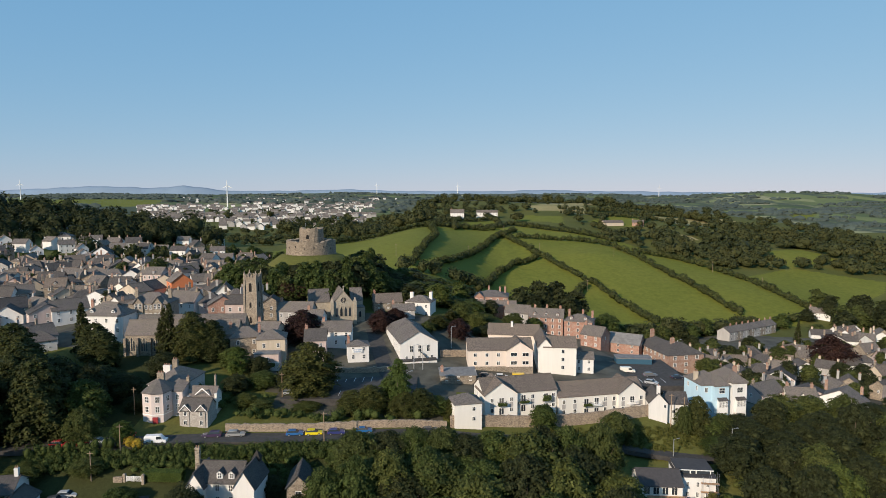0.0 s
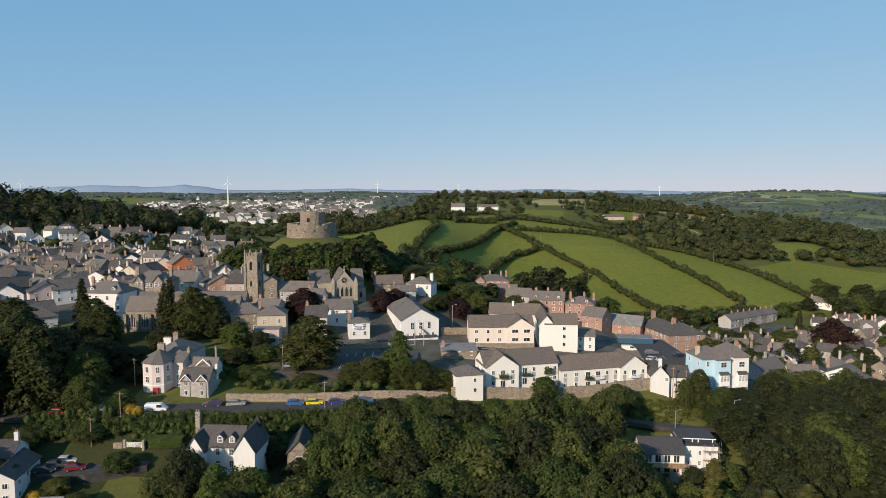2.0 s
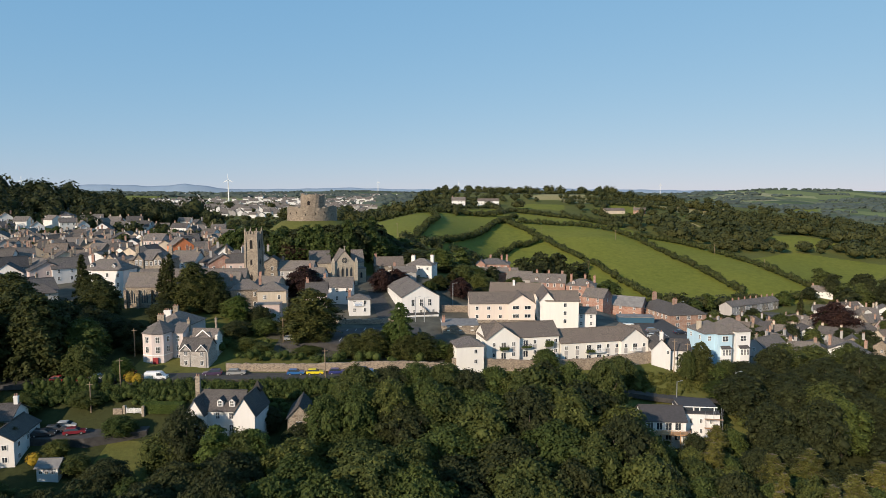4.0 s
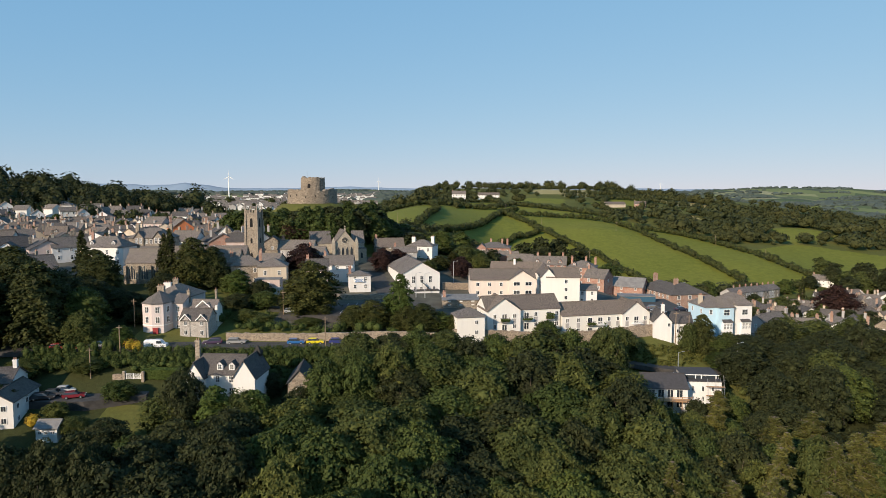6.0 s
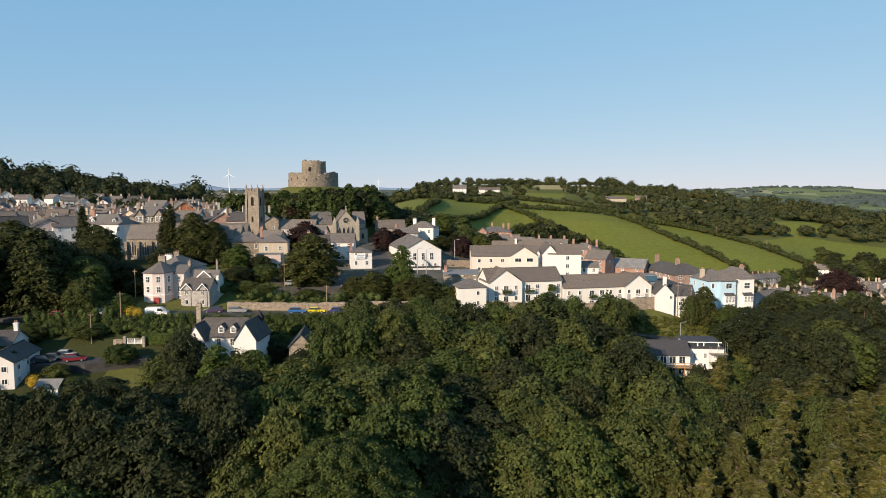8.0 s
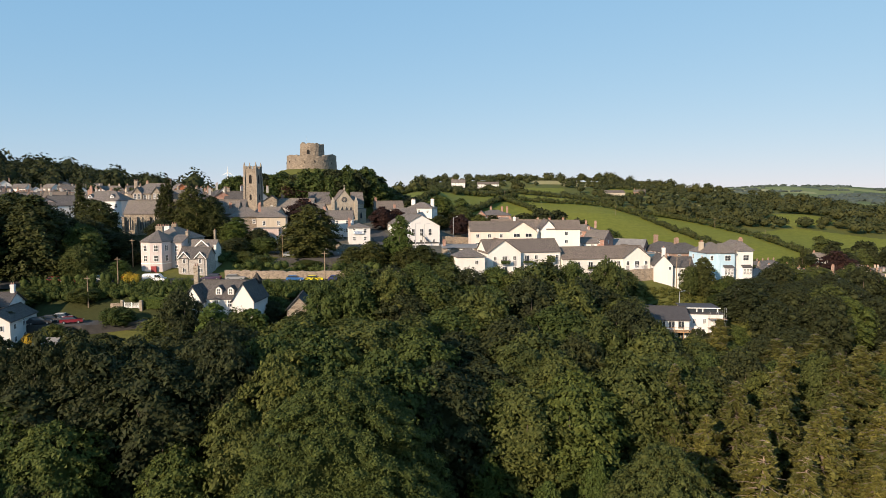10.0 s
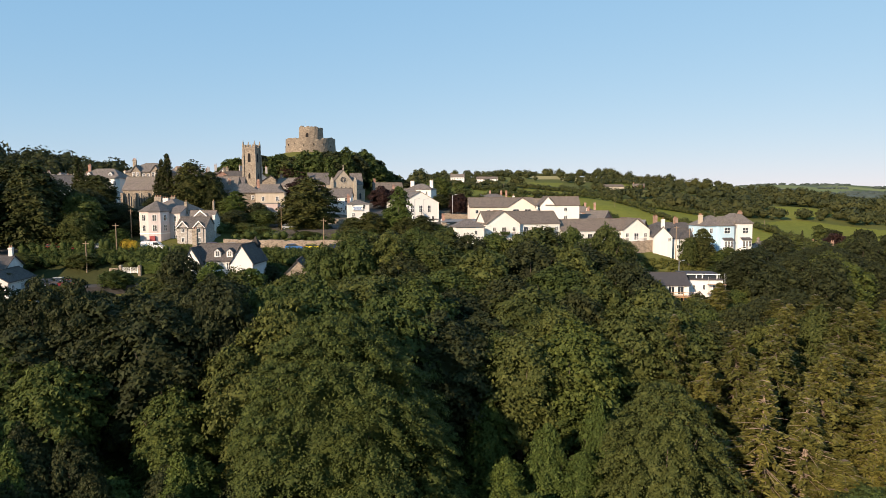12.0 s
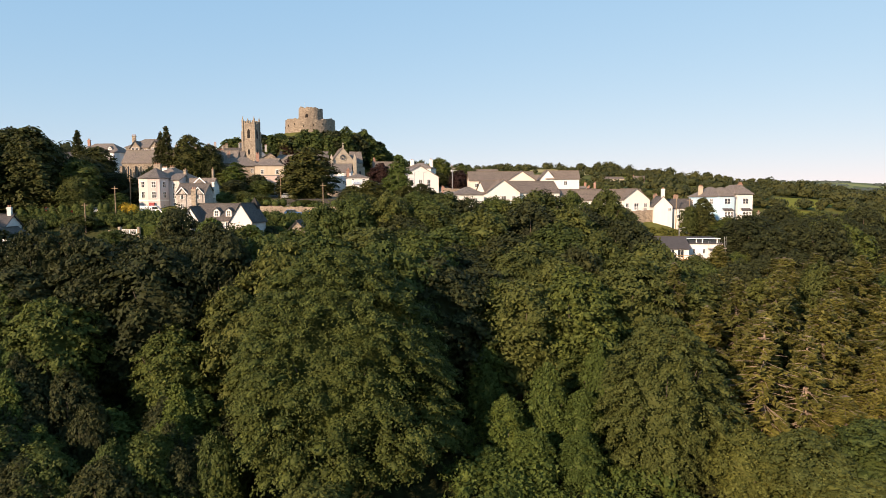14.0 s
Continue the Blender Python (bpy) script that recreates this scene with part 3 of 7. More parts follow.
def chimney(root, x, y, z0, z1, w=0.9, d=0.6, mat=None, pots=2):
    s = Soup()
    s.box(x - w / 2, x + w / 2, y - d / 2, y + d / 2, z0, z1).box(x - w / 2 - 0.08, x + w / 2 + 0.08, y - d / 2 - 0.08, y + d / 2 + 0.08, z1 - 0.3, z1 - 0.12)
    c = s.object("chimney", mat or BRICK, root)
    p = Soup()
    for k in range(pots):
        u = x - w / 2 + (k + 0.5) * w / pots
        p.tube((u, y, z1), (u, y, z1 + 0.5), 0.14, 0.11, 8)
    p.object("chimney_pot", CLAY, c)


def dormer(root, x, y, z, w=1.3, h=1.3, wall=None, roof=None, depth=2.2):
    """A small gabled dormer with its window, facing -y."""
    s, r = Soup(), Soup()
    a = w / 2
    s.add([(x - a, y, z), (x + a, y, z), (x + a, y, z + h), (x, y, z + h + a * 0.9), (x - a, y, z + h), (x - a, y + depth, z + h), (x + a, y + depth, z + h), (x, y + depth, z + h + a * 0.9), (x - a, y + depth, z), (x + a, y + depth, z)],
          [(0, 1, 2, 3, 4), (1, 9, 6, 2), (8, 0, 4, 5), (9, 8, 5, 7, 6)])
    r.slab([(x - a - 0.2, y + depth, z + h - 0.1), (x - a - 0.2, y - 0.2, z + h - 0.1), (x, y - 0.2, z + h + a * 0.9 + 0.1), (x, y + depth, z + h + a * 0.9 + 0.1)], 0.1)
    r.slab([(x + a + 0.2, y - 0.2, z + h - 0.1), (x + a + 0.2, y + depth, z + h - 0.1), (x, y + depth, z + h + a * 0.9 + 0.101), (x, y - 0.2, z + h + a * 0.9 + 0.101)], 0.1)
    d = s.object("dormer", wall or WHITE, root)
    r.object("dormer_roof", roof or SLATE, d, uvs=True)
    window(root, x, y - 0.02, z + 0.15, 0, w * 0.72, h * 0.95, "sash")


def plain_house(name, x, y, rot, w, d, eaves, rise, wall, roof, label, category="house", group="", kind="gable_x", cols=2, floors=2, chimneys=((-0.45, 0.0),), side_cols=1, z=None, cmat=None, dormers=0):
    z = gz(x, y) if z is None else z
    root = thing(name, pose(x, y, z, 0, 0, rot), label, category, group)
    block(root, -w / 2, w / 2, -d / 2, d / 2, eaves, rise, wall, roof, kind, deep=3.0)
    step = eaves / floors
    sills = [k * step + 0.85 for k in range(floors)]
    look_ = "far" if y > 268 else "sash"
    facade(root, -w / 2, -d / 2, w / 2, -d / 2, cols, sills, 0.95, round(min(1.5, step - 1.2), 1), look_)
    if side_cols:
        facade(root, w / 2, -d / 2, w / 2, d / 2, side_cols, sills[-1:], 0.85, 1.2, look_)
        facade(root, -w / 2, d / 2, -w / 2, -d / 2, side_cols, sills[-1:], 0.85, 1.2, look_)
    for cx, cy in chimneys:
        chimney(root, cx * w, cy * d, eaves + rise * (1 - 2 * abs(cy)) - 1.2, eaves + rise + 1.3, mat=cmat)
    for k in range(dormers):
        dormer(root, -w / 2 + (k + 0.5) * w / dormers, -d / 2 + 0.9, eaves + 0.25, wall=wall, roof=roof)
    return root
# ---- trees ----
def sprays(rng, centres, normals, size, droop=0.25, wide=0.75):
    """Leaf sprays, one small pointed blade each, facing roughly along the normals."""
    n = len(centres)
    nr = normals + np.array([0, 0, 0.25]) + rng.normal(0, 0.5, (n, 3))
    nr /= np.linalg.norm(nr, axis=1)[:, None]
    a = np.cross(nr, rng.normal(0, 1, (n, 3)))
    a /= np.linalg.norm(a, axis=1)[:, None]
    b = np.cross(nr, a)
    s = size * rng.uniform(0.6, 1.25, n)[:, None]
    tip = centres + a * s - np.array([0, 0, droop]) * s
    tail = centres - a * s * 0.7
    l, r = tail + b * s * wide, tail - b * s * wide
    v = np.stack([l, r, tip], 1).reshape(-1, 3)
    f = np.arange(n * 3).reshape(-1, 3)
    return v, f


ICO = {}


def ico(sub):
    if sub not in ICO:
        bm = bmesh.new()
        bmesh.ops.create_icosphere(bm, subdivisions=sub, radius=1)
        ICO[sub] = np.array([v.co[:] for v in bm.verts]), np.array([[v.index for v in f.verts] for f in bm.faces])
        bm.free()
    return ICO[sub]


def mesh_of(name, parts, mats):
    """One mesh from (verts, triangles, material) parts."""
    me = bpy.data.meshes.new(name)
    vs, fs, ms, n = [], [], [], 0
    for v, f, m in parts:
        vs.append(v), fs.append(f + n), ms.append(np.full(len(f), m))
        n += len(v)
    v, f, m = np.concatenate(vs), np.concatenate(fs).astype(np.int32), np.concatenate(ms).astype(np.int32)
    me.vertices.add(len(v)), me.loops.add(len(f) * 3), me.polygons.add(len(f))
    me.vertices.foreach_set("co", v.astype(np.float32).ravel())
    me.loops.foreach_set("vertex_index", f.ravel())
    me.polygons.foreach_set("loop_start", np.arange(len(f), dtype=np.int32) * 3)
    me.polygons.foreach_set("material_index", m)
    for mm in mats:
        me.materials.append(mm)
    me.update(calc_edges=True)
    return me


def crown_profile(h, widest):
    """The crown's girth at the height h, 0 to 1, widest at the height given."""
    return np.where(h > widest, np.maximum(0, 1 - ((h - widest) / (1 - widest)) ** 2) ** 0.55, 0.72 + 0.28 * h / widest)


def crown_boughs(rng, rad, height, low, count, reach, widest=0.3, flat=0.36):
    """Boughs over a domed crown, layered like plates: (tip, outward angle, fall, length, width, depth) each."""
    wob = [(rng.uniform(0.05, 0.1), rng.uniform(0, 6.28), k) for k in (2, 3, 5)]
    out = []
    for k in range(count):
        h = 0.03 + 0.95 * (1 - (1 - (k + 0.5) / count) ** 0.85)
        prof = crown_profile(h, widest)
        a = k * 2.39996 + rng.uniform(-0.4, 0.4)
        lump = 1 + sum(m * math.sin(n * a + ph + 3 * h) for m, ph, n in wob)
        q = reach * rng.uniform(0.7, 1.35) * (0.75 + 0.25 * prof)
        rr = max(0.0, rad * prof * lump * rng.uniform(0.86, 1.08) - q * 0.8)
        z = low + (height - low) * h + rng.normal(0, 0.25) * reach - q * flat * (h > 0.8)
        out.append((np.array([math.cos(a) * rr, math.sin(a) * rr, z]), a, 0.12 + 0.55 * (1 - h) * rng.uniform(0.5, 1.3), q * rng.uniform(1.0, 1.4), q * rng.uniform(0.75, 1.05), q * flat * rng.uniform(0.8, 1.5)))
    return out


def bough_points(rng, boughs, each):
    """Leaf places and normals on the upper sides and rims of the boughs."""
    ps, ns = [], []
    for c, a, fall, L, W, D in boughs:
        n = max(6, int(each * rng.uniform(0.75, 1.25)))
        ang, r = rng.uniform(0, 2 * math.pi, n), np.sqrt(rng.uniform(0, 1, n)) * rng.uniform(0.8, 1.18, n)
        x, y = np.cos(ang) * r, np.sin(ang) * r
        z = D * (1 - np.minimum(r, 1.1) ** 2) + rng.normal(0, 0.22, n) * D - (rng.random(n) < 0.22) * rng.uniform(0.3, 1.3, n) * D
        px, py, pz = x * L, y * W, z - fall * x * L
        ca, sa = math.cos(a), math.sin(a)
        ps.append(np.stack([px * ca - py * sa, px * sa + py * ca, pz], 1) + c)
        nx_, ny_, nz_ = x * 0.55 + 0.25 + fall * 0.5, y * 0.55, np.full(n, 0.75)
        ns.append(np.stack([nx_ * ca - ny_ * sa, nx_ * sa + ny_ * ca, nz_], 1))
    return np.concatenate(ps), np.concatenate(ns)


def bough_hearts(rng, boughs, core):
    """The shaded inside: a core and a thin uneven plate under each bough's leaves."""
    v, f = ico(1)
    vs, fs, n = [], [], 0
    for c, a, fall, L, W, D in boughs:
        w = v * np.array([L, W, D]) * 0.58 * (1 + rng.normal(0, 0.12, (len(v), 1)))
        w[:, 2] -= fall * w[:, 0] + D * 0.25
        ca, sa = math.cos(a), math.sin(a)
        vs.append(np.stack([w[:, 0] * ca - w[:, 1] * sa, w[:, 0] * sa + w[:, 1] * ca, w[:, 2]], 1) + c), fs.append(f + n)
        n += len(v)
    v2, f2 = ico(3)
    vs.append(v2 * np.array(core[1]) * (1 + rng.normal(0, 0.05, (len(v2), 1))) + np.array(core[0])), fs.append(f2 + n)
    return np.concatenate(vs), np.concatenate(fs)


def trunk_soup(rng, height, low, rad, thick, mat=0):
    s = Soup()
    lean = Vector((rng.uniform(-0.4, 0.4), rng.uniform(-0.4, 0.4), low + (height - low) * 0.35))
    s.tube((0, 0, -1.5), (0, 0, 0.6), thick * 1.35, thick, 8, mat)
    s.tube((0, 0, 0.6), lean, thick, thick * 0.6, 8, mat)
    for k in range(7):
        a = k * 2 * math.pi / 7 + rng.uniform(-0.3, 0.3)
        st = Vector((0, 0, low * 0.8)).lerp(lean, rng.uniform(0.2, 1.0))
        mid = st + Vector((math.cos(a) * rad * 0.45, math.sin(a) * rad * 0.45, (height - low) * 0.18))
        en = mid + Vector((math.cos(a) * rad * 0.22, math.sin(a) * rad * 0.22, (height - low) * 0.2))
        s.tube(st, mid, thick * 0.4, thick * 0.22, 6, mat).tube(mid, en, thick * 0.22, 0.04, 5, mat)
    return s


def broadleaf(name, seed, rad, height, low, leaf, count, size, boughs=60, thick=0.35, label="", category="tree", group="", widest=0.3, reach=None, flat=0.36):
    """A broad-crowned tree at the origin: trunk with limbs, and a crown of leafy boughs in layers."""
    rng = np.random.default_rng(seed)
    root = thing(name, Matrix.Identity(4), label, category, group)
    trunk_soup(rng, height, low, rad, thick).object("trunk", BARK, root)
    reach = reach or 2.1 * rad / math.sqrt(boughs)
    lb = crown_boughs(rng, rad, height, low, boughs, reach, widest, flat)
    p, nr = bough_points(rng, lb, count * 0.8 / boughs)
    # leaves deeper in the crown, between the boughs
    n = int(count * 0.2)
    h, a = 1 - rng.uniform(0, 0.97, n) ** 0.8, rng.uniform(0, 2 * math.pi, n)
    r = rad * crown_profile(h, widest) * rng.uniform(0.68, 0.9, n)
    p = np.concatenate([p, np.stack([np.cos(a) * r, np.sin(a) * r, low + (height - low) * h * 0.95], 1)])
    nr = np.concatenate([nr, np.stack([np.cos(a), np.sin(a), 0.3 + h], 1)])
    v, f = sprays(rng, p, nr, size, droop=0.4)
    deep = height - low
    hv, hf = bough_hearts(rng, lb, ((0, 0, low + deep * 0.38), (rad * 0.58, rad * 0.58, deep * 0.36)))
    share("crown", mesh_of("crown", [(hv, hf, 0), (v, f, 0)], [leaf]), root)
    return root


def conifer(name, seed, rad, height, leaf, whorls, per, label="", bare=0.12, dead=0, droop=0.35, size=0.5, category="tree", bark=None):
    """A spire: a straight stem with whorls of drooping boughs clad in needle sprays."""
    rng = np.random.default_rng(seed)
    root = thing(name, Matrix.Identity(4), label, category)
    s = Soup().tube((0, 0, -1.5), (0, 0, height * 0.97), 0.016 * height + 0.08, 0.03, 8)
    pc, pn = [], []
    for k in range(whorls):
        u = bare + (1 - bare) * (k + rng.uniform(0, 0.6)) / whorls
        z = height * min(u, 0.985)
        reach = rad * (1 - u) ** 0.65 * rng.uniform(0.62, 1.15) + 0.2
        for j in range(rng.integers(5, 8)):
            a = rng.uniform(0, 2 * math.pi)
            L = reach * rng.uniform(0.7, 1.1)
            e = Vector((math.cos(a) * L, math.sin(a) * L, z - droop * L + 0.15 * L * (u > 0.6)))
            s.tube((0, 0, z), e, 0.05, 0.012, 4)
            if rng.random() < dead * (1 - u):
                continue
            n = max(3, int(per * L / rad))
            q = rng.uniform(0.25, 1.05, n)[:, None] ** 0.8
            side = np.array([-math.sin(a), math.cos(a), 0])
            pts = np.array([0, 0, z]) * (1 - q) + np.array(e[:]) * q + side * rng.normal(0, 0.16, (n, 1)) * L * (1.15 - q) + np.array([0, 0, -1]) * np.abs(rng.normal(0, 0.45, (n, 1)))
            pc.append(pts)
            pn.append(np.tile([math.cos(a) * 0.5, math.sin(a) * 0.5, 0.8], (n, 1)))
    s.object("trunk", bark or BARK, root)
    v, f = sprays(rng, np.concatenate(pc), np.concatenate(pn), size, droop=0.5, wide=0.45)
    share("crown", mesh_of("crown", [(v, f, 0)], [leaf]), root)
    return root


def scatter_stuff(name, label, category, spots, leaf, seed, per=46, spray=0.9, sub=1, heart=0.8, inner=0.84, outer=1.14):
    """Far woods and hedges as one mass: (x, y, radius, height) for each clump."""
    rng = np.random.default_rng(seed)
    bv, bf = ico(sub)
    spots = np.array(spots, float)
    n = len(spots)
    g = ground_z(spots[:, 0], spots[:, 1])
    c = np.stack([spots[:, 0], spots[:, 1], g + spots[:, 3] * 0.52], 1)
    r = np.stack([spots[:, 2], spots[:, 2] * rng.uniform(0.85, 1.15, n), spots[:, 3] * 0.5], 1)
    jit = 1 + rng.normal(0, 0.13, (n, len(bv), 1))
    v = (bv[None] * r[:, None] * heart * jit + c[:, None]).reshape(-1, 3)
    f = (bf[None] + (np.arange(n) * len(bv))[:, None, None]).reshape(-1, 3)
    d = rng.normal(0, 1, (n, per, 3))
    d[..., 2] = np.abs(d[..., 2]) * 1.1 - 0.2
    d /= np.linalg.norm(d, axis=2)[..., None]
    p = (c[:, None] + d * r[:, None] * rng.uniform(inner, outer, (n, per, 1))).reshape(-1, 3)
    sz = spray * np.repeat(np.clip(spots[:, 2] / 4, 0.35, 2.4), per)[:, None]
    sv, sf = sprays(rng, p, d.reshape(-1, 3), 1.0)
    k = np.repeat(p, 3, 0)
    sv = k + (sv - k) * np.repeat(sz, 3, 0)
    return tagged(share(name, mesh_of(name, [(v, f, 0), (sv, sf, 0)], [leaf]), None), label, category, kind="stuff")


def along(points, step, rng, rad, height, jitter=0.6):
    """Clumps along a line of plan points."""
    out = []
    for (x0, y0), (x1, y1) in zip(points[:-1], points[1:]):
        n = max(1, int(math.hypot(x1 - x0, y1 - y0) / step))
        for k in range(n):
            u = (k + rng.uniform(0, 1)) / n
            s = rng.uniform(0.7, 1.3)
            out.append((x0 + (x1 - x0) * u + rng.normal(0, jitter), y0 + (y1 - y0) * u + rng.normal(0, jitter), rad * s, height * s * rng.uniform(0.8, 1.25)))
    return out


def filling(poly, spacing, rng, rad, height, avoid=()):
    xs, ys = [p[0] for p in poly], [p[1] for p in poly]
    n = int((max(xs) - min(xs)) * (max(ys) - min(ys)) / spacing ** 2)
    px, py = rng.uniform(min(xs), max(xs), n), rng.uniform(min(ys), max(ys), n)
    ok = inside(px, py, poly)
    for a in avoid:
        ok &= ~inside(px, py, a)
    s = rng.uniform(0.65, 1.35, n)
    return [(px[i], py[i], rad * s[i], height * s[i]) for i in range(n) if ok[i]]
# ---- castle ----
def ruined_ring(cx, cy, r_out, r_in, z0, z1, rng, mat, root, name, batter=0.35, gaps=(), segs=72, ellipse=1.0, amp=0.5):
    """A round wall with thickness and a worn, uneven top. gaps: (angle, half width, drop) in degrees and metres."""
    s = Soup()
    tops = []
    for k in range(segs):
        a = 360 * k / segs
        t = z1 + rng.uniform(-amp, amp) * 0.5
        for g, half, drop in gaps:
            dd = abs((a - g + 180) % 360 - 180)
            if dd < half:
                t -= drop * (1 - (dd / half) ** 2)
        tops.append(t)
    rows = 6
    v, f = [], []
    for k in range(segs):
        a = 2 * math.pi * k / segs
        c, n = math.cos(a), math.sin(a) * ellipse
        for j in range(rows + 1):
            u = j / rows
            r = r_out + batter * (1 - u) + rng.uniform(-0.07, 0.07)
            v.append((c * r, n * r, z0 + (tops[k] - z0) * u))
        v.append((c * r_in, n * r_in, tops[k] - rng.uniform(0, 0.3)))
        v.append((c * r_in, n * r_in, z0))
    m = rows + 3
    for k in range(segs):
        b = (k + 1) % segs
        for j in range(m - 1):
            f.append((k * m + j, b * m + j, b * m + j + 1, k * m + j + 1))
    s.add(v, f)
    return s.object(name, mat, root, pose(cx, cy, 0), smooth_shade=False)


rng0 = np.random.default_rng(5)
castle = thing("castle_keep", pose(MOTTE[0], MOTTE[1], 35.4), "ruined round stone castle keep on a grassy mound", "castle")
ruined_ring(0, 0, 11.3, 9.1, -1.5, 7.0, rng0, CASTLE, castle, "shell_wall", 0.3, ((300, 16, 0.8), (205, 10, 0.9), (250, 6, 0.5), (340, 14, -0.5)))
ruined_ring(0.2, 0.5, 5.5, 4.0, -1.0, 12.6, rng0, CASTLE, castle, "inner_tower", 0.25, ((330, 20, 0.5), (140, 60, 1.5), (225, 12, -0.4)), 48)
s = Soup()
s.prism([(-0.55, 0), (0.55, 0), (0.55, 0.7), (-0.55, 0.7)], 0, 1.3).prism([(-0.55, 0), (0.55, 0), (0.55, 0.7), (-0.55, 0.7)], 1.3, 1.9, top=0.55)
# near-black for solid doorway, slit and louvre blocks: shadow put into the colour
DARK = plain("deep_shadow_opening", (0.012, 0.010, 0.009), 1.0)
s.object("tower_doorway", DARK, castle, pose(-0.6, -5.35, 7.7, 0, 0, -8))
s = Soup().tube((-2.5, 0.5, 11.5), (-2.5, 0.5, 16.0), 0.07, 0.04, 8)
s.object("flagpole", GALV, castle)
for k in range(7):
    a = math.radians(200 + k * 22)
    Soup().box(-0.13, 0.13, -0.14, 0.3, 0, 0.8).object("arrow_slit", DARK, castle, pose(math.cos(a) * 11.45, math.sin(a) * 11.45, 3.0 + (k % 3) * 0.5, 0, 0, math.degrees(a) + 90))


# ---- church tower, nave and chapel ----
tower = thing("church_tower", Matrix.Translation((-70.2, 231.5, 14.6)) @ Matrix.Rotation(radians(-8), 4, "Z") @ Matrix.Diagonal((0.7, 0.7, 1.18, 1)), "tall weathered stone church tower with battlements and pinnacles", "tower")
for k, (half, z0, z1) in enumerate(((3.45, -3, 5.5), (3.3, 5.5, 10.6), (3.12, 10.6, 15.4))):
    Soup().box(-half, half, -half, half, z0, z1 - 0.25).object("tower_stage", STONE, tower)
    Soup().box(-half - 0.12, half + 0.12, -half - 0.12, half + 0.12, z1 - 0.25, z1 + 0.02).object("string_course", STONE, tower)
for sx in (-1, 1):
    for sy in (-1, 1):
        q = Soup()
        q.box(sx * 3.2 - 0.55, sx * 3.2 + 0.55, sy * 3.2 - 0.55, sy * 3.2 + 0.55, -3, 13.5)
        q.prism([(sx * 3.1 - 0.42, sy * 3.1 - 0.42), (sx * 3.1 + 0.42, sy * 3.1 - 0.42), (sx * 3.1 + 0.42, sy * 3.1 + 0.42), (sx * 3.1 - 0.42, sy * 3.1 + 0.42)], 13.5, 16.7)
        q.prism([(sx * 3.1 - 0.42, sy * 3.1 - 0.42), (sx * 3.1 + 0.42, sy * 3.1 - 0.42), (sx * 3.1 + 0.42, sy * 3.1 + 0.42), (sx * 3.1 - 0.42, sy * 3.1 + 0.42)], 16.7, 18.0, top=0.12)
        q.object("buttress_and_pinnacle", STONE, tower)
for k in range(4):
    for j in range(4):
        u = -2.25 + j * 1.5
        Soup().box(u - 0.42, u + 0.42, -3.2, -2.75, 15.4, 16.7).object("merlon", STONE, tower, pose(0, 0, 0, 0, 0, 90 * k))
    Soup().box(-3.1, 3.1, -3.15, -2.78, 15.4, 15.9).object("parapet", STONE, tower, pose(0, 0, 0, 0, 0, 90 * k))
for k in (0, 1, 3):
    for z, w, h in ((11.4, 1.5, 2.9), (6.4, 1.1, 1.8), (1.6, 1.2, 2.0)):
        q = Soup().prism([(-w / 2, -0.06), (w / 2, -0.06), (w / 2, 0.2), (-w / 2, 0.2)], 0, h * 0.75).prism([(-w / 2, -0.06), (w / 2, -0.06), (w / 2, 0.2), (-w / 2, 0.2)], h * 0.75, h, top=0.2)
        q.object("louvred_opening", DARK, tower, pose(0, 0, 0, 0, 0, 90 * k) @ pose(0, -(3.14 if z > 10 else 3.32 if z > 5 else 3.47), z))


def gothic_window(root, x, y, z, rz, w, h, lights=3):
    """A pointed window: dark glass behind stone mullions and a moulded arch."""
    q = Soup().prism([(-w / 2, -0.03), (w / 2, -0.03), (w / 2, 0.1), (-w / 2, 0.1)], 0, h * 0.65).prism([(-w / 2, -0.03), (w / 2, -0.03), (w / 2, 0.1), (-w / 2, 0.1)], h * 0.65, h, top=0.12)
    g = q.object("gothic_window", GLASS, root, pose(x, y, z, 0, 0, rz))
    m = Soup()
    for k in range(lights + 1):
        u = -w / 2 + k * w / lights
        m.box(u - 0.09, u + 0.09, -0.14, 0.02, 0, h * (0.65 if k in (0, lights) else 0.85))
    m.box(-w / 2 - 0.15, w / 2 + 0.15, -0.18, 0.02, -0.2, 0)
    for sx in (-1, 1):
        m.add([(sx * w / 2, -0.14, h * 0.62), (sx * (w / 2 + 0.2), -0.14, h * 0.62), (sx * 0.14, -0.14, h * 1.05), (0, -0.14, h * 0.98), (sx * w / 2, 0, h * 0.62), (sx * (w / 2 + 0.2), 0, h * 0.62), (sx * 0.14, 0, h * 1.05), (0, 0, h * 0.98)],
              [(0, 1, 2, 3), (1, 5, 6, 2), (0, 3, 7, 4), (4, 7, 6, 5)])
    m.object("tracery", ASHLAR, g)


nave = thing("church_nave", pose(-86, 212, 10.2, 0, 0, 3), "long stone parish church with a low grey slate roof", "church")
block(nave, -18, 18, -8, 0, 7.6, 4.2, STONE, SLATE, "gable_x", over=0.2)
block(nave, -18, 18, 0.05, 8, 7.6, 4.4, STONE, SLATE, "gable_x", over=0.2, wall_name="aisle_wall", roof_name="aisle_roof")
for k in range(9):
    gothic_window(nave, -16 + k * 4.0, -8.02, 2.2, 0, 2.2, 4.6)
    Soup().prism([(-0.4, -0.9), (0.4, -0.9), (0.4, 0), (-0.4, 0)], -2, 6.6).object("buttress", STONE, nave, pose(-18 + k * 4.0, -8.02, 0))

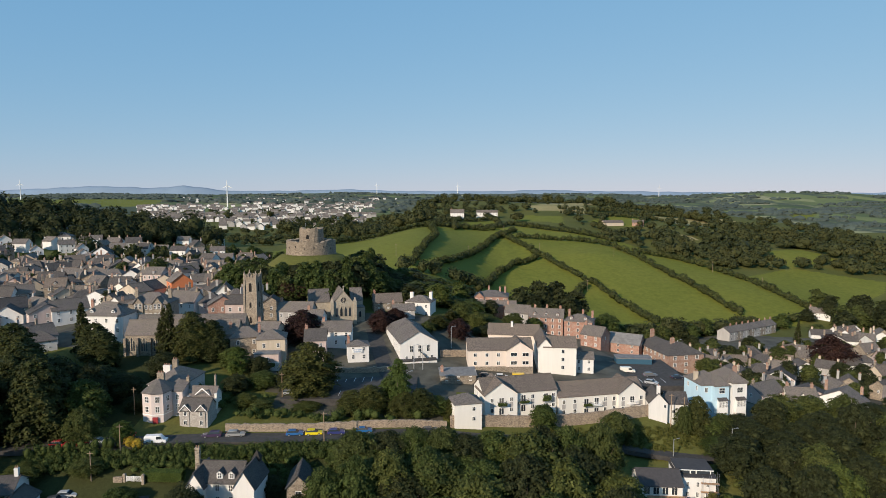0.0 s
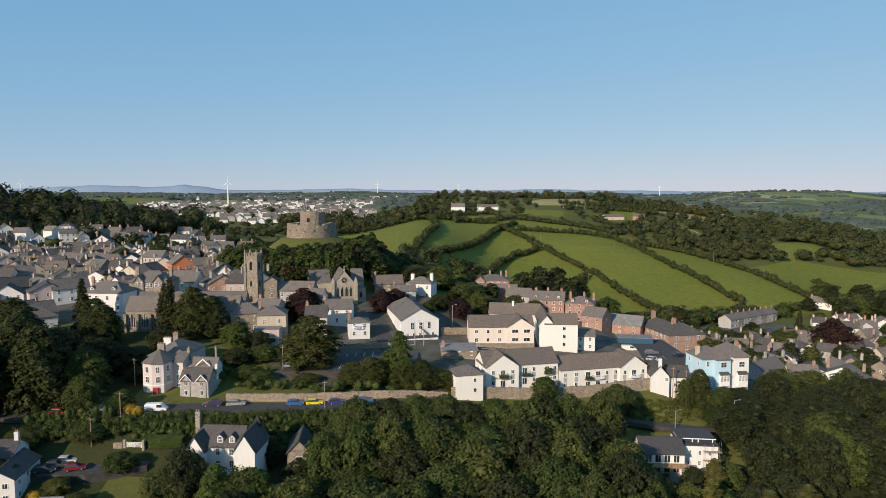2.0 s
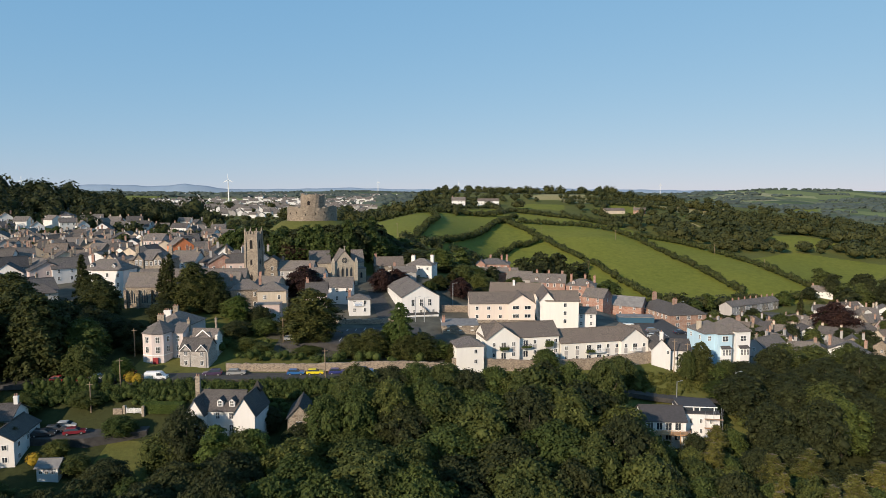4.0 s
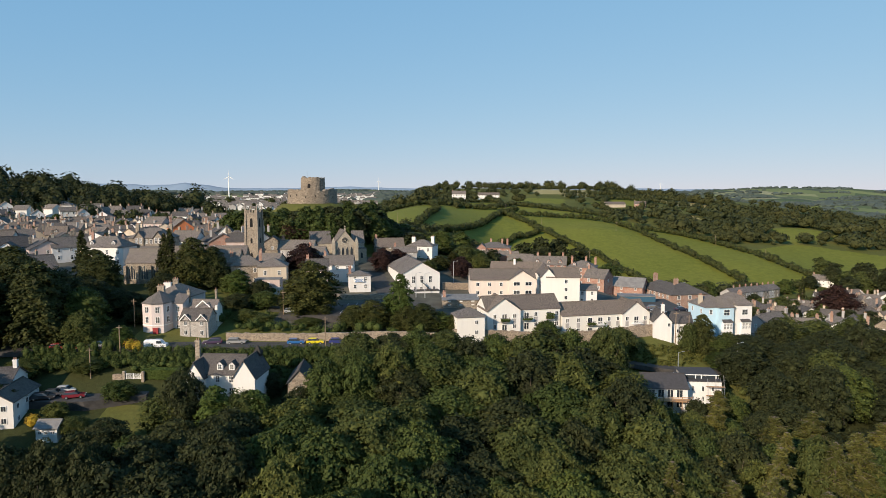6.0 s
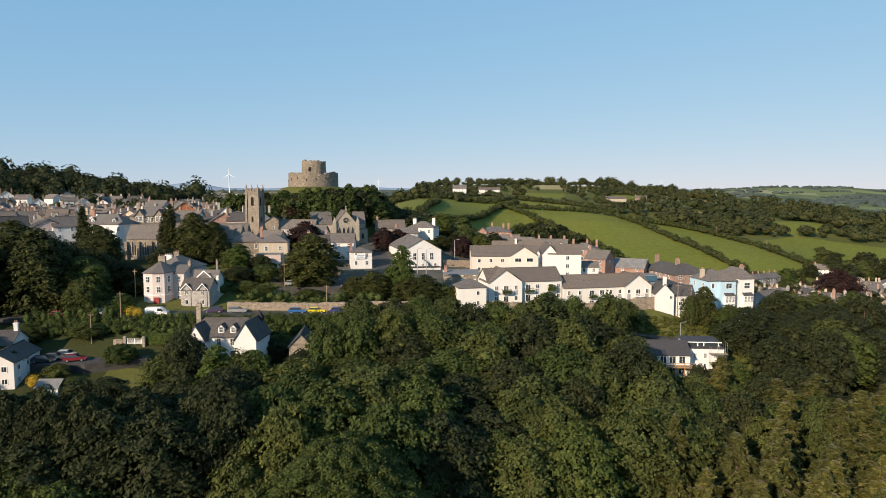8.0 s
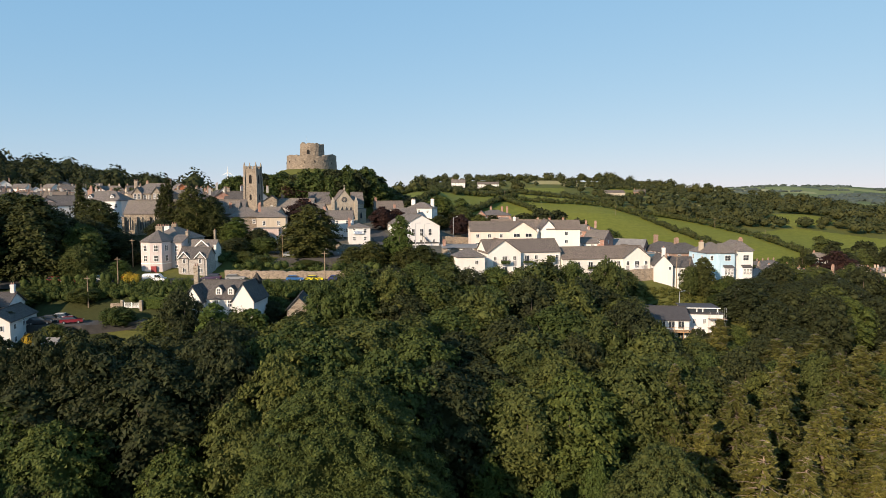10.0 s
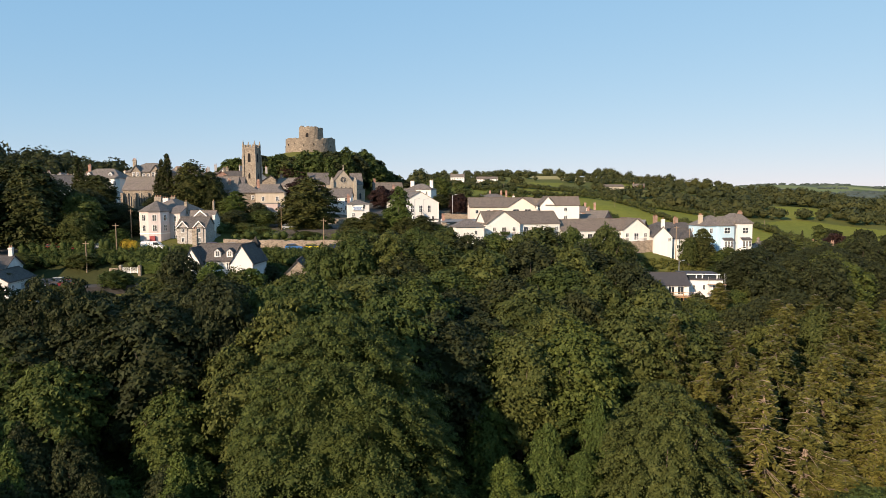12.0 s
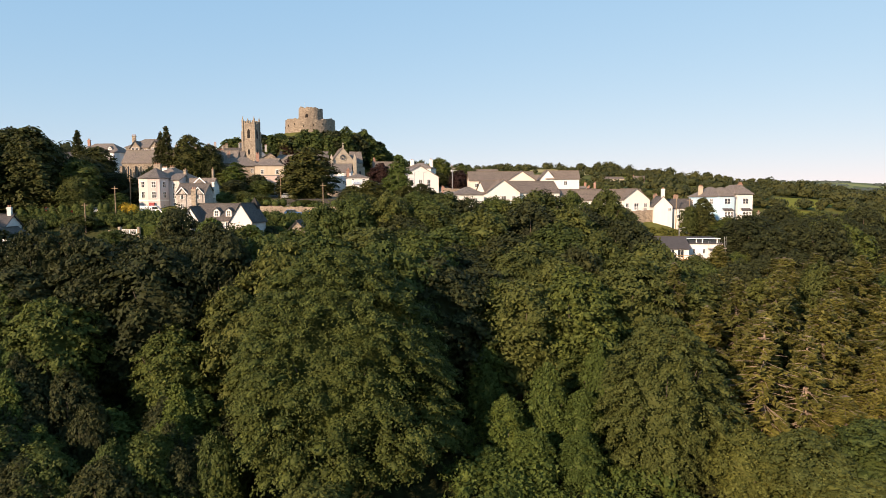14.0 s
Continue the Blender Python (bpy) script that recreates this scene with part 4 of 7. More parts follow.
chapel = thing("stone_chapel", pose(-39.2, 246.5, 13.9, 0, 0, 17), "sandstone chapel with a rose window and slate transepts", "church")
block(chapel, -4.4, 4.4, 0, 22, 6.6, 5.4, ASHLAR, SLATE, "gable_y", over=0.15)
block(chapel, -12.5, -4.42, 8, 16, 6.6, 4.6, ASHLAR, SLATE, "gable_x", over=0.2, wall_name="transept", roof_name="transept_roof")
block(chapel, 4.42, 9.0, 8, 16, 6.6, 4.6, ASHLAR, SLATE, "gable_x", over=0.2, wall_name="transept", roof_name="transept_roof")
for k in range(4):
    gothic_window(chapel, -2.55 + k * 1.7, -0.02, 1.8, 0, 1.15, 4.0, 1)
q = Soup()
ring = [(math.cos(k * math.pi / 8), math.sin(k * math.pi / 8)) for k in range(16)]
q.add([(c * 1.15, -0.05, 8.2 + n * 1.15) for c, n in ring], [tuple(range(16))])
q.object("rose_window", GLASS, chapel)
q = Soup()
for k in range(16):
    (c0, n0), (c1, n1) = ring[k], ring[(k + 1) % 16]
    q.tube((c0 * 1.25, -0.06, 8.2 + n0 * 1.25), (c1 * 1.25, -0.06, 8.2 + n1 * 1.25), 0.16, 0.16, 6)
    if k % 2 == 0:
        q.tube((0, -0.07, 8.2), (c0 * 1.15, -0.07, 8.2 + n0 * 1.15), 0.06, 0.06, 4)
tagged(q.object("rose_tracery", ASHLAR, chapel), kind="stuff")
for sx in (-1, 1):
    Soup().prism([(sx * 4.5 - 0.6, -0.8), (sx * 4.5 + 0.6, -0.8), (sx * 4.5 + 0.6, 0.4), (sx * 4.5 - 0.6, 0.4)], -3, 7.6).prism([(sx * 4.5 - 0.6, -0.8), (sx * 4.5 + 0.6, -0.8), (sx * 4.5 + 0.6, 0.4), (sx * 4.5 - 0.6, 0.4)], 7.6, 9.4, top=0.1).object("buttress", ASHLAR, chapel)
Soup().box(-0.25, 0.25, -0.3, 0.2, 11.9, 12.9).box(-0.09, 0.09, -0.1, 0.1, 12.9, 14.0).box(-0.4, 0.4, -0.09, 0.09, 13.5, 13.65).object("gable_cross", ASHLAR, chapel)
block(chapel, 5.0, 8.8, 2.0, 10.5, 4.5, 0.6, ASHLAR, SLATE, "flat", wall_name="porch", roof_name="porch_roof")
gothic_window(chapel, 6.9, 1.98, 0.8, 0, 1.0, 2.6, 1)
# ---- the white hall ----
hall = thing("white_hall", pose(-8.1, 212, 7.1, 0, 0, 14.4), "large white gabled hall with a grey slate roof", "hall")
block(hall, -6.5, 6.5, 0, 17, 6.2, 3.7, WHITE, SLATE, "gable_y", deep=4)
block(hall, -6.6, 6.4, 15, 31, 6.15, 4.1, WHITE, SLATE, "hip", deep=4, wall_name="rear_wall", roof_name="rear_roof")
for k in range(3):
    window(hall, -2.7 + k * 2.9, -0.02, 2.9, 0, 1.2, 2.4, "sash")
facade(hall, -5.5, 0, 5.5, 0, 5, [0.6], 0.9, 1.1, "pair")
facade(hall, -6.5, 31, -6.5, 0, 7, [1.4], 1.1, 3.2, "sash")
block(hall, -6.7, 5.5, -3.2, -0.05, 0.5, 0.0, WHITE, TARMAC, "flat", deep=4, wall_name="terrace_wall", roof_name="terrace_deck")
s = Soup()
for k in range(8):
    s.box(0.2 + k * 0.35, 0.55 + k * 0.35, -1.3, -0.1, 3.0 - k * 0.34, 3.06 - k * 0.34)
s.tube((0.2, -1.3, 4.0), (3.0, -1.3, 1.5), 0.03, 0.03, 4).tube((0.2, -1.3, 3.0), (0.2, -1.3, 0.5), 0.05, 0.05, 5)
s.object("fire_escape", IRON, hall)

# ---- cream apartment blocks ----
back = thing("apartment_block", pose(19.4, 207, 5.0, 0, 0, 2), "cream-peach two-storey apartment block with a front gable", "apartments", "cream apartments")
block(back, -11.0, 10.4, 0, 10, 6.9, 2.9, PEACH, TILE, "gable_x", deep=4)
block(back, 1.6, 10.5, -0.6, 9, 6.9, 2.9, PEACH, TILE, "gable_y", deep=4, wall_name="gable_wing", roof_name="gable_roof")
block(back, -11.1, 10.6, -0.75, -0.02, 1.1, 0, STONE, STONE, "flat", deep=4, wall_name="plinth", roof_name="plinth_cap")
facade(back, -10.6, 0, 1.0, 0, 3, [1.8, 4.6], 1.1, 1.3, "pair")
facade(back, 2.2, -0.6, 10.0, -0.6, 2, [2.0, 4.8], 2.2, 1.3, "pair")
wing = thing("apartment_block", pose(25.0, 233, 4.0, 0, 0, -10), "cream apartment block with brown tiled roof behind the others", "apartments", "cream apartments")
block(wing, -8.2, 10.5, 0, 9, 7.4, 3.1, PEACH, TILE, "gable_x", deep=4)
facade(wing, -8, 0, -1.5, 0, 3, [5.4], 0.9, 0.8, "pair")
chimney(wing, 0.5, 3.5, 9.0, 11.6, 0.8, 0.8, WHITE, 1)
tall = thing("apartment_block", pose(38.4, 209, 3.2, 0, 0, -4), "tall cream three-storey apartment block with grey roof", "apartments", "cream apartments")
block(tall, -4.4, 6.4, 0, 9, 9.2, 2.7, CREAM, TILE, "gable_x", deep=4)
block(tall, -6.4, -1.6, -0.02, 18, 9.2, 2.8, CREAM, TILE, "gable_y", deep=4, wall_name="rear_wing", roof_name="rear_roof")
for z in (1.6, 4.3, 7.0):
    window(tall, 1.9, -0.04, z, 0, 1.1, 1.4, "pair")
    facade(tall, -6.4, 17, -6.4, 1, 7, [z + 0.6], 1.0, 0.9, "pair")

terrace = thing("apartment_terrace", pose(21.5, 175.5, 1.6, 0, 0, 13), "long cream two-storey apartment terrace with slate roof and balconies", "apartments", "cream apartments")
block(terrace, -10.3, 11.5, 0, 10, 6.0, 3.2, CREAM, TILE, "gable_x", deep=3, over=0.3)
block(terrace, -10.4, -0.8, -1.2, 8, 6.0, 3.4, CREAM, TILE, "gable_y", deep=3, over=0.3, wall_name="gable_wing", roof_name="gable_roof")


def balcony(root, x, y, z, w, plants=None, rail=IRON):
    q = Soup().box(x - w / 2, x + w / 2, y - 1.1, y, z - 0.16, z)
    b = q.object("balcony", TRIM if rail is TRIM else GREY, root)
    r = Soup()
    n = int(w / 0.14)
    for k in range(n + 1):
        u = x - w / 2 + 0.02 + (w - 0.04) * k / n
        r.box(u - 0.015, u + 0.015, y - 1.08, y - 1.05, z, z + 1.0)
    r.box(x - w / 2, x + w / 2, y - 1.1, y - 1.04, z + 1.0, z + 1.06).box(x - w / 2, x - w / 2 + 0.05, y - 1.08, y, z + 1.0, z + 1.06).box(x + w / 2 - 0.05, x + w / 2, y - 1.08, y, z + 1.0, z + 1.06)
    tagged(r.object("railing", rail, b), kind="stuff")
    if plants is not None:
        rg = np.random.default_rng(int(x * 10) + 77)
        p = np.stack([rg.uniform(x - w / 2, x + w / 2, 260), y - 1.1 + rg.normal(0, 0.22, 260), z + rg.uniform(0.1, plants, 260)], 1)
        v, f = sprays(rg, p, np.tile([0, -1, 0.5], (260, 1)), 0.2)
        share("balcony_planter", mesh_of("balcony_planter", [(v, f, 0)], [LEAF2]), b)


def cream_windows(root, xs, y, floor, doors=()):
    """Pairs of windows with grey panels between the storeys; doors: places of glazed balcony doors."""
    for x in xs:
        window(root, x, y - 0.02, 0.9, 0, 1.0, 1.25, "pair")
        window(root, x, y - 0.02, 0.9 + floor, 0, 1.0, 1.25, "pair")
        Soup().box(x - 0.5, x + 0.5, y - 0.05, y + 0.02, 2.25, 0.75 + floor).object("infill_panel", GREY, root)
    for x in doors:
        window(root, x, y - 0.02, 0.15, 0, 1.5, 2.0, "pair")
        window(root, x, y - 0.02, 0.15 + floor, 0, 1.5, 2.0, "pair")


cream_windows(terrace, (-8.3, -2.6), -1.2, 2.9, (-5.5,))
cream_windows(terrace, (4.2, 10.5), 0, 2.9, (1.4, 8.2))
balcony(terrace, -5.5, -1.2, 3.0, 2.6, 0.8)
balcony(terrace, 1.4, 0, 3.0, 2.8, 0.5)
balcony(terrace, 8.2, 0, 3.0, 2.4, 1.7)
facade(terrace, -10.4, 8, -10.4, -1.2, 2, [1.0, 3.9], 0.9, 1.2, "pair")

terrace2 = thing("apartment_terrace", pose(46.5, 180.5, -0.6, 0, 0, 13), "long cream apartment terrace with a gabled end and white balcony", "apartments", "cream apartments")
block(terrace2, -13.6, 13.2, 0, 9, 6.0, 3.0, CREAM, TILE, "gable_x", deep=3, over=0.3)
block(terrace2, 4.8, 13.4, -1.0, 8, 6.0, 3.2, CREAM, TILE, "gable_y", deep=3, over=0.3, wall_name="gable_wing", roof_name="gable_roof")
cream_windows(terrace2, (-12, -8.6, 1.0, 3.8), 0, 2.9, (-5.0, -1.8))
cream_windows(terrace2, (6.2, 12.0), -1.0, 2.9, (9.1,))
balcony(terrace2, -5.0, 0, 3.0, 2.4, 0.7)
balcony(terrace2, -1.8, 0, 3.0, 2.6, None, TRIM)
balcony(terrace2, 9.1, -1.0, 3.0, 3.0, None, TRIM)

cottage = thing("hipped_cottage", pose(6.4, 170, 1.2, 0, 0, 12), "small cream two-storey cottage with a hipped slate roof", "house")
block(cottage, -4.0, 3.6, -3.2, 3.2, 5.9, 2.0, CREAM, SLATE, "hip", deep=3)
facade(cottage, -0.6, -3.2, 3.2, -3.2, 1, [1.0, 3.7], 0.9, 1.2, "pair")
facade(cottage, -4.0, 3.2, -4.0, -3.2, 2, [3.7], 0.8, 1.2, "sash")

whitecot = thing("white_cottage", pose(62.6, 181.2, -1.3, 0, 0, -6), "white gabled cottage with a tall chimney and slate roof", "house")
block(whitecot, -2.8, 2.4, -3.4, 5.5, 4.8, 2.8, WHITE, SLATE2, "gable_y", deep=4, over=0.2)
block(whitecot, 2.42, 8.4, -1.8, 5.0, 4.4, 2.4, WHITE, SLATE2, "gable_x", deep=4, wall_name="side_range", roof_name="side_roof")
chimney(whitecot, -0.2, -2.9, 6.4, 9.8, 0.9, 0.8, WHITE, 1)
window(whitecot, 1.6, -3.42, 3.4, 0, 0.8, 1.1, "pair")
facade(whitecot, 3.4, -1.8, 8.0, -1.8, 2, [1.4], 1.0, 1.1, "pair")

blue = thing("villa_house", pose(84.6, 187, -0.9, 0, 0, 8), "pale blue rendered double-fronted house with bay windows", "house")
block(blue, -7.0, 1.2, 0, 10, 7.2, 2.9, BLUE, SLATE, "hip", deep=4)
block(blue, -3.6, 1.0, -1.6, 6, 7.3, 2.6, BLUE, SLATE, "hip", deep=4, wall_name="front_bay", roof_name="bay_roof")
chimney(blue, -6.3, 4.5, 7.5, 10.2, 1.2, 0.8, BUFF, 3)
white_half = thing("villa_house", pose(84.6, 187, -0.9, 0, 0, 8), "white rendered house joined to the pale blue one", "house")
block(white_half, 1.22, 7.8, 0, 10, 7.8, 2.9, WHITE, SLATE, "hip", deep=4)
block(white_half, 2.2, 6.8, -1.6, 6, 7.9, 2.6, WHITE, SLATE, "hip", deep=4, wall_name="front_bay", roof_name="bay_roof")
chimney(white_half, 6.9, 5, 8.5, 11.0, 1.1, 0.8, BRICK2, 3)
for root, x in ((blue, -1.3), (white_half, 4.5)):
    window(root, x, -1.62, 4.9, 0, 1.9, 1.7, "sash")
    q = Soup()
    q.box(x - 1.5, x + 1.5, -2.6, -1.62, -1.0, 2.9)
    q.object("bay_window", TRIM, root)
    facade(root, x - 1.45, -2.6, x + 1.45, -2.6, 3, [0.9], 0.8, 1.8, "sash")
    q = Soup().slab([(x - 1.7, -2.85, 3.0), (x + 1.7, -2.85, 3.0), (x + 1.5, -1.55, 3.7), (x - 1.5, -1.55, 3.7)], 0.12)
    q.object("bay_lean_roof", SLATE2, root, uvs=True)
window(blue, -5.4, -0.02, 4.9, 0, 1.0, 1.5)
facade(blue, -7.0, 10, -7.0, 0, 2, [4.9], 0.9, 1.4)

# ---- red brick mill block ----
mill = thing("brick_building", pose(86.8, 240, -6.4, 0, 0, 12), "long three-storey red brick building with a blue slate hipped roof", "building")
block(mill, 0, 15.5, 0, 12, 7.9, 3.6, BRICK2, SLATE2, "hip", deep=5)
block(mill, -0.05, 11, 0.05, 24, 7.85, 3.5, BRICK2, SLATE2, "hip", deep=5, wall_name="side_wing", roof_name="side_roof")
chimney(mill, 5.5, 6, 10.5, 13.2, 1.6, 0.9, BRICK2, 3)
chimney(mill, 5.5, 21, 9.5, 13.6, 1.6, 0.9, BRICK2, 3)
facade(mill, 0.8, 0, 15.0, 0, 3, [0.6, 3.3, 6.0], 1.4, 1.5, "sash")
facade(mill, -0.05, 23, -0.05, 1, 7, [0.6, 3.3, 6.0], 1.1, 1.5, "sash")
store = thing("blue_store", pose(72, 236, -1.0, 0, 0, -6), "low dark blue hoarding shed with flat roof", "shed")
block(store, -6.5, 6.5, -3, 3, 3.0, 0, plain("blue_cladding", (0.03, 0.09, 0.14), 0.5), METALROOF, "flat", deep=3)

# ---- villa by the road ----
villa = thing("bay_fronted_villa", pose(-72.6, 163.4, 3.3, 0, 0, -4) @ Matrix.Diagonal((0.94, 0.94, 0.97, 1)), "tall pinkish three-storey villa with a rounded bay and hipped slate roof", "house")
BLUSH = rendered_wall("faded_pink_white_render", (0.66, 0.565, 0.53), 0.3)
bay = [(-7.6 + 0, 1.5), (-6.6, -1.8), (-3.6, -2.6), (-0.6, -1.8), (0.2, 1.5)]
s = Soup().prism(bay + [(0.2, 6), (-7.6, 6)], -2.5, 8.6)
s.object("bay_wall", BLUSH, villa)
TB = Soup().prism([(x * 1.01, y - 0.06) for x, y in bay] + [(0.24, 1.6), (-7.64, 1.6)], 2.5, 2.75)
TB.object("string_course", TRIM, villa)
s = Soup()
apex = (-3.7, 2.2, 11.4)
ring = [(x * 1.07 + 0.25, y * 1.12 - 0.1, 8.55) for x, y in bay] + [(0.6, 6.4, 8.55), (-8.0, 6.4, 8.55)]
n = len(ring)
s.add(ring + [apex] + [(x, y, z - 0.15) for x, y, z in ring], [(k, (k + 1) % n, n) for k in range(n)] + [(k, n + 1 + k, n + 1 + (k + 1) % n, (k + 1) % n) for k in range(n)])
s.object("bay_roof", SLATE, villa, uvs=True)
block(villa, -9.2, 1.4, 6.02, 20, 8.6, 3.2, BLUSH, SLATE, "hip", deep=4)
block(villa, 0.22, 3.2, 1.8, 6.0, 8.0, 2.0, BLUSH, SLATE, "lean", deep=4, wall_name="link_wall", roof_name="link_roof")
for i in range(4):
    (x0, y0), (x1, y1) = bay[i], bay[i + 1]
    facade(villa, x0, y0, x1, y1, 1, [3.2, 5.9], 1.2, 1.7)
facade(villa, 0.4, 1.8, 3.0, 1.8, 1, [0.4, 3.0, 5.6], 1.0, 1.6)
Soup().box(-3.4, -1.9, -2.72, -2.3, -0.2, 2.0).object("garage_door", plain("crimson_door", (0.26, 0.02, 0.025), 0.5), villa)
chimney(villa, -4.4, 4.6, 9.0, 12.4, 2.0, 0.9, STONE, 4)
chimney(villa, -7.4, 14, 9.5, 12.0, 2.2, 0.9, WHITE, 4)
chimney(villa, -7.6, 19.4, 9.0, 12.4, 1.6, 0.9, STONE, 3)
chimney(villa, 3.0, 6, 7.5, 11.0, 0.8, 0.8, STONE, 1)
lodge = thing("stone_lodge", pose(-64.6, 163.0, 3.1, 0, 0, -4) @ Matrix.Diagonal((0.82, 0.9, 0.9, 1)), "stone lodge with twin white bargeboard gables", "house")
block(lodge, -4.4, 4.0, 3.0, 8, 7.0, 2.4, CREAM, SLATE, "gable_x", deep=3)
block(lodge, -4.6, 4.6, -3.2, 3.0, 4.9, 2.8, PALESTONE, SLATE2, "gable_x", deep=3, wall_name="front_wall", roof_name="front_roof")
for x in (-2.6, 2.6):
    block(lodge, x - 1.3, x + 1.3, -3.4, 0, 4.9, 1.3, PALESTONE, SLATE2, "gable_y", deep=3, over=0.25, wall_name="gable_wall", roof_name="gable_roof")
    q = Soup()
    for sx in (-1, 1):
        q.add([(x + sx * 1.95, -3.72, 4.55), (x + sx * 1.95, -3.72, 4.85), (x, -3.72, 6.75), (x, -3.72, 6.4), (x + sx * 1.95, -3.64, 4.55), (x + sx * 1.95, -3.64, 4.85), (x, -3.64, 6.75), (x, -3.64, 6.4)], [(0, 1, 2, 3), (4, 7, 6, 5), (1, 5, 6, 2), (0, 3, 7, 4)])
    q.object("bargeboard", TRIM, lodge)
    window(lodge, x, -3.42, 0.6, 0, 1.1, 1.4, "pair")
    window(lodge, x, -3.42, 3.3, 0, 1.0, 1.3, "pair")
q = Soup()
for sx in (-1, 1):
    q.add([(sx * 2.4, 2.7, 7.4), (sx * 2.4, 2.7, 7.75), (0, 2.7, 9.7), (0, 2.7, 9.3), (sx * 2.4, 2.8, 7.4), (sx * 2.4, 2.8, 7.75), (0, 2.8, 9.7), (0, 2.8, 9.3)], [(0, 1, 2, 3), (4, 7, 6, 5), (1, 5, 6, 2), (0, 3, 7, 4)])
q.object("bargeboard", TRIM, lodge)
chimney(lodge, 2.2, 7.6, 6, 12.2, 0.6, 0.6, STONE, 1)
chimney(lodge, -4.7, 2.6, 3.6, 7.2, 0.7, 0.8, CREAM, 0)
chimney(lodge, 4.7, 2.6, 3.6, 8.2, 0.8, 0.8, CREAM, 0)

# ---- house below the road ----
lower = thing("white_gabled_house", pose(-47.6, 129, -3.4, 0, 0, -3), "white gabled house with steep grey slate roof and two dormers", "house")
block(lower, -6.0, 4.0, 2.0, 9, 5.2, 3.2, WHITE, SLATE2, "gable_x", deep=4)
block(lower, 3.2, 7.7, 0.2, 9, 5.0, 3.5, WHITE, SLATE2, "gable_y", deep=4, wall_name="gable_wing", roof_name="gable_roof")
block(lower, -7.2, -3.4, 0.4, 8, 4.8, 3.0, WHITE, SLATE2, "gable_y", deep=4, wall_name="gable_wing", roof_name="gable_roof")
dormer(lower, -0.6, 2.5, 5.7, wall=WHITE, roof=SLATE2)
dormer(lower, 2.0, 2.5, 5.7, wall=WHITE, roof=SLATE2)
facade(lower, -2.4, 2.0, 3.4, 2.0, 2, [0.6, 3.2], 1.0, 1.5)
chimney(lower, -6.4, 5, 6.6, 11.6, 1.0, 0.7, STONE, 2)
Soup().prism([(4.7, 7.8), (6.3, 7.8), (6.3, 9.4), (4.7, 9.4)], 4, 8.0).prism([(4.5, 7.6), (6.5, 7.6), (6.5, 9.6), (4.5, 9.6)], 8.0, 9.8, top=0.03).object("stair_turret", SLATE2, lower)
shed = thing("stone_outbuilding", pose(-32.6, 139.5, -4.6, 0, 0, 6), "small stone outbuilding with a steep slate roof", "outbuilding")
block(shed, -2.5, 2.5, -4, 5, 3.2, 2.6, STONE, SLATE2, "gable_y", deep=3)
window(shed, 0, -4.02, 1.0, 0, 1.4, 1.2, "pair")

deckhouse = thing("hillside_house", pose(52.2, 148.4, -10.8, 0, 0, -4), "modern hillside house with dark roof and timber balcony", "house")
block(deckhouse, -5.0, 5.0, -3, 5.4, 5.0, 2.4, WHITE, DARKROOF, "gable_x", deep=4)
facade(deckhouse, -4.4, -3, 4.2, -3, 4, [0.4, 2.8], 1.5, 1.9, "pair")
TIMBER = plain("new_timber", (0.42, 0.24, 0.12), 0.7)
Soup().box(-3.4, 5.4, -5.2, -3.02, 2.35, 2.55).object("deck", TIMBER, deckhouse)
for k in range(5):
    Soup().box(-3.4 + k * 2.15, -3.25 + k * 2.15, -5.2, -5.05, -3, 3.5).object("deck_post", TIMBER, deckhouse)
Soup().box(-3.4, 5.4, -5.2, -5.1, 3.45, 3.55).box(-3.4, 5.4, -5.18, -5.12, 3.0, 3.06).object("deck_rail", TIMBER, deckhouse)
flatpart = thing("hillside_house", pose(62.0, 151.5, -10.8, 0, 0, -6), "white flat-roofed hillside house with a glazed roof terrace", "house")
block(flatpart, -4.6, 4.4, -3.4, 5.4, 5.7, 0, WHITE, DARKROOF, "flat", deep=4)
facade(flatpart, -3.4, -3.4, 3.6, -3.4, 3, [0.9, 3.4], 0.7, 1.3, "pair")
for x in (-4.0, -1.2, 0.2, 3.6):
    Soup().box(x - 0.12, x + 0.12, -1.62, -1.4, 5.7, 6.9).object("terrace_post", TRIM, flatpart)
Soup().box(-3.9, 3.6, -1.55, -1.5, 5.8, 6.85).object("terrace_glazing", GLASS, flatpart)
Soup().box(-4.2, 3.8, -1.4, 4.6, 5.72, 6.88).object("terrace_room", GREY, flatpart)
Soup().box(-4.6, 4.2, -2.0, 5.0, 6.9, 7.05).object("terrace_roof", DARKROOF, flatpart)
Soup().box(-4.62, 4.22, -2.02, -1.96, 6.86, 7.07).object("fascia", TRIM, flatpart)
for k in range(4):
    Soup().tube((4.2 - 0.02, -3.2 + k * 1.6, 5.7), (4.2 - 0.02, -3.2 + k * 1.6, 6.8), 0.03, 0.03, 6).object("rail_post", GALV, flatpart)
scaffold = thing("scaffolding", pose(62.4, 146.4, -10.6, 0, 0, -6), "thin steel scaffolding poles in front of the white house", "scaffolding")
for k in range(3):
    for j in range(2):
        Soup().tube((k * 1.8, j * 1.1, -2), (k * 1.8, j * 1.1, 6.4 + k * 0.5), 0.03, 0.03, 6).object("standard", GALV, scaffold)
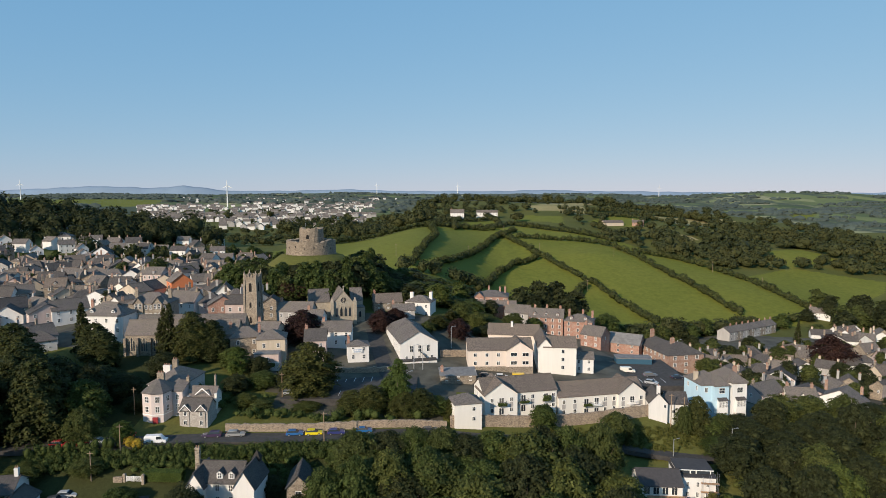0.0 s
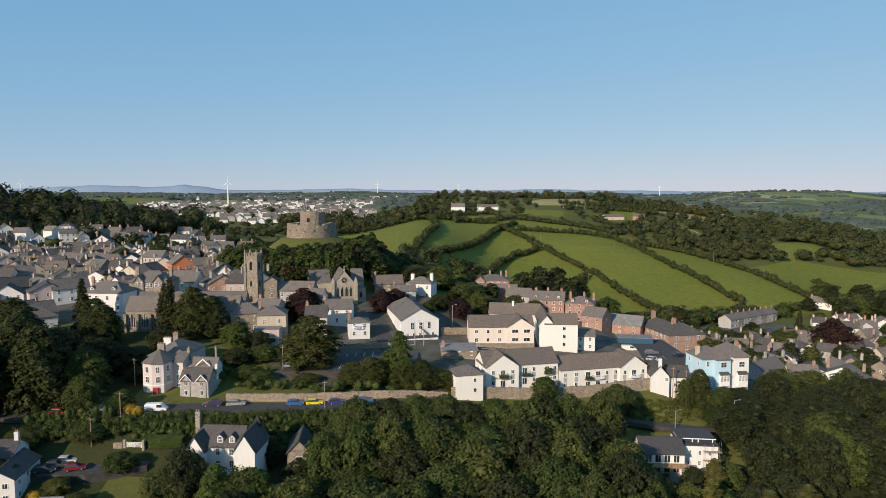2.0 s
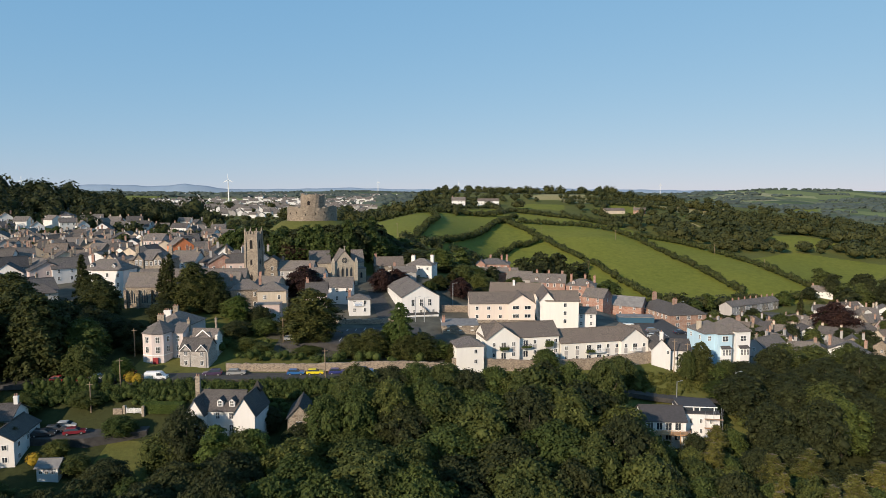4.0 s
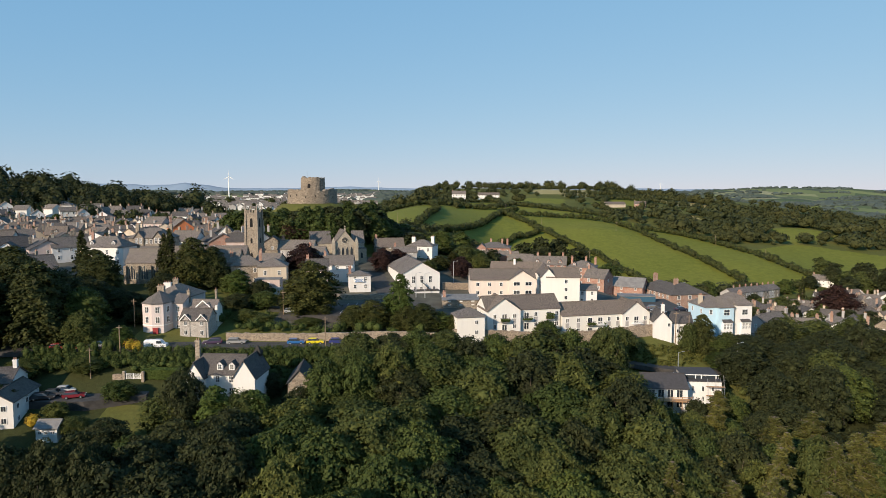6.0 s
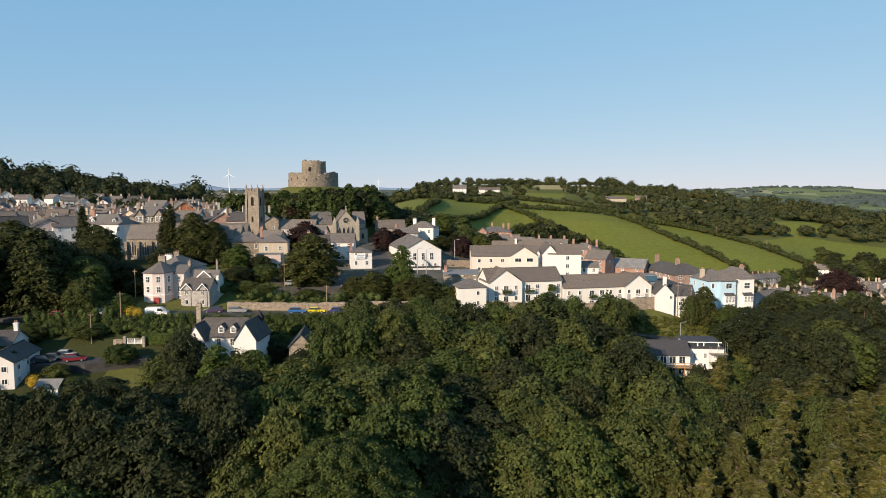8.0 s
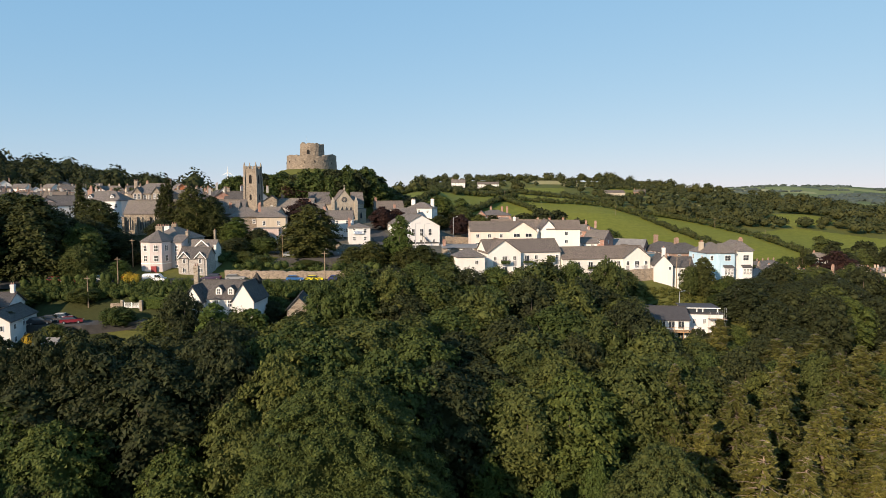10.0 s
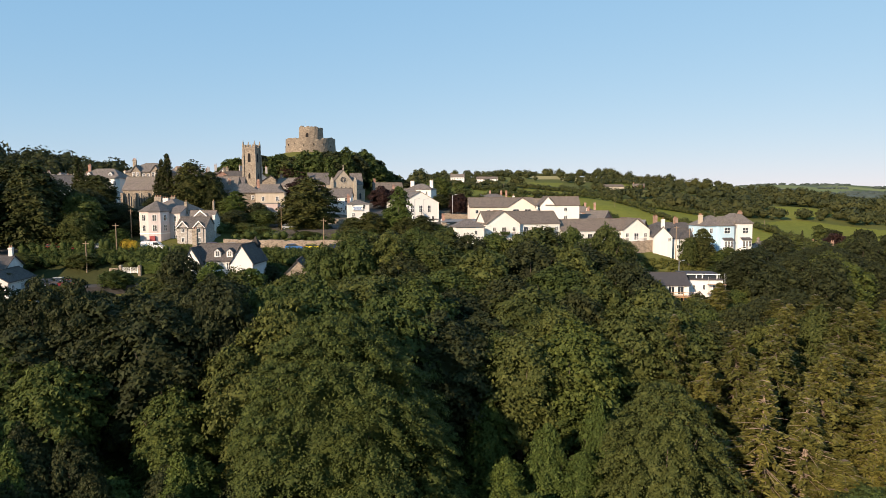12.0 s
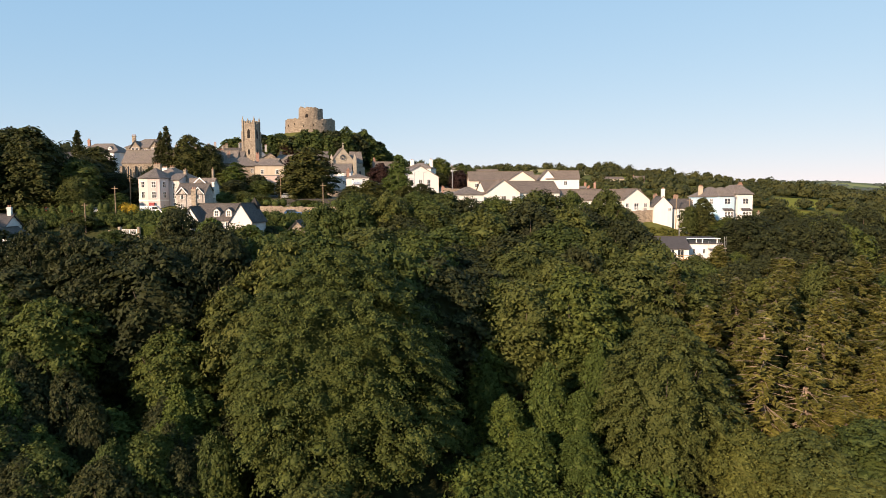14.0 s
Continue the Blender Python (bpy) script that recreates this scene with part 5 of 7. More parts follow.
for z in (2.4, 4.6):
    for j in range(2):
        Soup().tube((-0.3, j * 1.1, z), (3.9, j * 1.1, z), 0.03, 0.03, 6).object("ledger", GALV, scaffold)
    Soup().box(-0.3, 3.9, 0.1, 1.0, z + 0.05, z + 0.1).object("board", TIMBER, scaffold)

leftrow = thing("white_gabled_house", pose(-86.4, 122.5, -6.9, 0, 0, 10), "white rendered house with dark slate roofs at the garden's edge", "house")
block(leftrow, -6.2, 0, 0, 11.5, 5.3, 1.9, WHITE, SLATE2, "gable_y", deep=4)
block(leftrow, -14, -3.4, 6.6, 14.5, 7.4, 2.3, WHITE, SLATE2, "gable_x", deep=4, wall_name="rear_range", roof_name="rear_roof")
chimney(leftrow, -3.9, 10.5, 8.2, 11.4, 0.8, 0.7, WHITE, 2)
facade(leftrow, 0, 0, 0, 11.5, 3, [0.8, 3.3], 1.1, 1.2, "pair")
facade(leftrow, -5.8, 0, -0.4, 0, 2, [0.8, 3.3], 1.1, 1.2, "pair")
facade(leftrow, -3.4, 6.6, -3.4, 14.5, 1, [5.6], 1.0, 1.1, "pair")
shed2 = thing("garden_shed", pose(-77.8, 120.5, gz(-77.8, 120.5) - 0.1, 0, 0, 4), "small white garden room with a grey pitched roof", "shed")
block(shed2, -2.0, 2.0, -1.6, 1.8, 2.6, 1.0, WHITE, METALROOF, "gable_x", deep=2)
facade(shed2, -1.8, -1.6, 1.8, -1.6, 3, [1.2], 0.8, 0.7, "pair")
# ---- road, walls and car parks ----
def strip(name, pts, width, mat, label, category, lift=0.06, step=2.0):
    """A road laid on the ground along plan points."""
    line = []
    for (x0, y0), (x1, y1) in zip(pts[:-1], pts[1:]):
        n = max(1, int(math.hypot(x1 - x0, y1 - y0) / step))
        line += [(x0 + (x1 - x0) * k / n, y0 + (y1 - y0) * k / n) for k in range(n)]
    line.append(pts[-1])
    v, f = [], []
    for k, (x, y) in enumerate(line):
        a, b = line[max(0, k - 1)], line[min(len(line) - 1, k + 1)]
        d = Vector((b[0] - a[0], b[1] - a[1])).normalized()
        z = max(gz(x - d.y * width / 2 * q, y + d.x * width / 2 * q) for q in (-1, -0.5, 0, 0.5, 1)) + lift
        for q in (-0.5, 0.5):
            v.append((x - d.y * width * q, y + d.x * width * q, z))
        for q in (-0.5, 0.5):
            v.append((x - d.y * width * q, y + d.x * width * q, z - 1.2))
    for k in range(len(line) - 1):
        a, b = 4 * k, 4 * k + 4
        f += [(a + 1, a, b, b + 1), (a, a + 2, b + 2, b), (a + 3, a + 1, b + 1, b + 3)]
    return tagged(obj(name, v, f, mat), label, category, kind="structure")


def stone_run(name, pts, height, thick, mat, label, seed, ragged=0.09, base=0.0, lip=True):
    """A masonry wall along plan points with an uneven cap."""
    rg = np.random.default_rng(seed)
    line = []
    for (x0, y0), (x1, y1) in zip(pts[:-1], pts[1:]):
        n = max(1, int(math.hypot(x1 - x0, y1 - y0) / 0.8))
        line += [(x0 + (x1 - x0) * k / n, y0 + (y1 - y0) * k / n) for k in range(n)]
    line.append(pts[-1])
    v, f = [], []
    for k, (x, y) in enumerate(line):
        a, b = line[max(0, k - 1)], line[min(len(line) - 1, k + 1)]
        d = Vector((b[0] - a[0], b[1] - a[1])).normalized()
        g = gz(x, y) + base
        t = g + height + rg.normal(0, ragged)
        for q, z in ((-0.5, g - 2.5), (-0.5, t), (0.5, t), (0.5, g - 2.5)):
            w = thick * q * 2 + rg.normal(0, 0.03)
            v.append((x + d.y * w, y - d.x * w, z))
    for k in range(len(line) - 1):
        for j in range(3):
            f.append((4 * k + j, 4 * k + j + 1, 4 * k + 5 + j, 4 * k + 4 + j))
    f += [(0, 3, 2, 1), tuple(4 * (len(line) - 1) + j for j in range(4))]
    return tagged(obj(name, v, f, mat), label, "wall", kind="structure")


road = strip("road", ((-190, 140), (-110, 147), (-80, 150.5), (-55, 154.5), (-35, 156.2), (-10, 159.5), (14, 163.5), (34, 168)), 6.0, TARMAC, "narrow grey tarmac road lined with parked cars", "road")
strip("road", ((48, 168), (70, 165), (95, 170)), 4.0, TARMAC, "narrow lane below the grassy bank", "road")
lane = strip("road", ((-12, 184), (-18, 200), (-23, 222), (-27, 242)), 5.5, TARMAC, "steep tarmac lane beside the white hall", "road")
stone_run("wall_roadside", ((-56, 158.4), (-35, 160.3), (-12, 163.4), (1, 165.6)), 2.0, 0.3, GARDEN, "rough stone garden wall along the road", 1)
stone_run("wall_retaining", ((2, 166.4), (12, 169.5), (34, 174), (62, 180)), 3.1, 0.35, GARDEN, "stone retaining wall below the apartments", 2, 0.08)
stone_run("wall_car_park", ((-40, 198), (-28, 199), (-14, 201)), 1.6, 0.35, GARDEN, "low stone wall above the car park", 3, 0.15)
stone_run("wall_church", ((-1, 216), (9, 219)), 2.4, 0.3, GARDEN, "pale stone boundary wall behind the hall", 4, 0.05)
stone_run("wall_gate", ((-75, 139.0), (-73.0, 139.2)), 1.2, 0.2, GARDEN, "low garden wall beside a white gate", 5, 0.05)


def pad(name, poly, lift, mat, label):
    z = sum(gz(x, y) for x, y in poly) / len(poly) + lift
    s = Soup().prism(poly, z - 4, z)
    return tagged(s.object(name, mat), label, "car park", kind="structure"), z


car_park, CPZ = pad("car_park", [(-46, 174), (-8, 174), (-8, 196), (-40, 196)], 0.9, TARMAC, "tarmac car park with white bay lines in tree shade")
yard_park, YPZ = pad("car_park", [(46, 206), (84, 206), (84, 240), (50, 240)], 0.6, TARMAC, "tarmac yard with parked cars beside the brick building")
drive, DPZ = pad("driveway", [(-88, 129), (-76, 129), (-65, 133.5), (-66, 138.5), (-88, 137)], 0.5, TARMAC, "tarmac parking court behind a white gate")
for k in range(9):
    Soup().box(-0.06, 0.06, -2.4, 2.4, 0, 0.012).object("bay_line", LINE, car_park, pose(-43 + k * 2.6, 193, CPZ))
    Soup().box(-0.06, 0.06, -2.4, 2.4, 0, 0.012).object("bay_line", LINE, car_park, pose(-30 + k * 2.5, 179, CPZ))
for k in range(10):
    Soup().box(-0.06, 0.06, -2.4, 2.4, 0, 0.012).object("bay_line", LINE, yard_park, pose(52 + k * 2.6, 212, YPZ))

# ---- vehicles ----
PAINT = {}


def paint(colour):
    if colour not in PAINT:
        def build(t, b):
            b.inputs["Base Color"].default_value = (*colour, 1)
            b.inputs["Roughness"].default_value, b.inputs["Coat Weight"].default_value = 0.35, 0.8
        PAINT[colour] = material("car_paint", build)
    return PAINT[colour]


TYRE = plain("tyre_rubber", (0.02, 0.02, 0.02), 0.8)
LAMP = plain("lamp_lens", (0.6, 0.58, 0.55), 0.15)
TAIL = plain("tail_lamp_lens", (0.4, 0.02, 0.02), 0.2)


def loft(profile, widths, name, mat, root):
    """A body from side profile points (x, z) with half widths, rounded by a narrower lip."""
    n = len(profile)
    v = [(x, sy * w, z) for sy in (-1, 1) for (x, z), w in zip(profile, widths)]
    f = [tuple(range(n - 1, -1, -1)), tuple(range(n, 2 * n))] + [(i, (i + 1) % n, n + (i + 1) % n, n + i) for i in range(n)]
    ob = obj(name, v, [tuple(reversed(q)) for q in f], mat, root)
    return ob


def car(x, y, rot, colour, label, kind="hatch", z=None, group="parked cars"):
    z = gz(x, y) + 0.07 if z is None else z
    root = thing("van" if kind == "van" else "car", pose(x, y, z, 0, 0, rot), label, "van" if kind == "van" else "car", group)
    p = paint(colour)
    if kind == "van":
        L, Hh, W = 2.6, 2.0, 0.95
        body = [(-L, 0.35), (L, 0.35), (L, 0.95), (L - 0.7, 1.1), (L - 1.35, Hh - 0.08), (L - 1.7, Hh), (-L + 0.15, Hh), (-L, Hh - 0.25)]
        loft(body, [W, W, W - 0.05, W - 0.05, W - 0.15, W - 0.2, W - 0.2, W - 0.05], "body", p, root)
        cab = [(L - 0.86, 1.17), (L - 1.33, Hh - 0.2), (L - 2.3, Hh - 0.2), (L - 2.3, 1.17)]
        loft(cab, [W - 0.03] * 4, "glazing", GLASS, root)
    else:
        L, Hh, W = (2.15, 1.5, 0.88) if kind != "estate" else (2.3, 1.55, 0.9)
        body = [(-L, 0.32), (L, 0.32), (L + 0.05, 0.6), (L - 0.12, 0.78), (L - 1.15, 0.95), (-L + 0.1, 1.0), (-L - 0.03, 0.8)]
        loft(body, [W - 0.04, W - 0.04, W - 0.06, W - 0.08, W - 0.03, W - 0.05, W - 0.08], "body", p, root)
        back = -L + (0.12 if kind != "saloon" else 0.65)
        loft([(L - 1.15, 0.95), (L - 1.85, Hh - 0.06), (back + 0.45, Hh - 0.06), (back, 0.98)], [W - 0.05, W - 0.2, W - 0.2, W - 0.08], "glazing", GLASS, root)
        loft([(L - 1.8, Hh - 0.08), (L - 1.95, Hh), (back + 0.6, Hh), (back + 0.38, Hh - 0.08)], [W - 0.19, W - 0.22, W - 0.22, W - 0.18], "roof", p, root)
    for sx in (-1, 1):
        for sy in (-1, 1):
            wq = Soup().tube((sx * (L - 0.8), sy * (W - 0.19), 0.31), (sx * (L - 0.8), sy * (W + 0.01), 0.31), 0.31, 0.31, 14).object("wheel", TYRE, root)
            Soup().tube((sx * (L - 0.8), sy * (W - 0.1), 0.31), (sx * (L - 0.8), sy * (W + 0.025), 0.31), 0.19, 0.17, 10).object("rim", GALV, wq)
    for sy in (-1, 1):
        Soup().box(L - 0.08, L + 0.07, sy * (W - 0.28) - 0.15, sy * (W - 0.28) + 0.15, 0.6, 0.74).object("headlight", LAMP, root)
        Soup().box(-L - 0.06, -L + 0.1, sy * (W - 0.2) - 0.1, sy * (W - 0.2) + 0.1, 0.66, 0.9).object("tail_light", TAIL, root)
    return root


for x, y, r, c, l, k in (
    (-38.0, 157.6, 6, (0.02, 0.12, 0.32), "blue hatchback parked beside the road", "hatch"),
    (-33.2, 158.2, 6, (0.72, 0.58, 0.02), "bright yellow hatchback parked beside the road", "hatch"),
    (-27.6, 158.8, 7, (0.03, 0.04, 0.17), "dark blue car parked beside the road", "hatch"),
    (-20.6, 159.8, 9, (0.02, 0.13, 0.34), "blue saloon parked beside the road", "saloon"),
    (-3.4, 162.2, 10, (0.14, 0.13, 0.12), "grey car parked by the stone wall", "hatch"),
    (-52.6, 155.9, 8, (0.28, 0.28, 0.27), "silver estate car on the roadside", "estate"),
    (-58.2, 155.0, 186, (0.05, 0.03, 0.07), "dark purple car outside the lodge", "estate"),
    (-70.5, 151.0, 5, (0.72, 0.73, 0.74), "white van parked by the villa", "van"),
    (-84.0, 150.0, 4, (0.45, 0.45, 0.46), "silver car parked on the road", "hatch"),
    (-88.0, 148.6, 4, (0.42, 0.02, 0.03), "red car parked on the road", "hatch"),
    (-92.5, 148.2, 4, (0.40, 0.02, 0.03), "red hatchback parked under trees", "hatch"),
    (-78.0, 153.0, 95, (0.45, 0.02, 0.02), "red car on the villa's drive", "hatch"),
    (58.6, 180.6, 20, (0.50, 0.01, 0.02), "red car at the end of the terrace", "hatch")):
    car(x, y, r, c, l, k)
for x, y, r, c, l, k in (
    (54, 214, 20, (0.40, 0.03, 0.03), "red car parked in the yard", "hatch"), (51, 217, 25, (0.10, 0.10, 0.10), "dark car parked in the yard", "hatch"),
    (57.5, 220, 20, (0.75, 0.75, 0.76), "white van parked in the yard", "van"), (66, 222, -8, (0.72, 0.68, 0.60), "cream van parked in the yard", "van"),
    (72.5, 217, 8, (0.12, 0.13, 0.15), "dark grey car in the yard", "estate"), (60, 209, 10, (0.14, 0.03, 0.03), "maroon car in the yard", "hatch"),
    (70.0, 208, -30, (0.35, 0.36, 0.38), "silver car in the yard", "hatch"), (81, 214, 10, (0.02, 0.025, 0.04), "black car by the brick building", "saloon")):
    car(x, y, r, c, l, k, YPZ + 0.01)
for x, y, r, c, l, k in (
    (-85.5, 130.5, 15, (0.03, 0.03, 0.035), "black car in the parking court", "estate"), (-84.5, 133.0, 12, (0.06, 0.06, 0.065), "dark grey car in the parking court", "hatch"),
    (-83.5, 135.4, 10, (0.5, 0.5, 0.5), "silver car in the parking court", "hatch"), (-79.5, 131.6, 20, (0.20, 0.02, 0.03), "dark red car in the parking court", "hatch")):
    car(x, y, r, c, l, k, DPZ + 0.01)
for x, y, r, c, l, k in (
    (-11.5, 178, 5, (0.02, 0.03, 0.07), "dark blue car in the shaded car park", "saloon"), (-36, 183, 80, (0.35, 0.03, 0.03), "red car in the shaded car park", "hatch"),
    (-44, 178, 5, (0.3, 0.31, 0.32), "silver car in the car park bay", "hatch")):
    car(x, y, r, c, l, k, CPZ + 0.015)
car(14, 200, 0, (0.03, 0.03, 0.035), "dark car beside the apartments", "hatch")
car(19, 200, 0, (0.7, 0.7, 0.7), "white car beside the apartments", "hatch")
car(25, 200.5, 0, (0.75, 0.50, 0.02), "yellow van beside the apartments", "van")


# ---- poles, gate, posts ----
def pole(x, y, h, mat, label, name="utility_pole", arm=True, lamp=False):
    z = gz(x, y)
    root = thing(name, pose(x, y, z, 0, 0, random.uniform(-15, 15)), label, "pole")
    Soup().tube((0, 0, -1), (0, 0, h), 0.15, 0.1, 8).object("shaft", mat, root)
    if arm:
        Soup().box(-0.7, 0.7, -0.06, 0.06, h - 0.6, h - 0.48).object("crossarm", mat, root)
    if lamp:
        Soup().tube((0, 0, h - 0.1), (1.2, 0, h + 0.15), 0.05, 0.04, 6).object("arm", mat, root)
        Soup().box(1.0, 1.7, -0.14, 0.14, h + 0.1, h + 0.24).object("lantern", GALV, root)
    return root


for x, y, h in ((-29.5, 152.5, 8.5), (-76.5, 145.5, 8.0), (-80, 139.0, 7.0), (-82.5, 165, 7.5), (65.3, 176.5, 10), (69.0, 176.5, 10.5), (-46, 177, 7.5)):
    pole(x, y, h, WOODPOLE, "weathered wooden utility pole with a crossarm")
for x, y, h in ((-9.5, 203, 8), (-6.6, 203, 8), (96, 255, 11), (62, 165, 6), (79, 168, 7), (3, 226, 8), (-10.5, 182, 7)):
    pole(x, y, h, GALV, "grey steel street lamp with a short arm", "street_lamp", False, True)
for x, y, h in ((115, 500, 9), (160, 590, 9), (92, 600, 9), (66, 690, 9), (240, 560, 10), (262, 515, 9), (-35, 470, 10), (22, 545, 9)):
    pole(x, y, h, WOODPOLE, "weathered wooden pole at a field edge")
gate = thing("field_gate", pose(-70.4, 139.2, gz(-70.4, 139.2) + 0.1, 0, 0, -4), "white five-bar wooden gate between stone posts", "gate")
for k in range(5):
    Soup().box(-1.7, 1.7, -0.04, 0.04, 0.25 + k * 0.25, 0.35 + k * 0.25).object("rail", TRIM, gate)
for u in (-1.7, 0.0, 1.7):
    Soup().box(u - 0.06, u + 0.06, -0.06, 0.06, 0.1, 1.45).object("stile", TRIM, gate)
for u in (-2.2, 2.2):
    Soup().box(u - 0.3, u + 0.3, -0.3, 0.3, -1, 1.7).prism([(u - 0.38, -0.38), (u + 0.38, -0.38), (u + 0.38, 0.38), (u - 0.38, 0.38)], 1.7, 1.95, top=0.5).object("gate_post", STONE, gate)


def turbine(x, y, h, blade, rot, label):
    root = thing("wind_turbine", pose(x, y, gz(x, y), 0, 0, rot), label, "turbine")
    Soup().tube((0, 0, -5), (0, 0, h), h * 0.035, h * 0.018, 12).object("tower", TRIM, root)
    Soup().box(-1.2, 1.2, -2.2, 3.5, h - 1.2, h + 1.4).object("nacelle", TRIM, root)
    for k in range(3):
        a = math.radians(90 + 120 * k)
        c, n = math.cos(a), math.sin(a)
        Soup().add([(0, -2.4, h), (c * blade * 0.3 - n * 1.3, -2.5, h + n * blade * 0.3 + c * 1.3), (c * blade, -2.4, h + n * blade), (c * blade * 0.25 + n * 0.5, -2.3, h + n * blade * 0.25 - c * 0.5),
                    (0, -1.9, h), (c * blade * 0.3 - n * 1.3, -2.2, h + n * blade * 0.3 + c * 1.3), (c * blade, -2.3, h + n * blade), (c * blade * 0.25 + n * 0.5, -2.0, h + n * blade * 0.25 - c * 0.5)],
                   [(3, 2, 1, 0), (4, 5, 6, 7), (0, 1, 5, 4), (1, 2, 6, 5), (2, 3, 7, 6), (3, 0, 4, 7)]).object("blade", TRIM, root)


for x, y, h, b in ((-547, 1610, 54, 17), (-1650, 2480, 60, 20), (-395, 3800, 62, 22), (90, 3900, 60, 20), (1190, 3500, 50, 18)):
    turbine(x, y, h, b, 12, "tall white three-bladed wind turbine on the plain")
# ---- houses of the town ----
plain_house("white_town_house", -117.2, 219, -3, 15.2, 9, 6.6, 3.4, WHITE, SLATE, "white three-bay town house with slate roof and dormers", kind="hip", cols=4, floors=2, chimneys=((-0.4, 0.1),), dormers=2, z=15.4)
vic = thing("gabled_stone_house", pose(-106, 225, 18.3, 0, 0, 2), "brown stone Victorian building with twin front gables", "house")
block(vic, -7.0, 7.0, 0, 10, 6.2, 3.4, STONE, SLATE, "hip", deep=6)
for x in (-3.4, 3.4):
    block(vic, x - 1.7, x + 1.7, -0.5, 5, 6.2, 2.2, STONE, SLATE, "gable_y", deep=6, wall_name="gable_wall", roof_name="gable_roof")
    facade(vic, x - 1.4, -0.5, x + 1.4, -0.5, 2, [0.9, 4.2], 0.95, 1.9)
    Soup().box(x - 1.6, x + 1.6, -0.58, -0.5, 3.5, 3.75).object("string_course", ASHLAR, vic)
facade(vic, -1.6, 0, 1.6, 0, 2, [0.9, 4.0], 1.0, 1.6)
facade(vic, 5.2, 0, 6.9, 0, 1, [0.9, 4.0], 1.0, 1.6)
chimney(vic, -6.0, 5, 7.4, 10.8, 1.2, 0.8, STONE, 3)
chimney(vic, 6.0, 5, 7.4, 10.8, 1.2, 0.8, STONE, 3)
plain_house("grey_town_house", -56.5, 206, 10, 9, 9, 7.4, 2.6, BUFF, SLATE, "tall buff-grey house with a hipped slate roof", kind="hip", cols=2, z=9.4)
annexe = thing("pink_annexe", pose(-55.8, 198.0, 8.6, 0, 0, 4), "small faded red and white flat-roofed annexe", "outbuilding")
block(annexe, -3.8, 3.8, -2.4, 2.4, 4.6, 0.0, PINK, METALROOF, "flat", deep=3)
block(annexe, -3.9, 3.9, -2.5, -2.38, 1.9, 0.0, WHITE, WHITE, "flat", deep=3, wall_name="white_base", roof_name="base_cap")
window(annexe, 0, -2.42, 2.6, 0, 1.4, 1.2, "pair")
for x, y, r, w, d, e, ri, wall, roof, lab, kind, cols in (
    (-66, 208, 20, 10, 8, 6.5, 3.0, STONE, SLATE, "grey stone town house with hipped slate roof", "hip", 2),
    (-60, 216, -10, 8, 8, 6.2, 2.6, BUFF, SLATE, "buff rendered town house with slate roof", "gable_x", 2),
    (-56, 240, -4, 13, 8, 6.4, 3.0, GREY, SLATE, "grey town house in a row below the chapel", "gable_x", 4),
    (-47.5, 234, -4, 6, 8, 6.2, 2.6, WHITE, SLATE, "narrow white town house below the chapel", "gable_x", 2),
    (-38, 224, 3, 10.5, 8, 5.6, 2.8, WHITE, SLATE, "white house with long slate roof below the chapel", "gable_x", 3),
    (-43, 211, 8, 7, 9, 6.6, 3.0, PINK, SLATE2, "pink-grey shaded town house with dormers", "gable_x", 2),
    (-29, 211.5, 12, 7, 7, 5.2, 1.4, WHITE, SLATE, "white corner building with a low roof", "hip", 2),
    (-16.5, 258, 10, 9, 7, 3.2, 2.0, GREY, SLATE, "grey stone house behind dark trees", "gable_x", 2),) + (
    (-24, 268, 14, 12, 7, 3.6, 3.2, STONE, TILE, "low stone schoolhouse with steep roof", "gable_x", 3),
    (35.0, 290, -20, 11, 8, 6.0, 3.2, GREY, SLATE, "grey stone house with a tall white chimney", "gable_x", 2),
    (48.6, 216, -6, 6.5, 7, 5.0, 1.6, WHITE, SLATE, "small white house beside the tall apartments", "gable_x", 2),
    (4.6, 196, 4, 11, 7, 2.3, 0.8, STONE, METALROOF, "low grey garage building beside the hall", "lean", 3),
    (75, 262, -30, 17, 10, 4.5, 3.2, BRICK, METALROOF, "brick workshop with grey sheet roof and scaffolding", "gable_x", 3),
    (63, 258, -40, 9, 8, 5.5, 3.2, BRICK, SLATE, "red brick house with slate roof", "gable_x", 2),
    (99, 278, -30, 13, 8, 5.5, 2.8, STONE, SLATE, "grey stone house by the brick building", "gable_x", 2)):
    plain_house("town_house", x, y, r, w, d, e, ri, wall, roof, lab, kind=kind, cols=cols, group="town houses")
sign = thing("shop_sign", pose(-28.6, 207.6, gz(-29, 211.5) + 3.0, 0, 0, 12), "pale blue painted sign board with bars of lettering", "sign")
Soup().box(-1.7, 1.7, -0.08, 0.1, 0, 1.3).object("board", TRIM, sign)
for z, w in ((0.9, 1.4), (0.5, 1.1), (0.18, 1.3)):
    Soup().box(-w, w, -0.1, -0.078, z, z + 0.18).object("lettering_bar", paint((0.10, 0.22, 0.42)), sign)
wv = plain_house("white_villa", -9.6, 267, -14, 11, 9, 6.4, 2.4, WHITE, SLATE, "white villa with hipped slate roof and tall white chimneys", kind="hip", cols=3, chimneys=(), z=12.2)
chimney(wv, -3.6, -0.5, 6.6, 9.9, 1.5, 1.2, WHITE, 2)
chimney(wv, 4.3, 1.0, 6.6, 10.1, 1.3, 1.2, WHITE, 2)
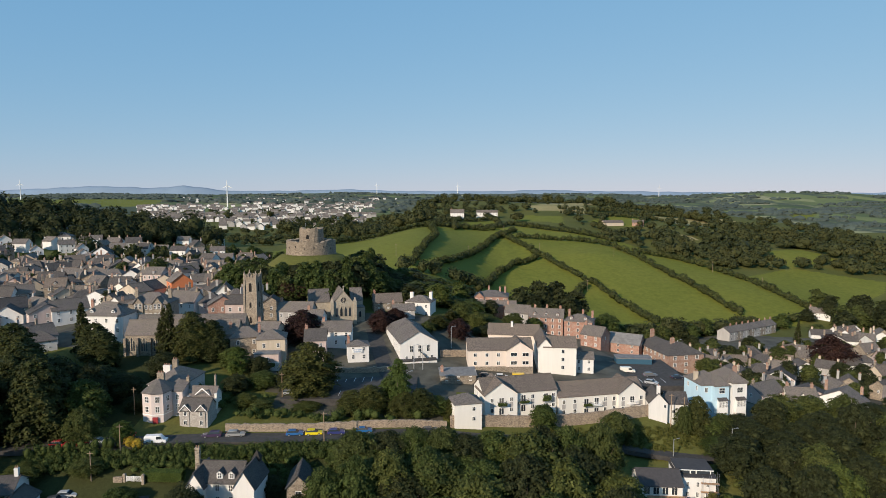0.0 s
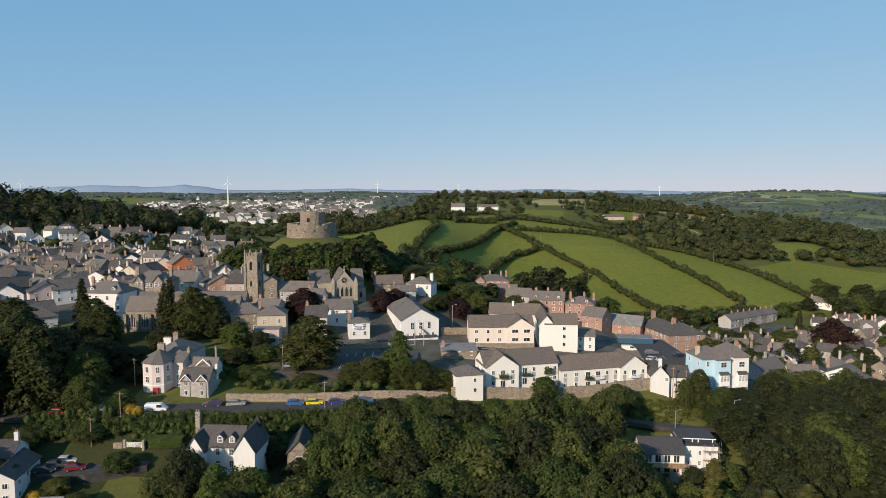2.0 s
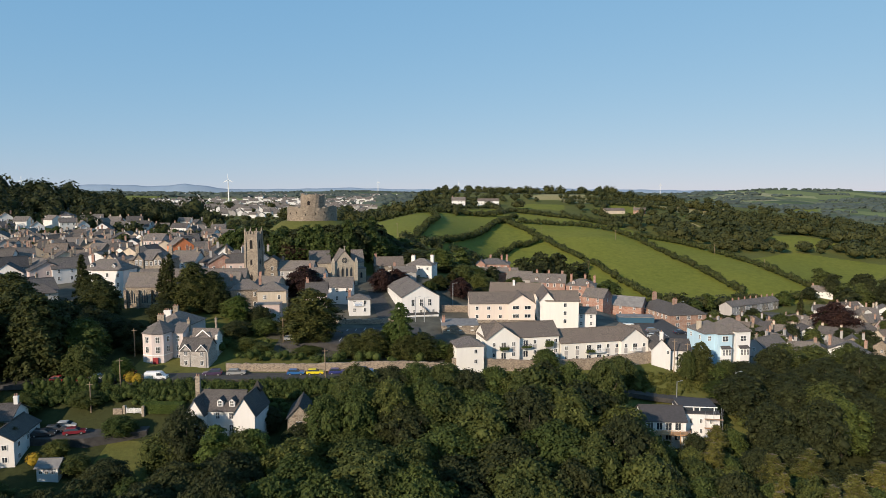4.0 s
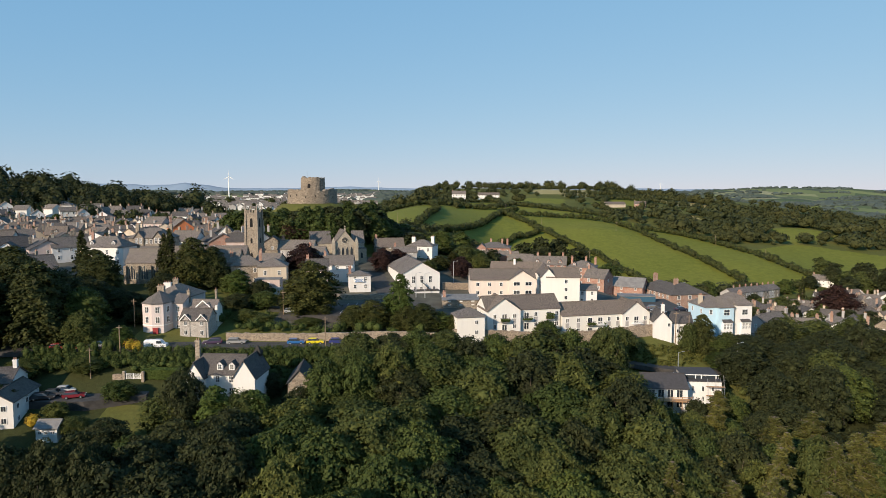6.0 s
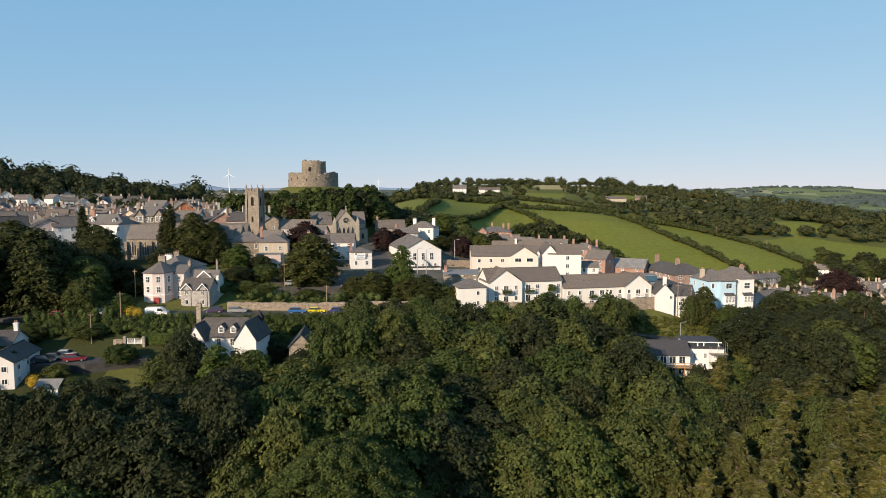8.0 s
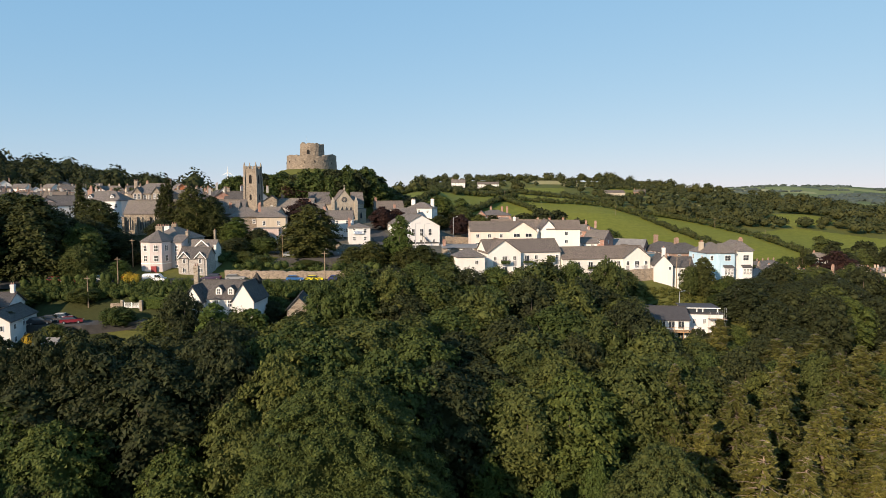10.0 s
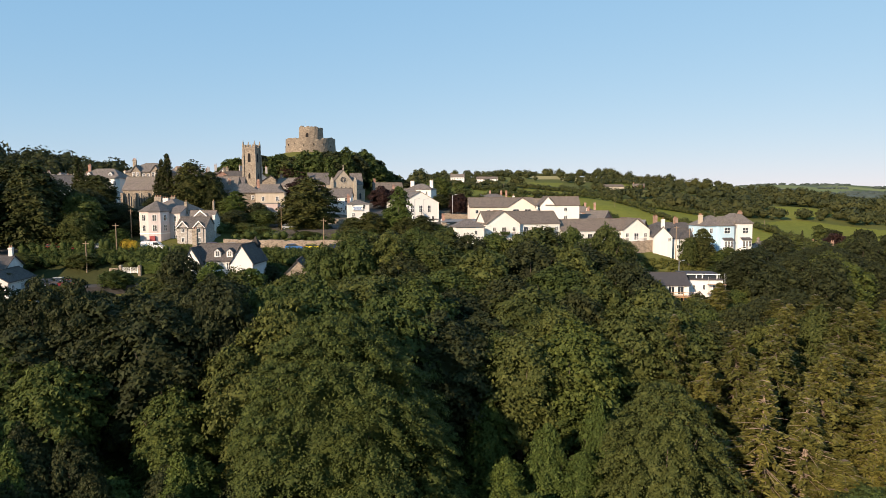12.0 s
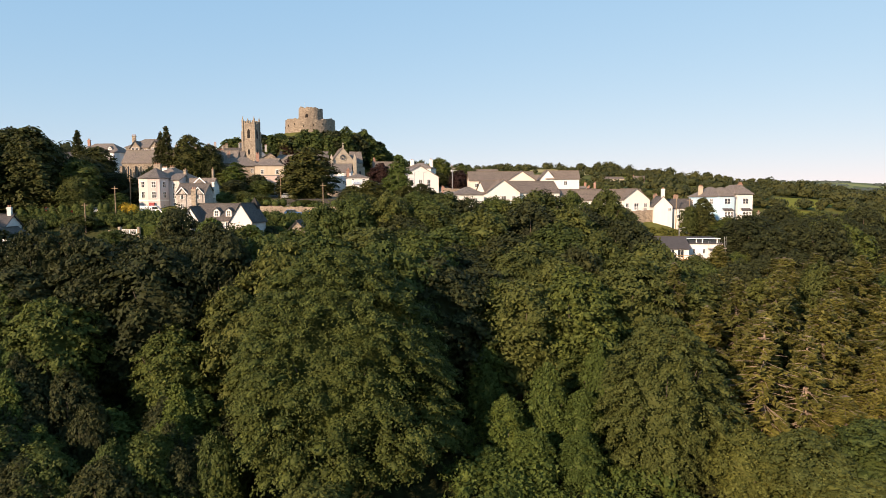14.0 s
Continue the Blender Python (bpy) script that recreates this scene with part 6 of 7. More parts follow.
rb = plain_house("red_brick_villa", 24, 308, -8, 16, 12, 6.4, 2.4, BRICK, SLATE, "large red brick villa with white gable trim and chimneys", kind="hip", cols=5, chimneys=((-0.1, 0.2), (0.25, 0.0), (0.4, 0.2)), z=8.2)
block(rb, -7.8, -3.4, -7.2, -2, 6.4, 2.0, BRICK, SLATE, "gable_y", deep=4, wall_name="gable_wing", roof_name="gable_roof")
facade(rb, -7.6, -7.2, -3.6, -7.2, 2, [1.0, 3.9], 1.0, 1.6)
block(rb, -9, 12, -12, -7.4, 3.4, 1.8, BRICK, SLATE, "gable_x", deep=5, wall_name="front_range", roof_name="front_range_roof")
plain_house("red_brick_terrace", 46.8, 282, -14, 15, 9, 8.4, 3.2, BRICK, SLATE, "tall red brick terrace with many chimneys and dormers", cols=5, floors=3, chimneys=((-0.35, 0.1), (0.0, 0.1), (0.4, 0.1)), dormers=3, z=0.8)
plain_house("red_brick_terrace", 60.4, 276, -20, 12, 10, 8.2, 2.6, BRICK, SLATE, "red brick house with chimneys at the end of the terrace", cols=3, chimneys=((-0.4, 0.2), (0.1, 0.2), (0.45, 0.1)), dormers=2, floors=3, z=0.4, kind="hip")
plain_house("red_brick_house", 112, 246, 40, 9, 8, 5.0, 2.6, BRICK2, SLATE, "brick house beside the blue villa", cols=2)

rt_rng = np.random.default_rng(42)
WALLS = [WHITE, GREY, BUFF, STONE, BRICK, GREY, STONE, STONE, PINK, CREAM]
WORDS = {WHITE: "white rendered", GREY: "grey rendered", BUFF: "buff rendered", STONE: "grey stone", BRICK: "red brick", PINK: "pink rendered", CREAM: "cream rendered", BRICK2: "brown brick", ORANGE: "orange rendered"}
TAKEN = [(-116, 217, 11), (-105, 228, 10), (-57, 206, 7), (-96, 213, 16), (-80, 213, 14), (-70, 231, 8), (-66, 208, 7), (-62, 219, 6), (-56, 240, 8), (-62, 298, 40), (-42, 258, 20)]


def fill_town(poly, count, spacing, turn, group, white=0.0, eaves=(5.2, 7.6), size=(7, 12)):
    xs, ys = [p[0] for p in poly], [p[1] for p in poly]
    made = 0
    for k in range(count * 14):
        x, y = rt_rng.uniform(min(xs), max(xs)), rt_rng.uniform(min(ys), max(ys))
        if made >= count or not inside(np.array([x]), np.array([y]), poly)[0]:
            continue
        w, d = rt_rng.uniform(*size), rt_rng.uniform(6.5, 8.5)
        if any(math.hypot(x - a, (y - b)) < c + spacing for a, b, c in TAKEN):
            continue
        TAKEN.append((x, y, w * 0.42))
        wall = WHITE if rt_rng.random() < white else WALLS[rt_rng.integers(len(WALLS))]
        roof = (SLATE, SLATE, SLATE2, SLATE2, TILE)[rt_rng.integers(5)]
        side = rt_rng.random() < 0.4
        rot = turn + rt_rng.choice([0, 0, 35, -30]) + rt_rng.normal(0, 6)
        made += 1
        plain_house("town_house", x, y, rot, w, d, rt_rng.uniform(*eaves), rt_rng.uniform(2.7, 3.8), wall, roof,
                    WORDS[wall] + (" house gable-end on under " if side else " town house under ") + {SLATE: "a grey slate roof", SLATE2: "a dark slate roof", TILE: "a brown tiled roof"}[roof], group=group,
                    kind="gable_y" if side else ("hip" if rt_rng.random() < 0.25 else "gable_x"), cols=int(w // 3.2), side_cols=0 if y > 262 else 1,
                    chimneys=((-0.42, 0.0),) if rt_rng.random() < 0.6 else ((-0.4, 0.1), (0.4, 0.0)), cmat=(BRICK2, STONE, GREY, BUFF)[rt_rng.integers(4)], dormers=int(rt_rng.random() < 0.12))


plain_house("orange_house", -117, 279, 35, 9, 10, 8.5, 3.4, ORANGE, SLATE, "bright orange rendered gable house in the town centre", kind="gable_y", cols=0, floors=3)
TAKEN.append((-117, 279, 5))
plain_house("pink_town_house", -135, 296, -6, 9, 8, 9.5, 2.8, PINK, SLATE, "tall pink town house with white window surrounds", cols=4, floors=3)
TAKEN.append((-135, 296, 5))
plain_house("white_mansion", -290, 478, 14, 18, 12, 6.6, 3.0, WHITE, SLATE, "large white house with hipped roof among trees", kind="hip", cols=5)
fill_town([(-330, 300), (-230, 235), (-150, 222), (-128, 230), (-100, 256), (-86, 274), (-95, 290), (-108, 345), (-120, 380), (-220, 400), (-330, 400)], 205, 0.7, 8, "hill town houses", 0.17, (3.6, 5.9), (8, 13))
fill_town([(-104, 240), (-62, 240), (-66, 258), (-84, 276), (-104, 258)], 10, 1.2, 10, "hill town houses", 0.2)
fill_town([(-168, 196), (-127, 193), (-127, 211), (-168, 222)], 8, 0.4, 5, "hill town houses", 0.4, (3.0, 4.4), (7, 11))
fill_town([(-420, 380), (-220, 400), (-110, 390), (-95, 420), (-180, 480), (-300, 470), (-400, 440)], 36, 6, 10, "hill town houses", 0.4)
fill_town([(104, 212), (135, 205), (200, 235), (262, 268), (262, 320), (200, 335), (150, 330), (104, 300)], 58, 2.4, -12, "valley town houses", 0.3, (3.6, 5.2), (8, 14))
fill_town([(226, 362), (256, 372), (282, 396), (268, 408), (236, 398)], 12, 2.5, -15, "hillside houses", 0.95, (2.6, 3.4), (9, 12))
for k in range(8):
    plain_house("terraced_house", 173 + k * 5.7, 380 + k * 4.3, 37, 8.2, 8, 5.6, 2.6, STONE if k % 2 else GREY, SLATE, "stone terraced house with end chimney in a long row", group="stone terrace", cols=2, side_cols=0, chimneys=((0.46, 0.0),))
plain_house("white_field_house", 270, 448, -30, 13, 9, 4.2, 3.4, WHITE, SLATE, "white house standing alone below the pasture", cols=3)
farm = plain_house("white_farmhouse", 18, 800, 0, 17, 10, 6, 4, WHITE, SLATE, "white farmhouse on the hilltop among trees", cols=5, z=gz(18, 800) + 2.8)
plain_house("white_bungalow", 58.5, 845, 0, 28, 10, 4.6, 3.0, WHITE, TILE, "long low white building on the hilltop", cols=8, chimneys=(), z=gz(58.5, 845) + 2.6)
plain_house("red_roofed_house", 214, 800, 10, 26, 10, 3.5, 3, BUFF, TILE, "low buff farm buildings among trees", cols=4, chimneys=())
plain_house("red_roofed_house", 245, 795, -20, 14, 9, 4.5, 3, BRICK, TILE, "brick farmhouse among trees", cols=3)

# shared far houses of the estate on the plain
far_wall = Soup().add([(-5, -4, -3), (5, -4, -3), (5, 4, -3), (-5, 4, -3), (-5, -4, 5), (5, -4, 5), (5, 4, 5), (-5, 4, 5), (-5, 0, 8), (5, 0, 8)],
                      [(0, 1, 5, 4), (1, 2, 6, 9, 5), (2, 3, 7, 6), (3, 0, 4, 8, 7)])
far_roof = Soup().slab([(-5.3, -4.4, 4.8), (5.3, -4.4, 4.8), (5.3, 0, 8.15), (-5.3, 0, 8.15)], 0.2).slab([(5.3, 4.4, 4.8), (-5.3, 4.4, 4.8), (-5.3, 0, 8.15), (5.3, 0, 8.15)], 0.2)
estate = thing("estate_house", pose(-430, 1245, gz(-430, 1245), 0, 0, 10), "white semi-detached estate house seen far off", "house", "estate houses")
far_wall.object("wall", WHITE, estate)
far_roof.object("roof", SLATE, estate, uvs=True)
estate2 = thing("estate_house", pose(-440, 1260, gz(-440, 1260), 0, 0, 10), "grey rendered estate house seen far off", "house", "estate houses")
far_wall.object("wall", GREY, estate2)
far_roof.object("roof", SLATE, estate2, uvs=True)
homes = []
for row in range(15):
    y0 = 830 + row * 44 + (row > 8) * (row - 8) * 26
    x = (-0.475 if row > 2 else -0.36) * y0
    while x < (-0.27 + 0.012 * row) * y0:
        x += rt_rng.choice([10.5, 10.5, 10.5, 11.5, 26])
        if rt_rng.random() < 0.9:
            homes.append((x, y0 + (x + 0.35 * y0) * 0.2 + rt_rng.normal(0, 2.0), 12 + rt_rng.choice([0, 0, 0, 90]) + rt_rng.normal(0, 4)))
for k in range(150):
    y = rt_rng.uniform(900, 1500) if k < 70 else rt_rng.uniform(1500, 2600)
    homes.append((rt_rng.uniform(*((-0.26, -0.10) if k < 70 else (-0.42, -0.06))) * y, y, 12 + rt_rng.choice([0, 0, 90]) + rt_rng.normal(0, 8)))
homes.sort(key=lambda h: h[1])
far_homes = Soup()
for k, (x, y, turn_) in enumerate(homes):
    if k < 250:
        copy_thing(estate if rt_rng.random() < 0.5 else estate2, pose(x, y, gz(x, y), 0, 0, turn_))
    else:
        m = pose(x, y, gz(x, y), 0, 0, turn_)
        far_homes.add([m @ Vector(v) for v in far_wall.v], far_wall.f, 0).add([m @ Vector(v) for v in far_roof.v], far_roof.f, 1)
tagged(far_homes.object("far_houses", [WHITE, SLATE], uvs=True), "white and grey houses of a suburb far off on the plain", "houses", kind="stuff")
for k in range(26):
    x, y = rt_rng.uniform(-420, -190), rt_rng.uniform(440, 600)
    copy_thing(estate if k % 3 else estate2, pose(x, y, gz(x, y) + 1, 0, 0, rt_rng.uniform(-30, 30)))
# the stub of a ruined tower on a grassy bank in the town
ruin = thing("ruined_tower", pose(-117, 325, gz(-117, 325), 0, 0, 20), "stub of a ruined stone tower with a broken slanting top", "ruin")
rn = Soup()
rn.add([(-2.6, -1.5, -2), (2.8, -1.5, -2), (2.8, 1.5, -2), (-2.6, 1.5, -2), (-2.4, -1.4, 7.5), (-0.6, -1.4, 8.6), (1.0, -1.4, 4.6), (2.6, -1.4, 3.0), (2.6, 1.4, 2.6), (1.0, 1.4, 4.2), (-0.6, 1.4, 8.2), (-2.4, 1.4, 7.0)],
       [(0, 1, 7, 6, 5, 4), (1, 2, 8, 7), (2, 3, 11, 10, 9, 8), (3, 0, 4, 11), (4, 5, 10, 11), (5, 6, 9, 10), (6, 7, 8, 9)])
rn.object("wall", CASTLE, ruin)
# ---- far woods and hedges ----
rw = np.random.default_rng(11)
hedge = []
for line in (
    ((-22, 435), (-7, 585), (-9, 630), (-15, 690)), ((-5, 410), (-2, 457), (58, 668), (80, 700)), ((30, 460), (45, 520), (60, 552), (88, 580)),
    ((60, 680), (84, 602), (126, 508), (143, 433), (160, 400)), ((78, 660), (130, 655), (172, 640), (204, 508), (214, 449)), ((190, 625), (225, 610), (262, 530), (272, 460)),
    ((115, 510), (96, 470), (70, 446)), ((86, 745), (190, 680)), ((-15, 690), (13, 700), (60, 715)), ((-130, 570), (-15, 685)), ((100, 390), (160, 400), (246, 438))):
    hedge += along(line, 2.2, rw, 2.6, 4.8, 0.8)
scatter_stuff("field_hedge", "thick dark green hedgerows between pasture fields", "hedge", hedge, LEAF, 3, 52, 0.75)
hedge += along(((-12, 690), (84, 746), (146, 714), (186, 676)), 2.4, rw, 2.8, 5, 0.8) + along(((13, 680), (15, 770), (66, 808), (66, 728)), 2.6, rw, 2.8, 5, 1) + along(((-15, 700), (10, 770), (40, 830)), 3, rw, 3, 6, 2)
hedge += along(((200, 806), (222, 870), (290, 888), (243, 785)), 2.8, rw, 3, 6, 1) + along(((164, 912), (212, 903), (284, 909), (400, 921)), 3, rw, 3, 6, 1) + along(((161, 871), (201, 872), (313, 846), (366, 843)), 3, rw, 3, 6, 1)
scatter_stuff("field_hedge", "thick dark green hedgerows between pasture fields", "hedge", hedge, FARLEAF, 3, 44, 0.8)
woods = []
OPEN = FIELDS + DRY_FIELDS
for poly, sp, rad, ht in (
    ([(-12, 690), (80, 760), (190, 690), (200, 640), (270, 560), (420, 590), (560, 640), (640, 900), (420, 1010), (230, 1080), (-60, 1180), (-200, 1000), (-150, 760)], 27, 5.2, 8),
    ([(190, 690), (225, 615), (270, 560), (420, 590), (560, 640), (640, 800), (430, 790), (310, 750), (250, 740)], 13, 5.8, 9),
) + (
    ([(-330, 405), (-110, 405), (-100, 440), (-150, 500), (-200, 480), (-330, 440)], 17, 3.6, 7),
    ([(-560, 640), (-260, 640), (-150, 560), (-60, 660), (-110, 760), (-300, 830), (-560, 760)], 19, 4.0, 5.5),
    ([(280, 440), (420, 470), (440, 540), (330, 470)], 11, 5, 10),
    ([(330, 330), (520, 330), (560, 520), (360, 470)], 12, 6, 13),
    ([(-140, 620), (-20, 700), (0, 900), (-190, 960), (-215, 830)], 17, 5, 10),) + (
    ([(-620, 900), (-180, 760), (-60, 1000), (-330, 1400), (-700, 1400)], 46, 4.5, 7),):
    spots = filling(poly, sp, rw, rad, ht, OPEN)
    woods += [(x, y, r * w, h * w) for (x, y, r, h), w in zip(spots, rw.lognormal(-0.08, 0.22, len(spots)))]
woods += along(((-45, 1150), (60, 1145), (143, 1095), (230, 1045), (310, 975), (373, 895), (400, 815), (447, 700)), 10, rw, 6.0, 12, 9) + along(((-45, 1150), (60, 1145), (143, 1095), (230, 1045), (310, 975), (373, 895), (400, 815), (447, 700)), 3.2, rw, 4.2, 5.5, 3)
woods += along(((-100, 400), (-60, 402), (-10, 408), (30, 440)), 6, rw, 4.5, 9, 3) + along(((110, 372), (140, 384), (168, 396), (215, 425)), 5, rw, 4, 8, 3)
scatter_stuff("distant_wood", "dark green deciduous woodland covering the hills", "woodland", woods, FARLEAF, 4, 90, 0.92, 1)
hill_wood = filling([(-520, 440), (-330, 450), (-230, 490), (-190, 560), (-260, 640), (-560, 640)], 9.0, rw, 5.0, 12.5)
hill_wood = [(x, y, r * w, h * w) for (x, y, r, h), w in zip(hill_wood, rw.lognormal(-0.05, 0.25, len(hill_wood)))]
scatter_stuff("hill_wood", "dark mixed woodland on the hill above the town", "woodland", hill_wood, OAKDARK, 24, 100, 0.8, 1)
# tree belts and copses on the far plain
rb_ = np.random.default_rng(77)
belt = Soup()
bv, bf = ico(1)
HILLFIELD = FIELDS[FIELDS.index(next(p for p in FIELDS if p[0][0] == -745))]
for k in range(620):
    y = 1350 + 3300 * rb_.random() ** 1.3
    x = rb_.uniform(-0.8, 0.78) * y
    n = rb_.integers(3, 10)
    if y < 1750 and -0.52 * y < x < -0.18 * y:
        continue
    for j in range(n):
        px, py = x + (j - n / 2) * rb_.uniform(10, 26), y + rb_.normal(0, 12)
        r = rb_.uniform(6, 16)
        if not any(inside(np.array([px]), np.array([py]), p)[0] for p in (HILLFIELD,)):
            belt.add(bv * np.array([r * 1.3, r, rb_.uniform(5, 9)]) * (1 + rb_.normal(0, 0.12, (len(bv), 1))) + np.array([px, py, gz(px, py) + 2]), bf)
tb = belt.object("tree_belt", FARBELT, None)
tagged(tb, "tree belts and copses on the far plain, tinted blue-green for haze", "woodland", kind="stuff")


def ridge(name, y, deep, crest, label):
    """A range of hills along the horizon: a long swell whose crest follows (x, z) points."""
    xs = np.linspace(-6000, 6000, 400)
    top = np.interp(xs, [c[0] for c in crest], [c[1] for c in crest])
    top = top + 2.5 * np.sin(xs / 61) * np.sin(xs / 143 + 1) + 1.5 * np.sin(xs / 29)
    rows = [np.stack([xs, np.full(400, y + u * deep), 20 + (top - 20) * h], 1) for u, h in ((-1, 0), (-0.5, 0.55), (-0.2, 0.88), (0, 1), (0.3, 0.85), (1, 0))]
    i = np.arange(400 * 6).reshape(6, 400)
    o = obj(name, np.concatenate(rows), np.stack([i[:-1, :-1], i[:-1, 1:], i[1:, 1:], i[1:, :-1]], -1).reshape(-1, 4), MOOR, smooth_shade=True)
    tagged(o, label, "hills", kind="structure")


ridge("backdrop_moor", 4760, 160, ((-6000, 104), (-3280, 104), (-3020, 118), (-2650, 134), (-2400, 131), (-2190, 124), (-2060, 127), (-1935, 141), (-1840, 128), (-1600, 101), (-1220, 99), (-760, 112), (-420, 101), (250, 97), (760, 107), (1100, 99), (2100, 90), (6000, 80)), "moorland hills on the horizon, coloured blue-grey for haze")
# ---- near trees ----
VALLEY = [broadleaf("broadleaf_tree", 20 + k, 6.2, 17, 2.5, (LEAF, LEAF2, LEAF, LEAF2)[k], 12500, 0.25, (90, 110, 70, 100)[k], label="large dense green broadleaf tree in the valley wood", group="valley wood", widest=(0.5, 0.4, 0.58, 0.46)[k]) for k in range(4)]
DARKWOOD = [broadleaf("broadleaf_tree", 30 + k, 6.2, 17, 2.5, OAKDARK, 12500, 0.25, (80, 105)[k], label="dark olive broadleaf tree in and beside the valley wood, shade in its leaf colour", group="valley wood", widest=(0.5, 0.42)[k]) for k in range(2)]
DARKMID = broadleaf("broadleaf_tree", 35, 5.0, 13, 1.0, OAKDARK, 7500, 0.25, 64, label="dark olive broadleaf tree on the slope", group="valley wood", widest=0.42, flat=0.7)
TOWNTREE = [broadleaf("broadleaf_tree", 40 + k, 5.0, 13, 2.0, (LEAF, LEAF2, LEAF)[k], 6500, 0.26, (56, 70, 48)[k], label="rounded green broadleaf tree among the houses", group="town trees", widest=(0.4, 0.3, 0.45)[k], flat=0.6) for k in range(3)]
SPRUCE = [conifer("spruce_tree", 60 + k, 4.2, 21, PINE, (46, 44, 34)[k], (84, 76, 60)[k], "tall olive-green spruce with drooping boughs", dead=(0.0, 0.12, 0.8)[k], size=0.34, droop=(0.5, 0.42, 0.3)[k], bark=(BARK, BARK, PALE_BARK)[k]) for k in range(3)]
for o, l in zip(SPRUCE, ("tall olive-green spruce with drooping boughs", "ragged olive spruce with a few bare boughs", "half-dead spruce with pale bare lower boughs")):
    o["label"] = l
YEW = broadleaf("dark_conifer_tree", 71, 5.4, 18, 0.6, DARKFIR, 9000, 0.3, 80, label="tall dense dark evergreen tree", category="tree", widest=0.25, flat=0.5)
FIRS = conifer("fir_tree", 75, 3.4, 17, DARKFIR, 34, 60, "narrow dark fir tree", size=0.4)
BEECH = broadleaf("copper_beech_tree", 81, 5.6, 12, 1.5, COPPER, 7500, 0.3, 60, label="dark copper beech tree with purple-brown leaves", category="tree", widest=0.4)
BIRCH = broadleaf("light_green_tree", 83, 3.0, 12, 1.2, BRIGHT, 5500, 0.22, 46, thick=0.18, label="slender light green tree in a garden", category="tree", widest=0.3)
IVY = broadleaf("ivy_clad_tree", 87, 3.6, 12, 0.4, BRIGHT, 9000, 0.2, 70, thick=0.2, label="bright green young tree overgrown with climbers", category="tree", widest=0.2, flat=0.6)
USED = set()


def plant(kind, x, y, rad, top=None, height=None, label=""):
    """A tree of crown radius rad whose crown ends at height top (or of the given height) on the ground at x, y."""
    i = kind.name
    size = BASE[i]
    z = gz(x, y)
    h = height if top is None else top - z
    m = Matrix.LocRotScale((x, y, z - 0.2), Euler((0, 0, random.uniform(0, 6.28))), (rad / size[0], rad / size[0], h / size[1]))
    if i in USED:
        o = copy_thing(kind, m)
        o.matrix_basis = m
    else:
        USED.add(i)
        kind.matrix_basis = m
        o = kind
    if label:
        o["label"] = label
    return o


FARTREE = [broadleaf("broadleaf_tree", 140 + k, 5.0, 13, 1.5, (LEAF, OAKDARK, LEAF2)[k], 1500, 0.6, 26, label="rounded green broadleaf tree behind the houses", group="town trees") for k in range(3)]
BASE = {}
for group_, size in ((VALLEY, (6.2, 17.0)), (DARKWOOD, (6.2, 17.0)), ([DARKMID], (5.0, 13.0)), (TOWNTREE, (5.0, 13.0)), (FARTREE, (5.0, 13.0)), (SPRUCE, (4.2, 21.0)), ([YEW], (5.4, 18.0)), ([FIRS], (3.4, 17.0)), ([BEECH], (5.6, 12.0)), ([BIRCH], (3.0, 12.0)), ([IVY], (3.6, 12.0))):
    for o in group_:
        BASE[o.name] = size

rv = np.random.default_rng(9)
CANOPY = ((-56, 88, 1), (-35, 97, 2.0), (-13, 99, 3.0), (20, 104, -2.5), (39, 99, -4), (38, 133, 4), (24, 142, 8), (5, 140, 6), (-15, 145, 5), (-28, 125, 0), (60, 135, -7.5), (48, 136, -7.5), (54, 128, -6.5), (83, 149, 3), (88, 172, 1.5), (96, 182, 4), (120, 185, 3), (134, 172, 1), (71, 117, -6), (80, 125, -7), (100, 130, -9), (35, 88, -8), (68, 97, -15), (150, 190, -1), (95, 100, -18), (-60, 78, -10), (10, 90, -8))


def canopy(x, y):
    w = [1 / ((x - a) ** 2 + (y - b) ** 2 + 9) ** 1.5 for a, b, c in CANOPY]
    return sum(k * c[2] for k, c in zip(w, CANOPY)) / sum(w)


def wood(poly, spacing, rad, kinds, clear=()):
    xs, ys = [p[0] for p in poly], [p[1] for p in poly]
    spots = []
    for k in range(4000):
        x, y = rv.uniform(min(xs), max(xs)), rv.uniform(min(ys), max(ys))
        if not inside(np.array([x]), np.array([y]), poly)[0] or any(math.hypot(x - a, y - b) < r for a, b, r in clear):
            continue
        if any((x - a) ** 2 + (y - b) ** 2 < spacing ** 2 for a, b in spots):
            continue
        spots.append((x, y))
        r = rv.uniform(*rad)
        # left of x -30 most trees take leaves with shade put into their colour
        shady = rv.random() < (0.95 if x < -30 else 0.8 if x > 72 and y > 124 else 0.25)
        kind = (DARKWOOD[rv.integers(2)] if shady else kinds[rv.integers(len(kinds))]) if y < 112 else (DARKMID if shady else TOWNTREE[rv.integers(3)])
        plant(kind, x, y, r, canopy(x, y) + rv.uniform(-2.2, 1.0) * (1.8 if x > 70 else 1.0))


CLEAR = ((-46, 132, 11), (-32, 140, 8), (52, 144, 13), (64, 149, 11), (58, 140, 9), (-14, 78, 15), (12, 84, 9), (34, 91, 9))
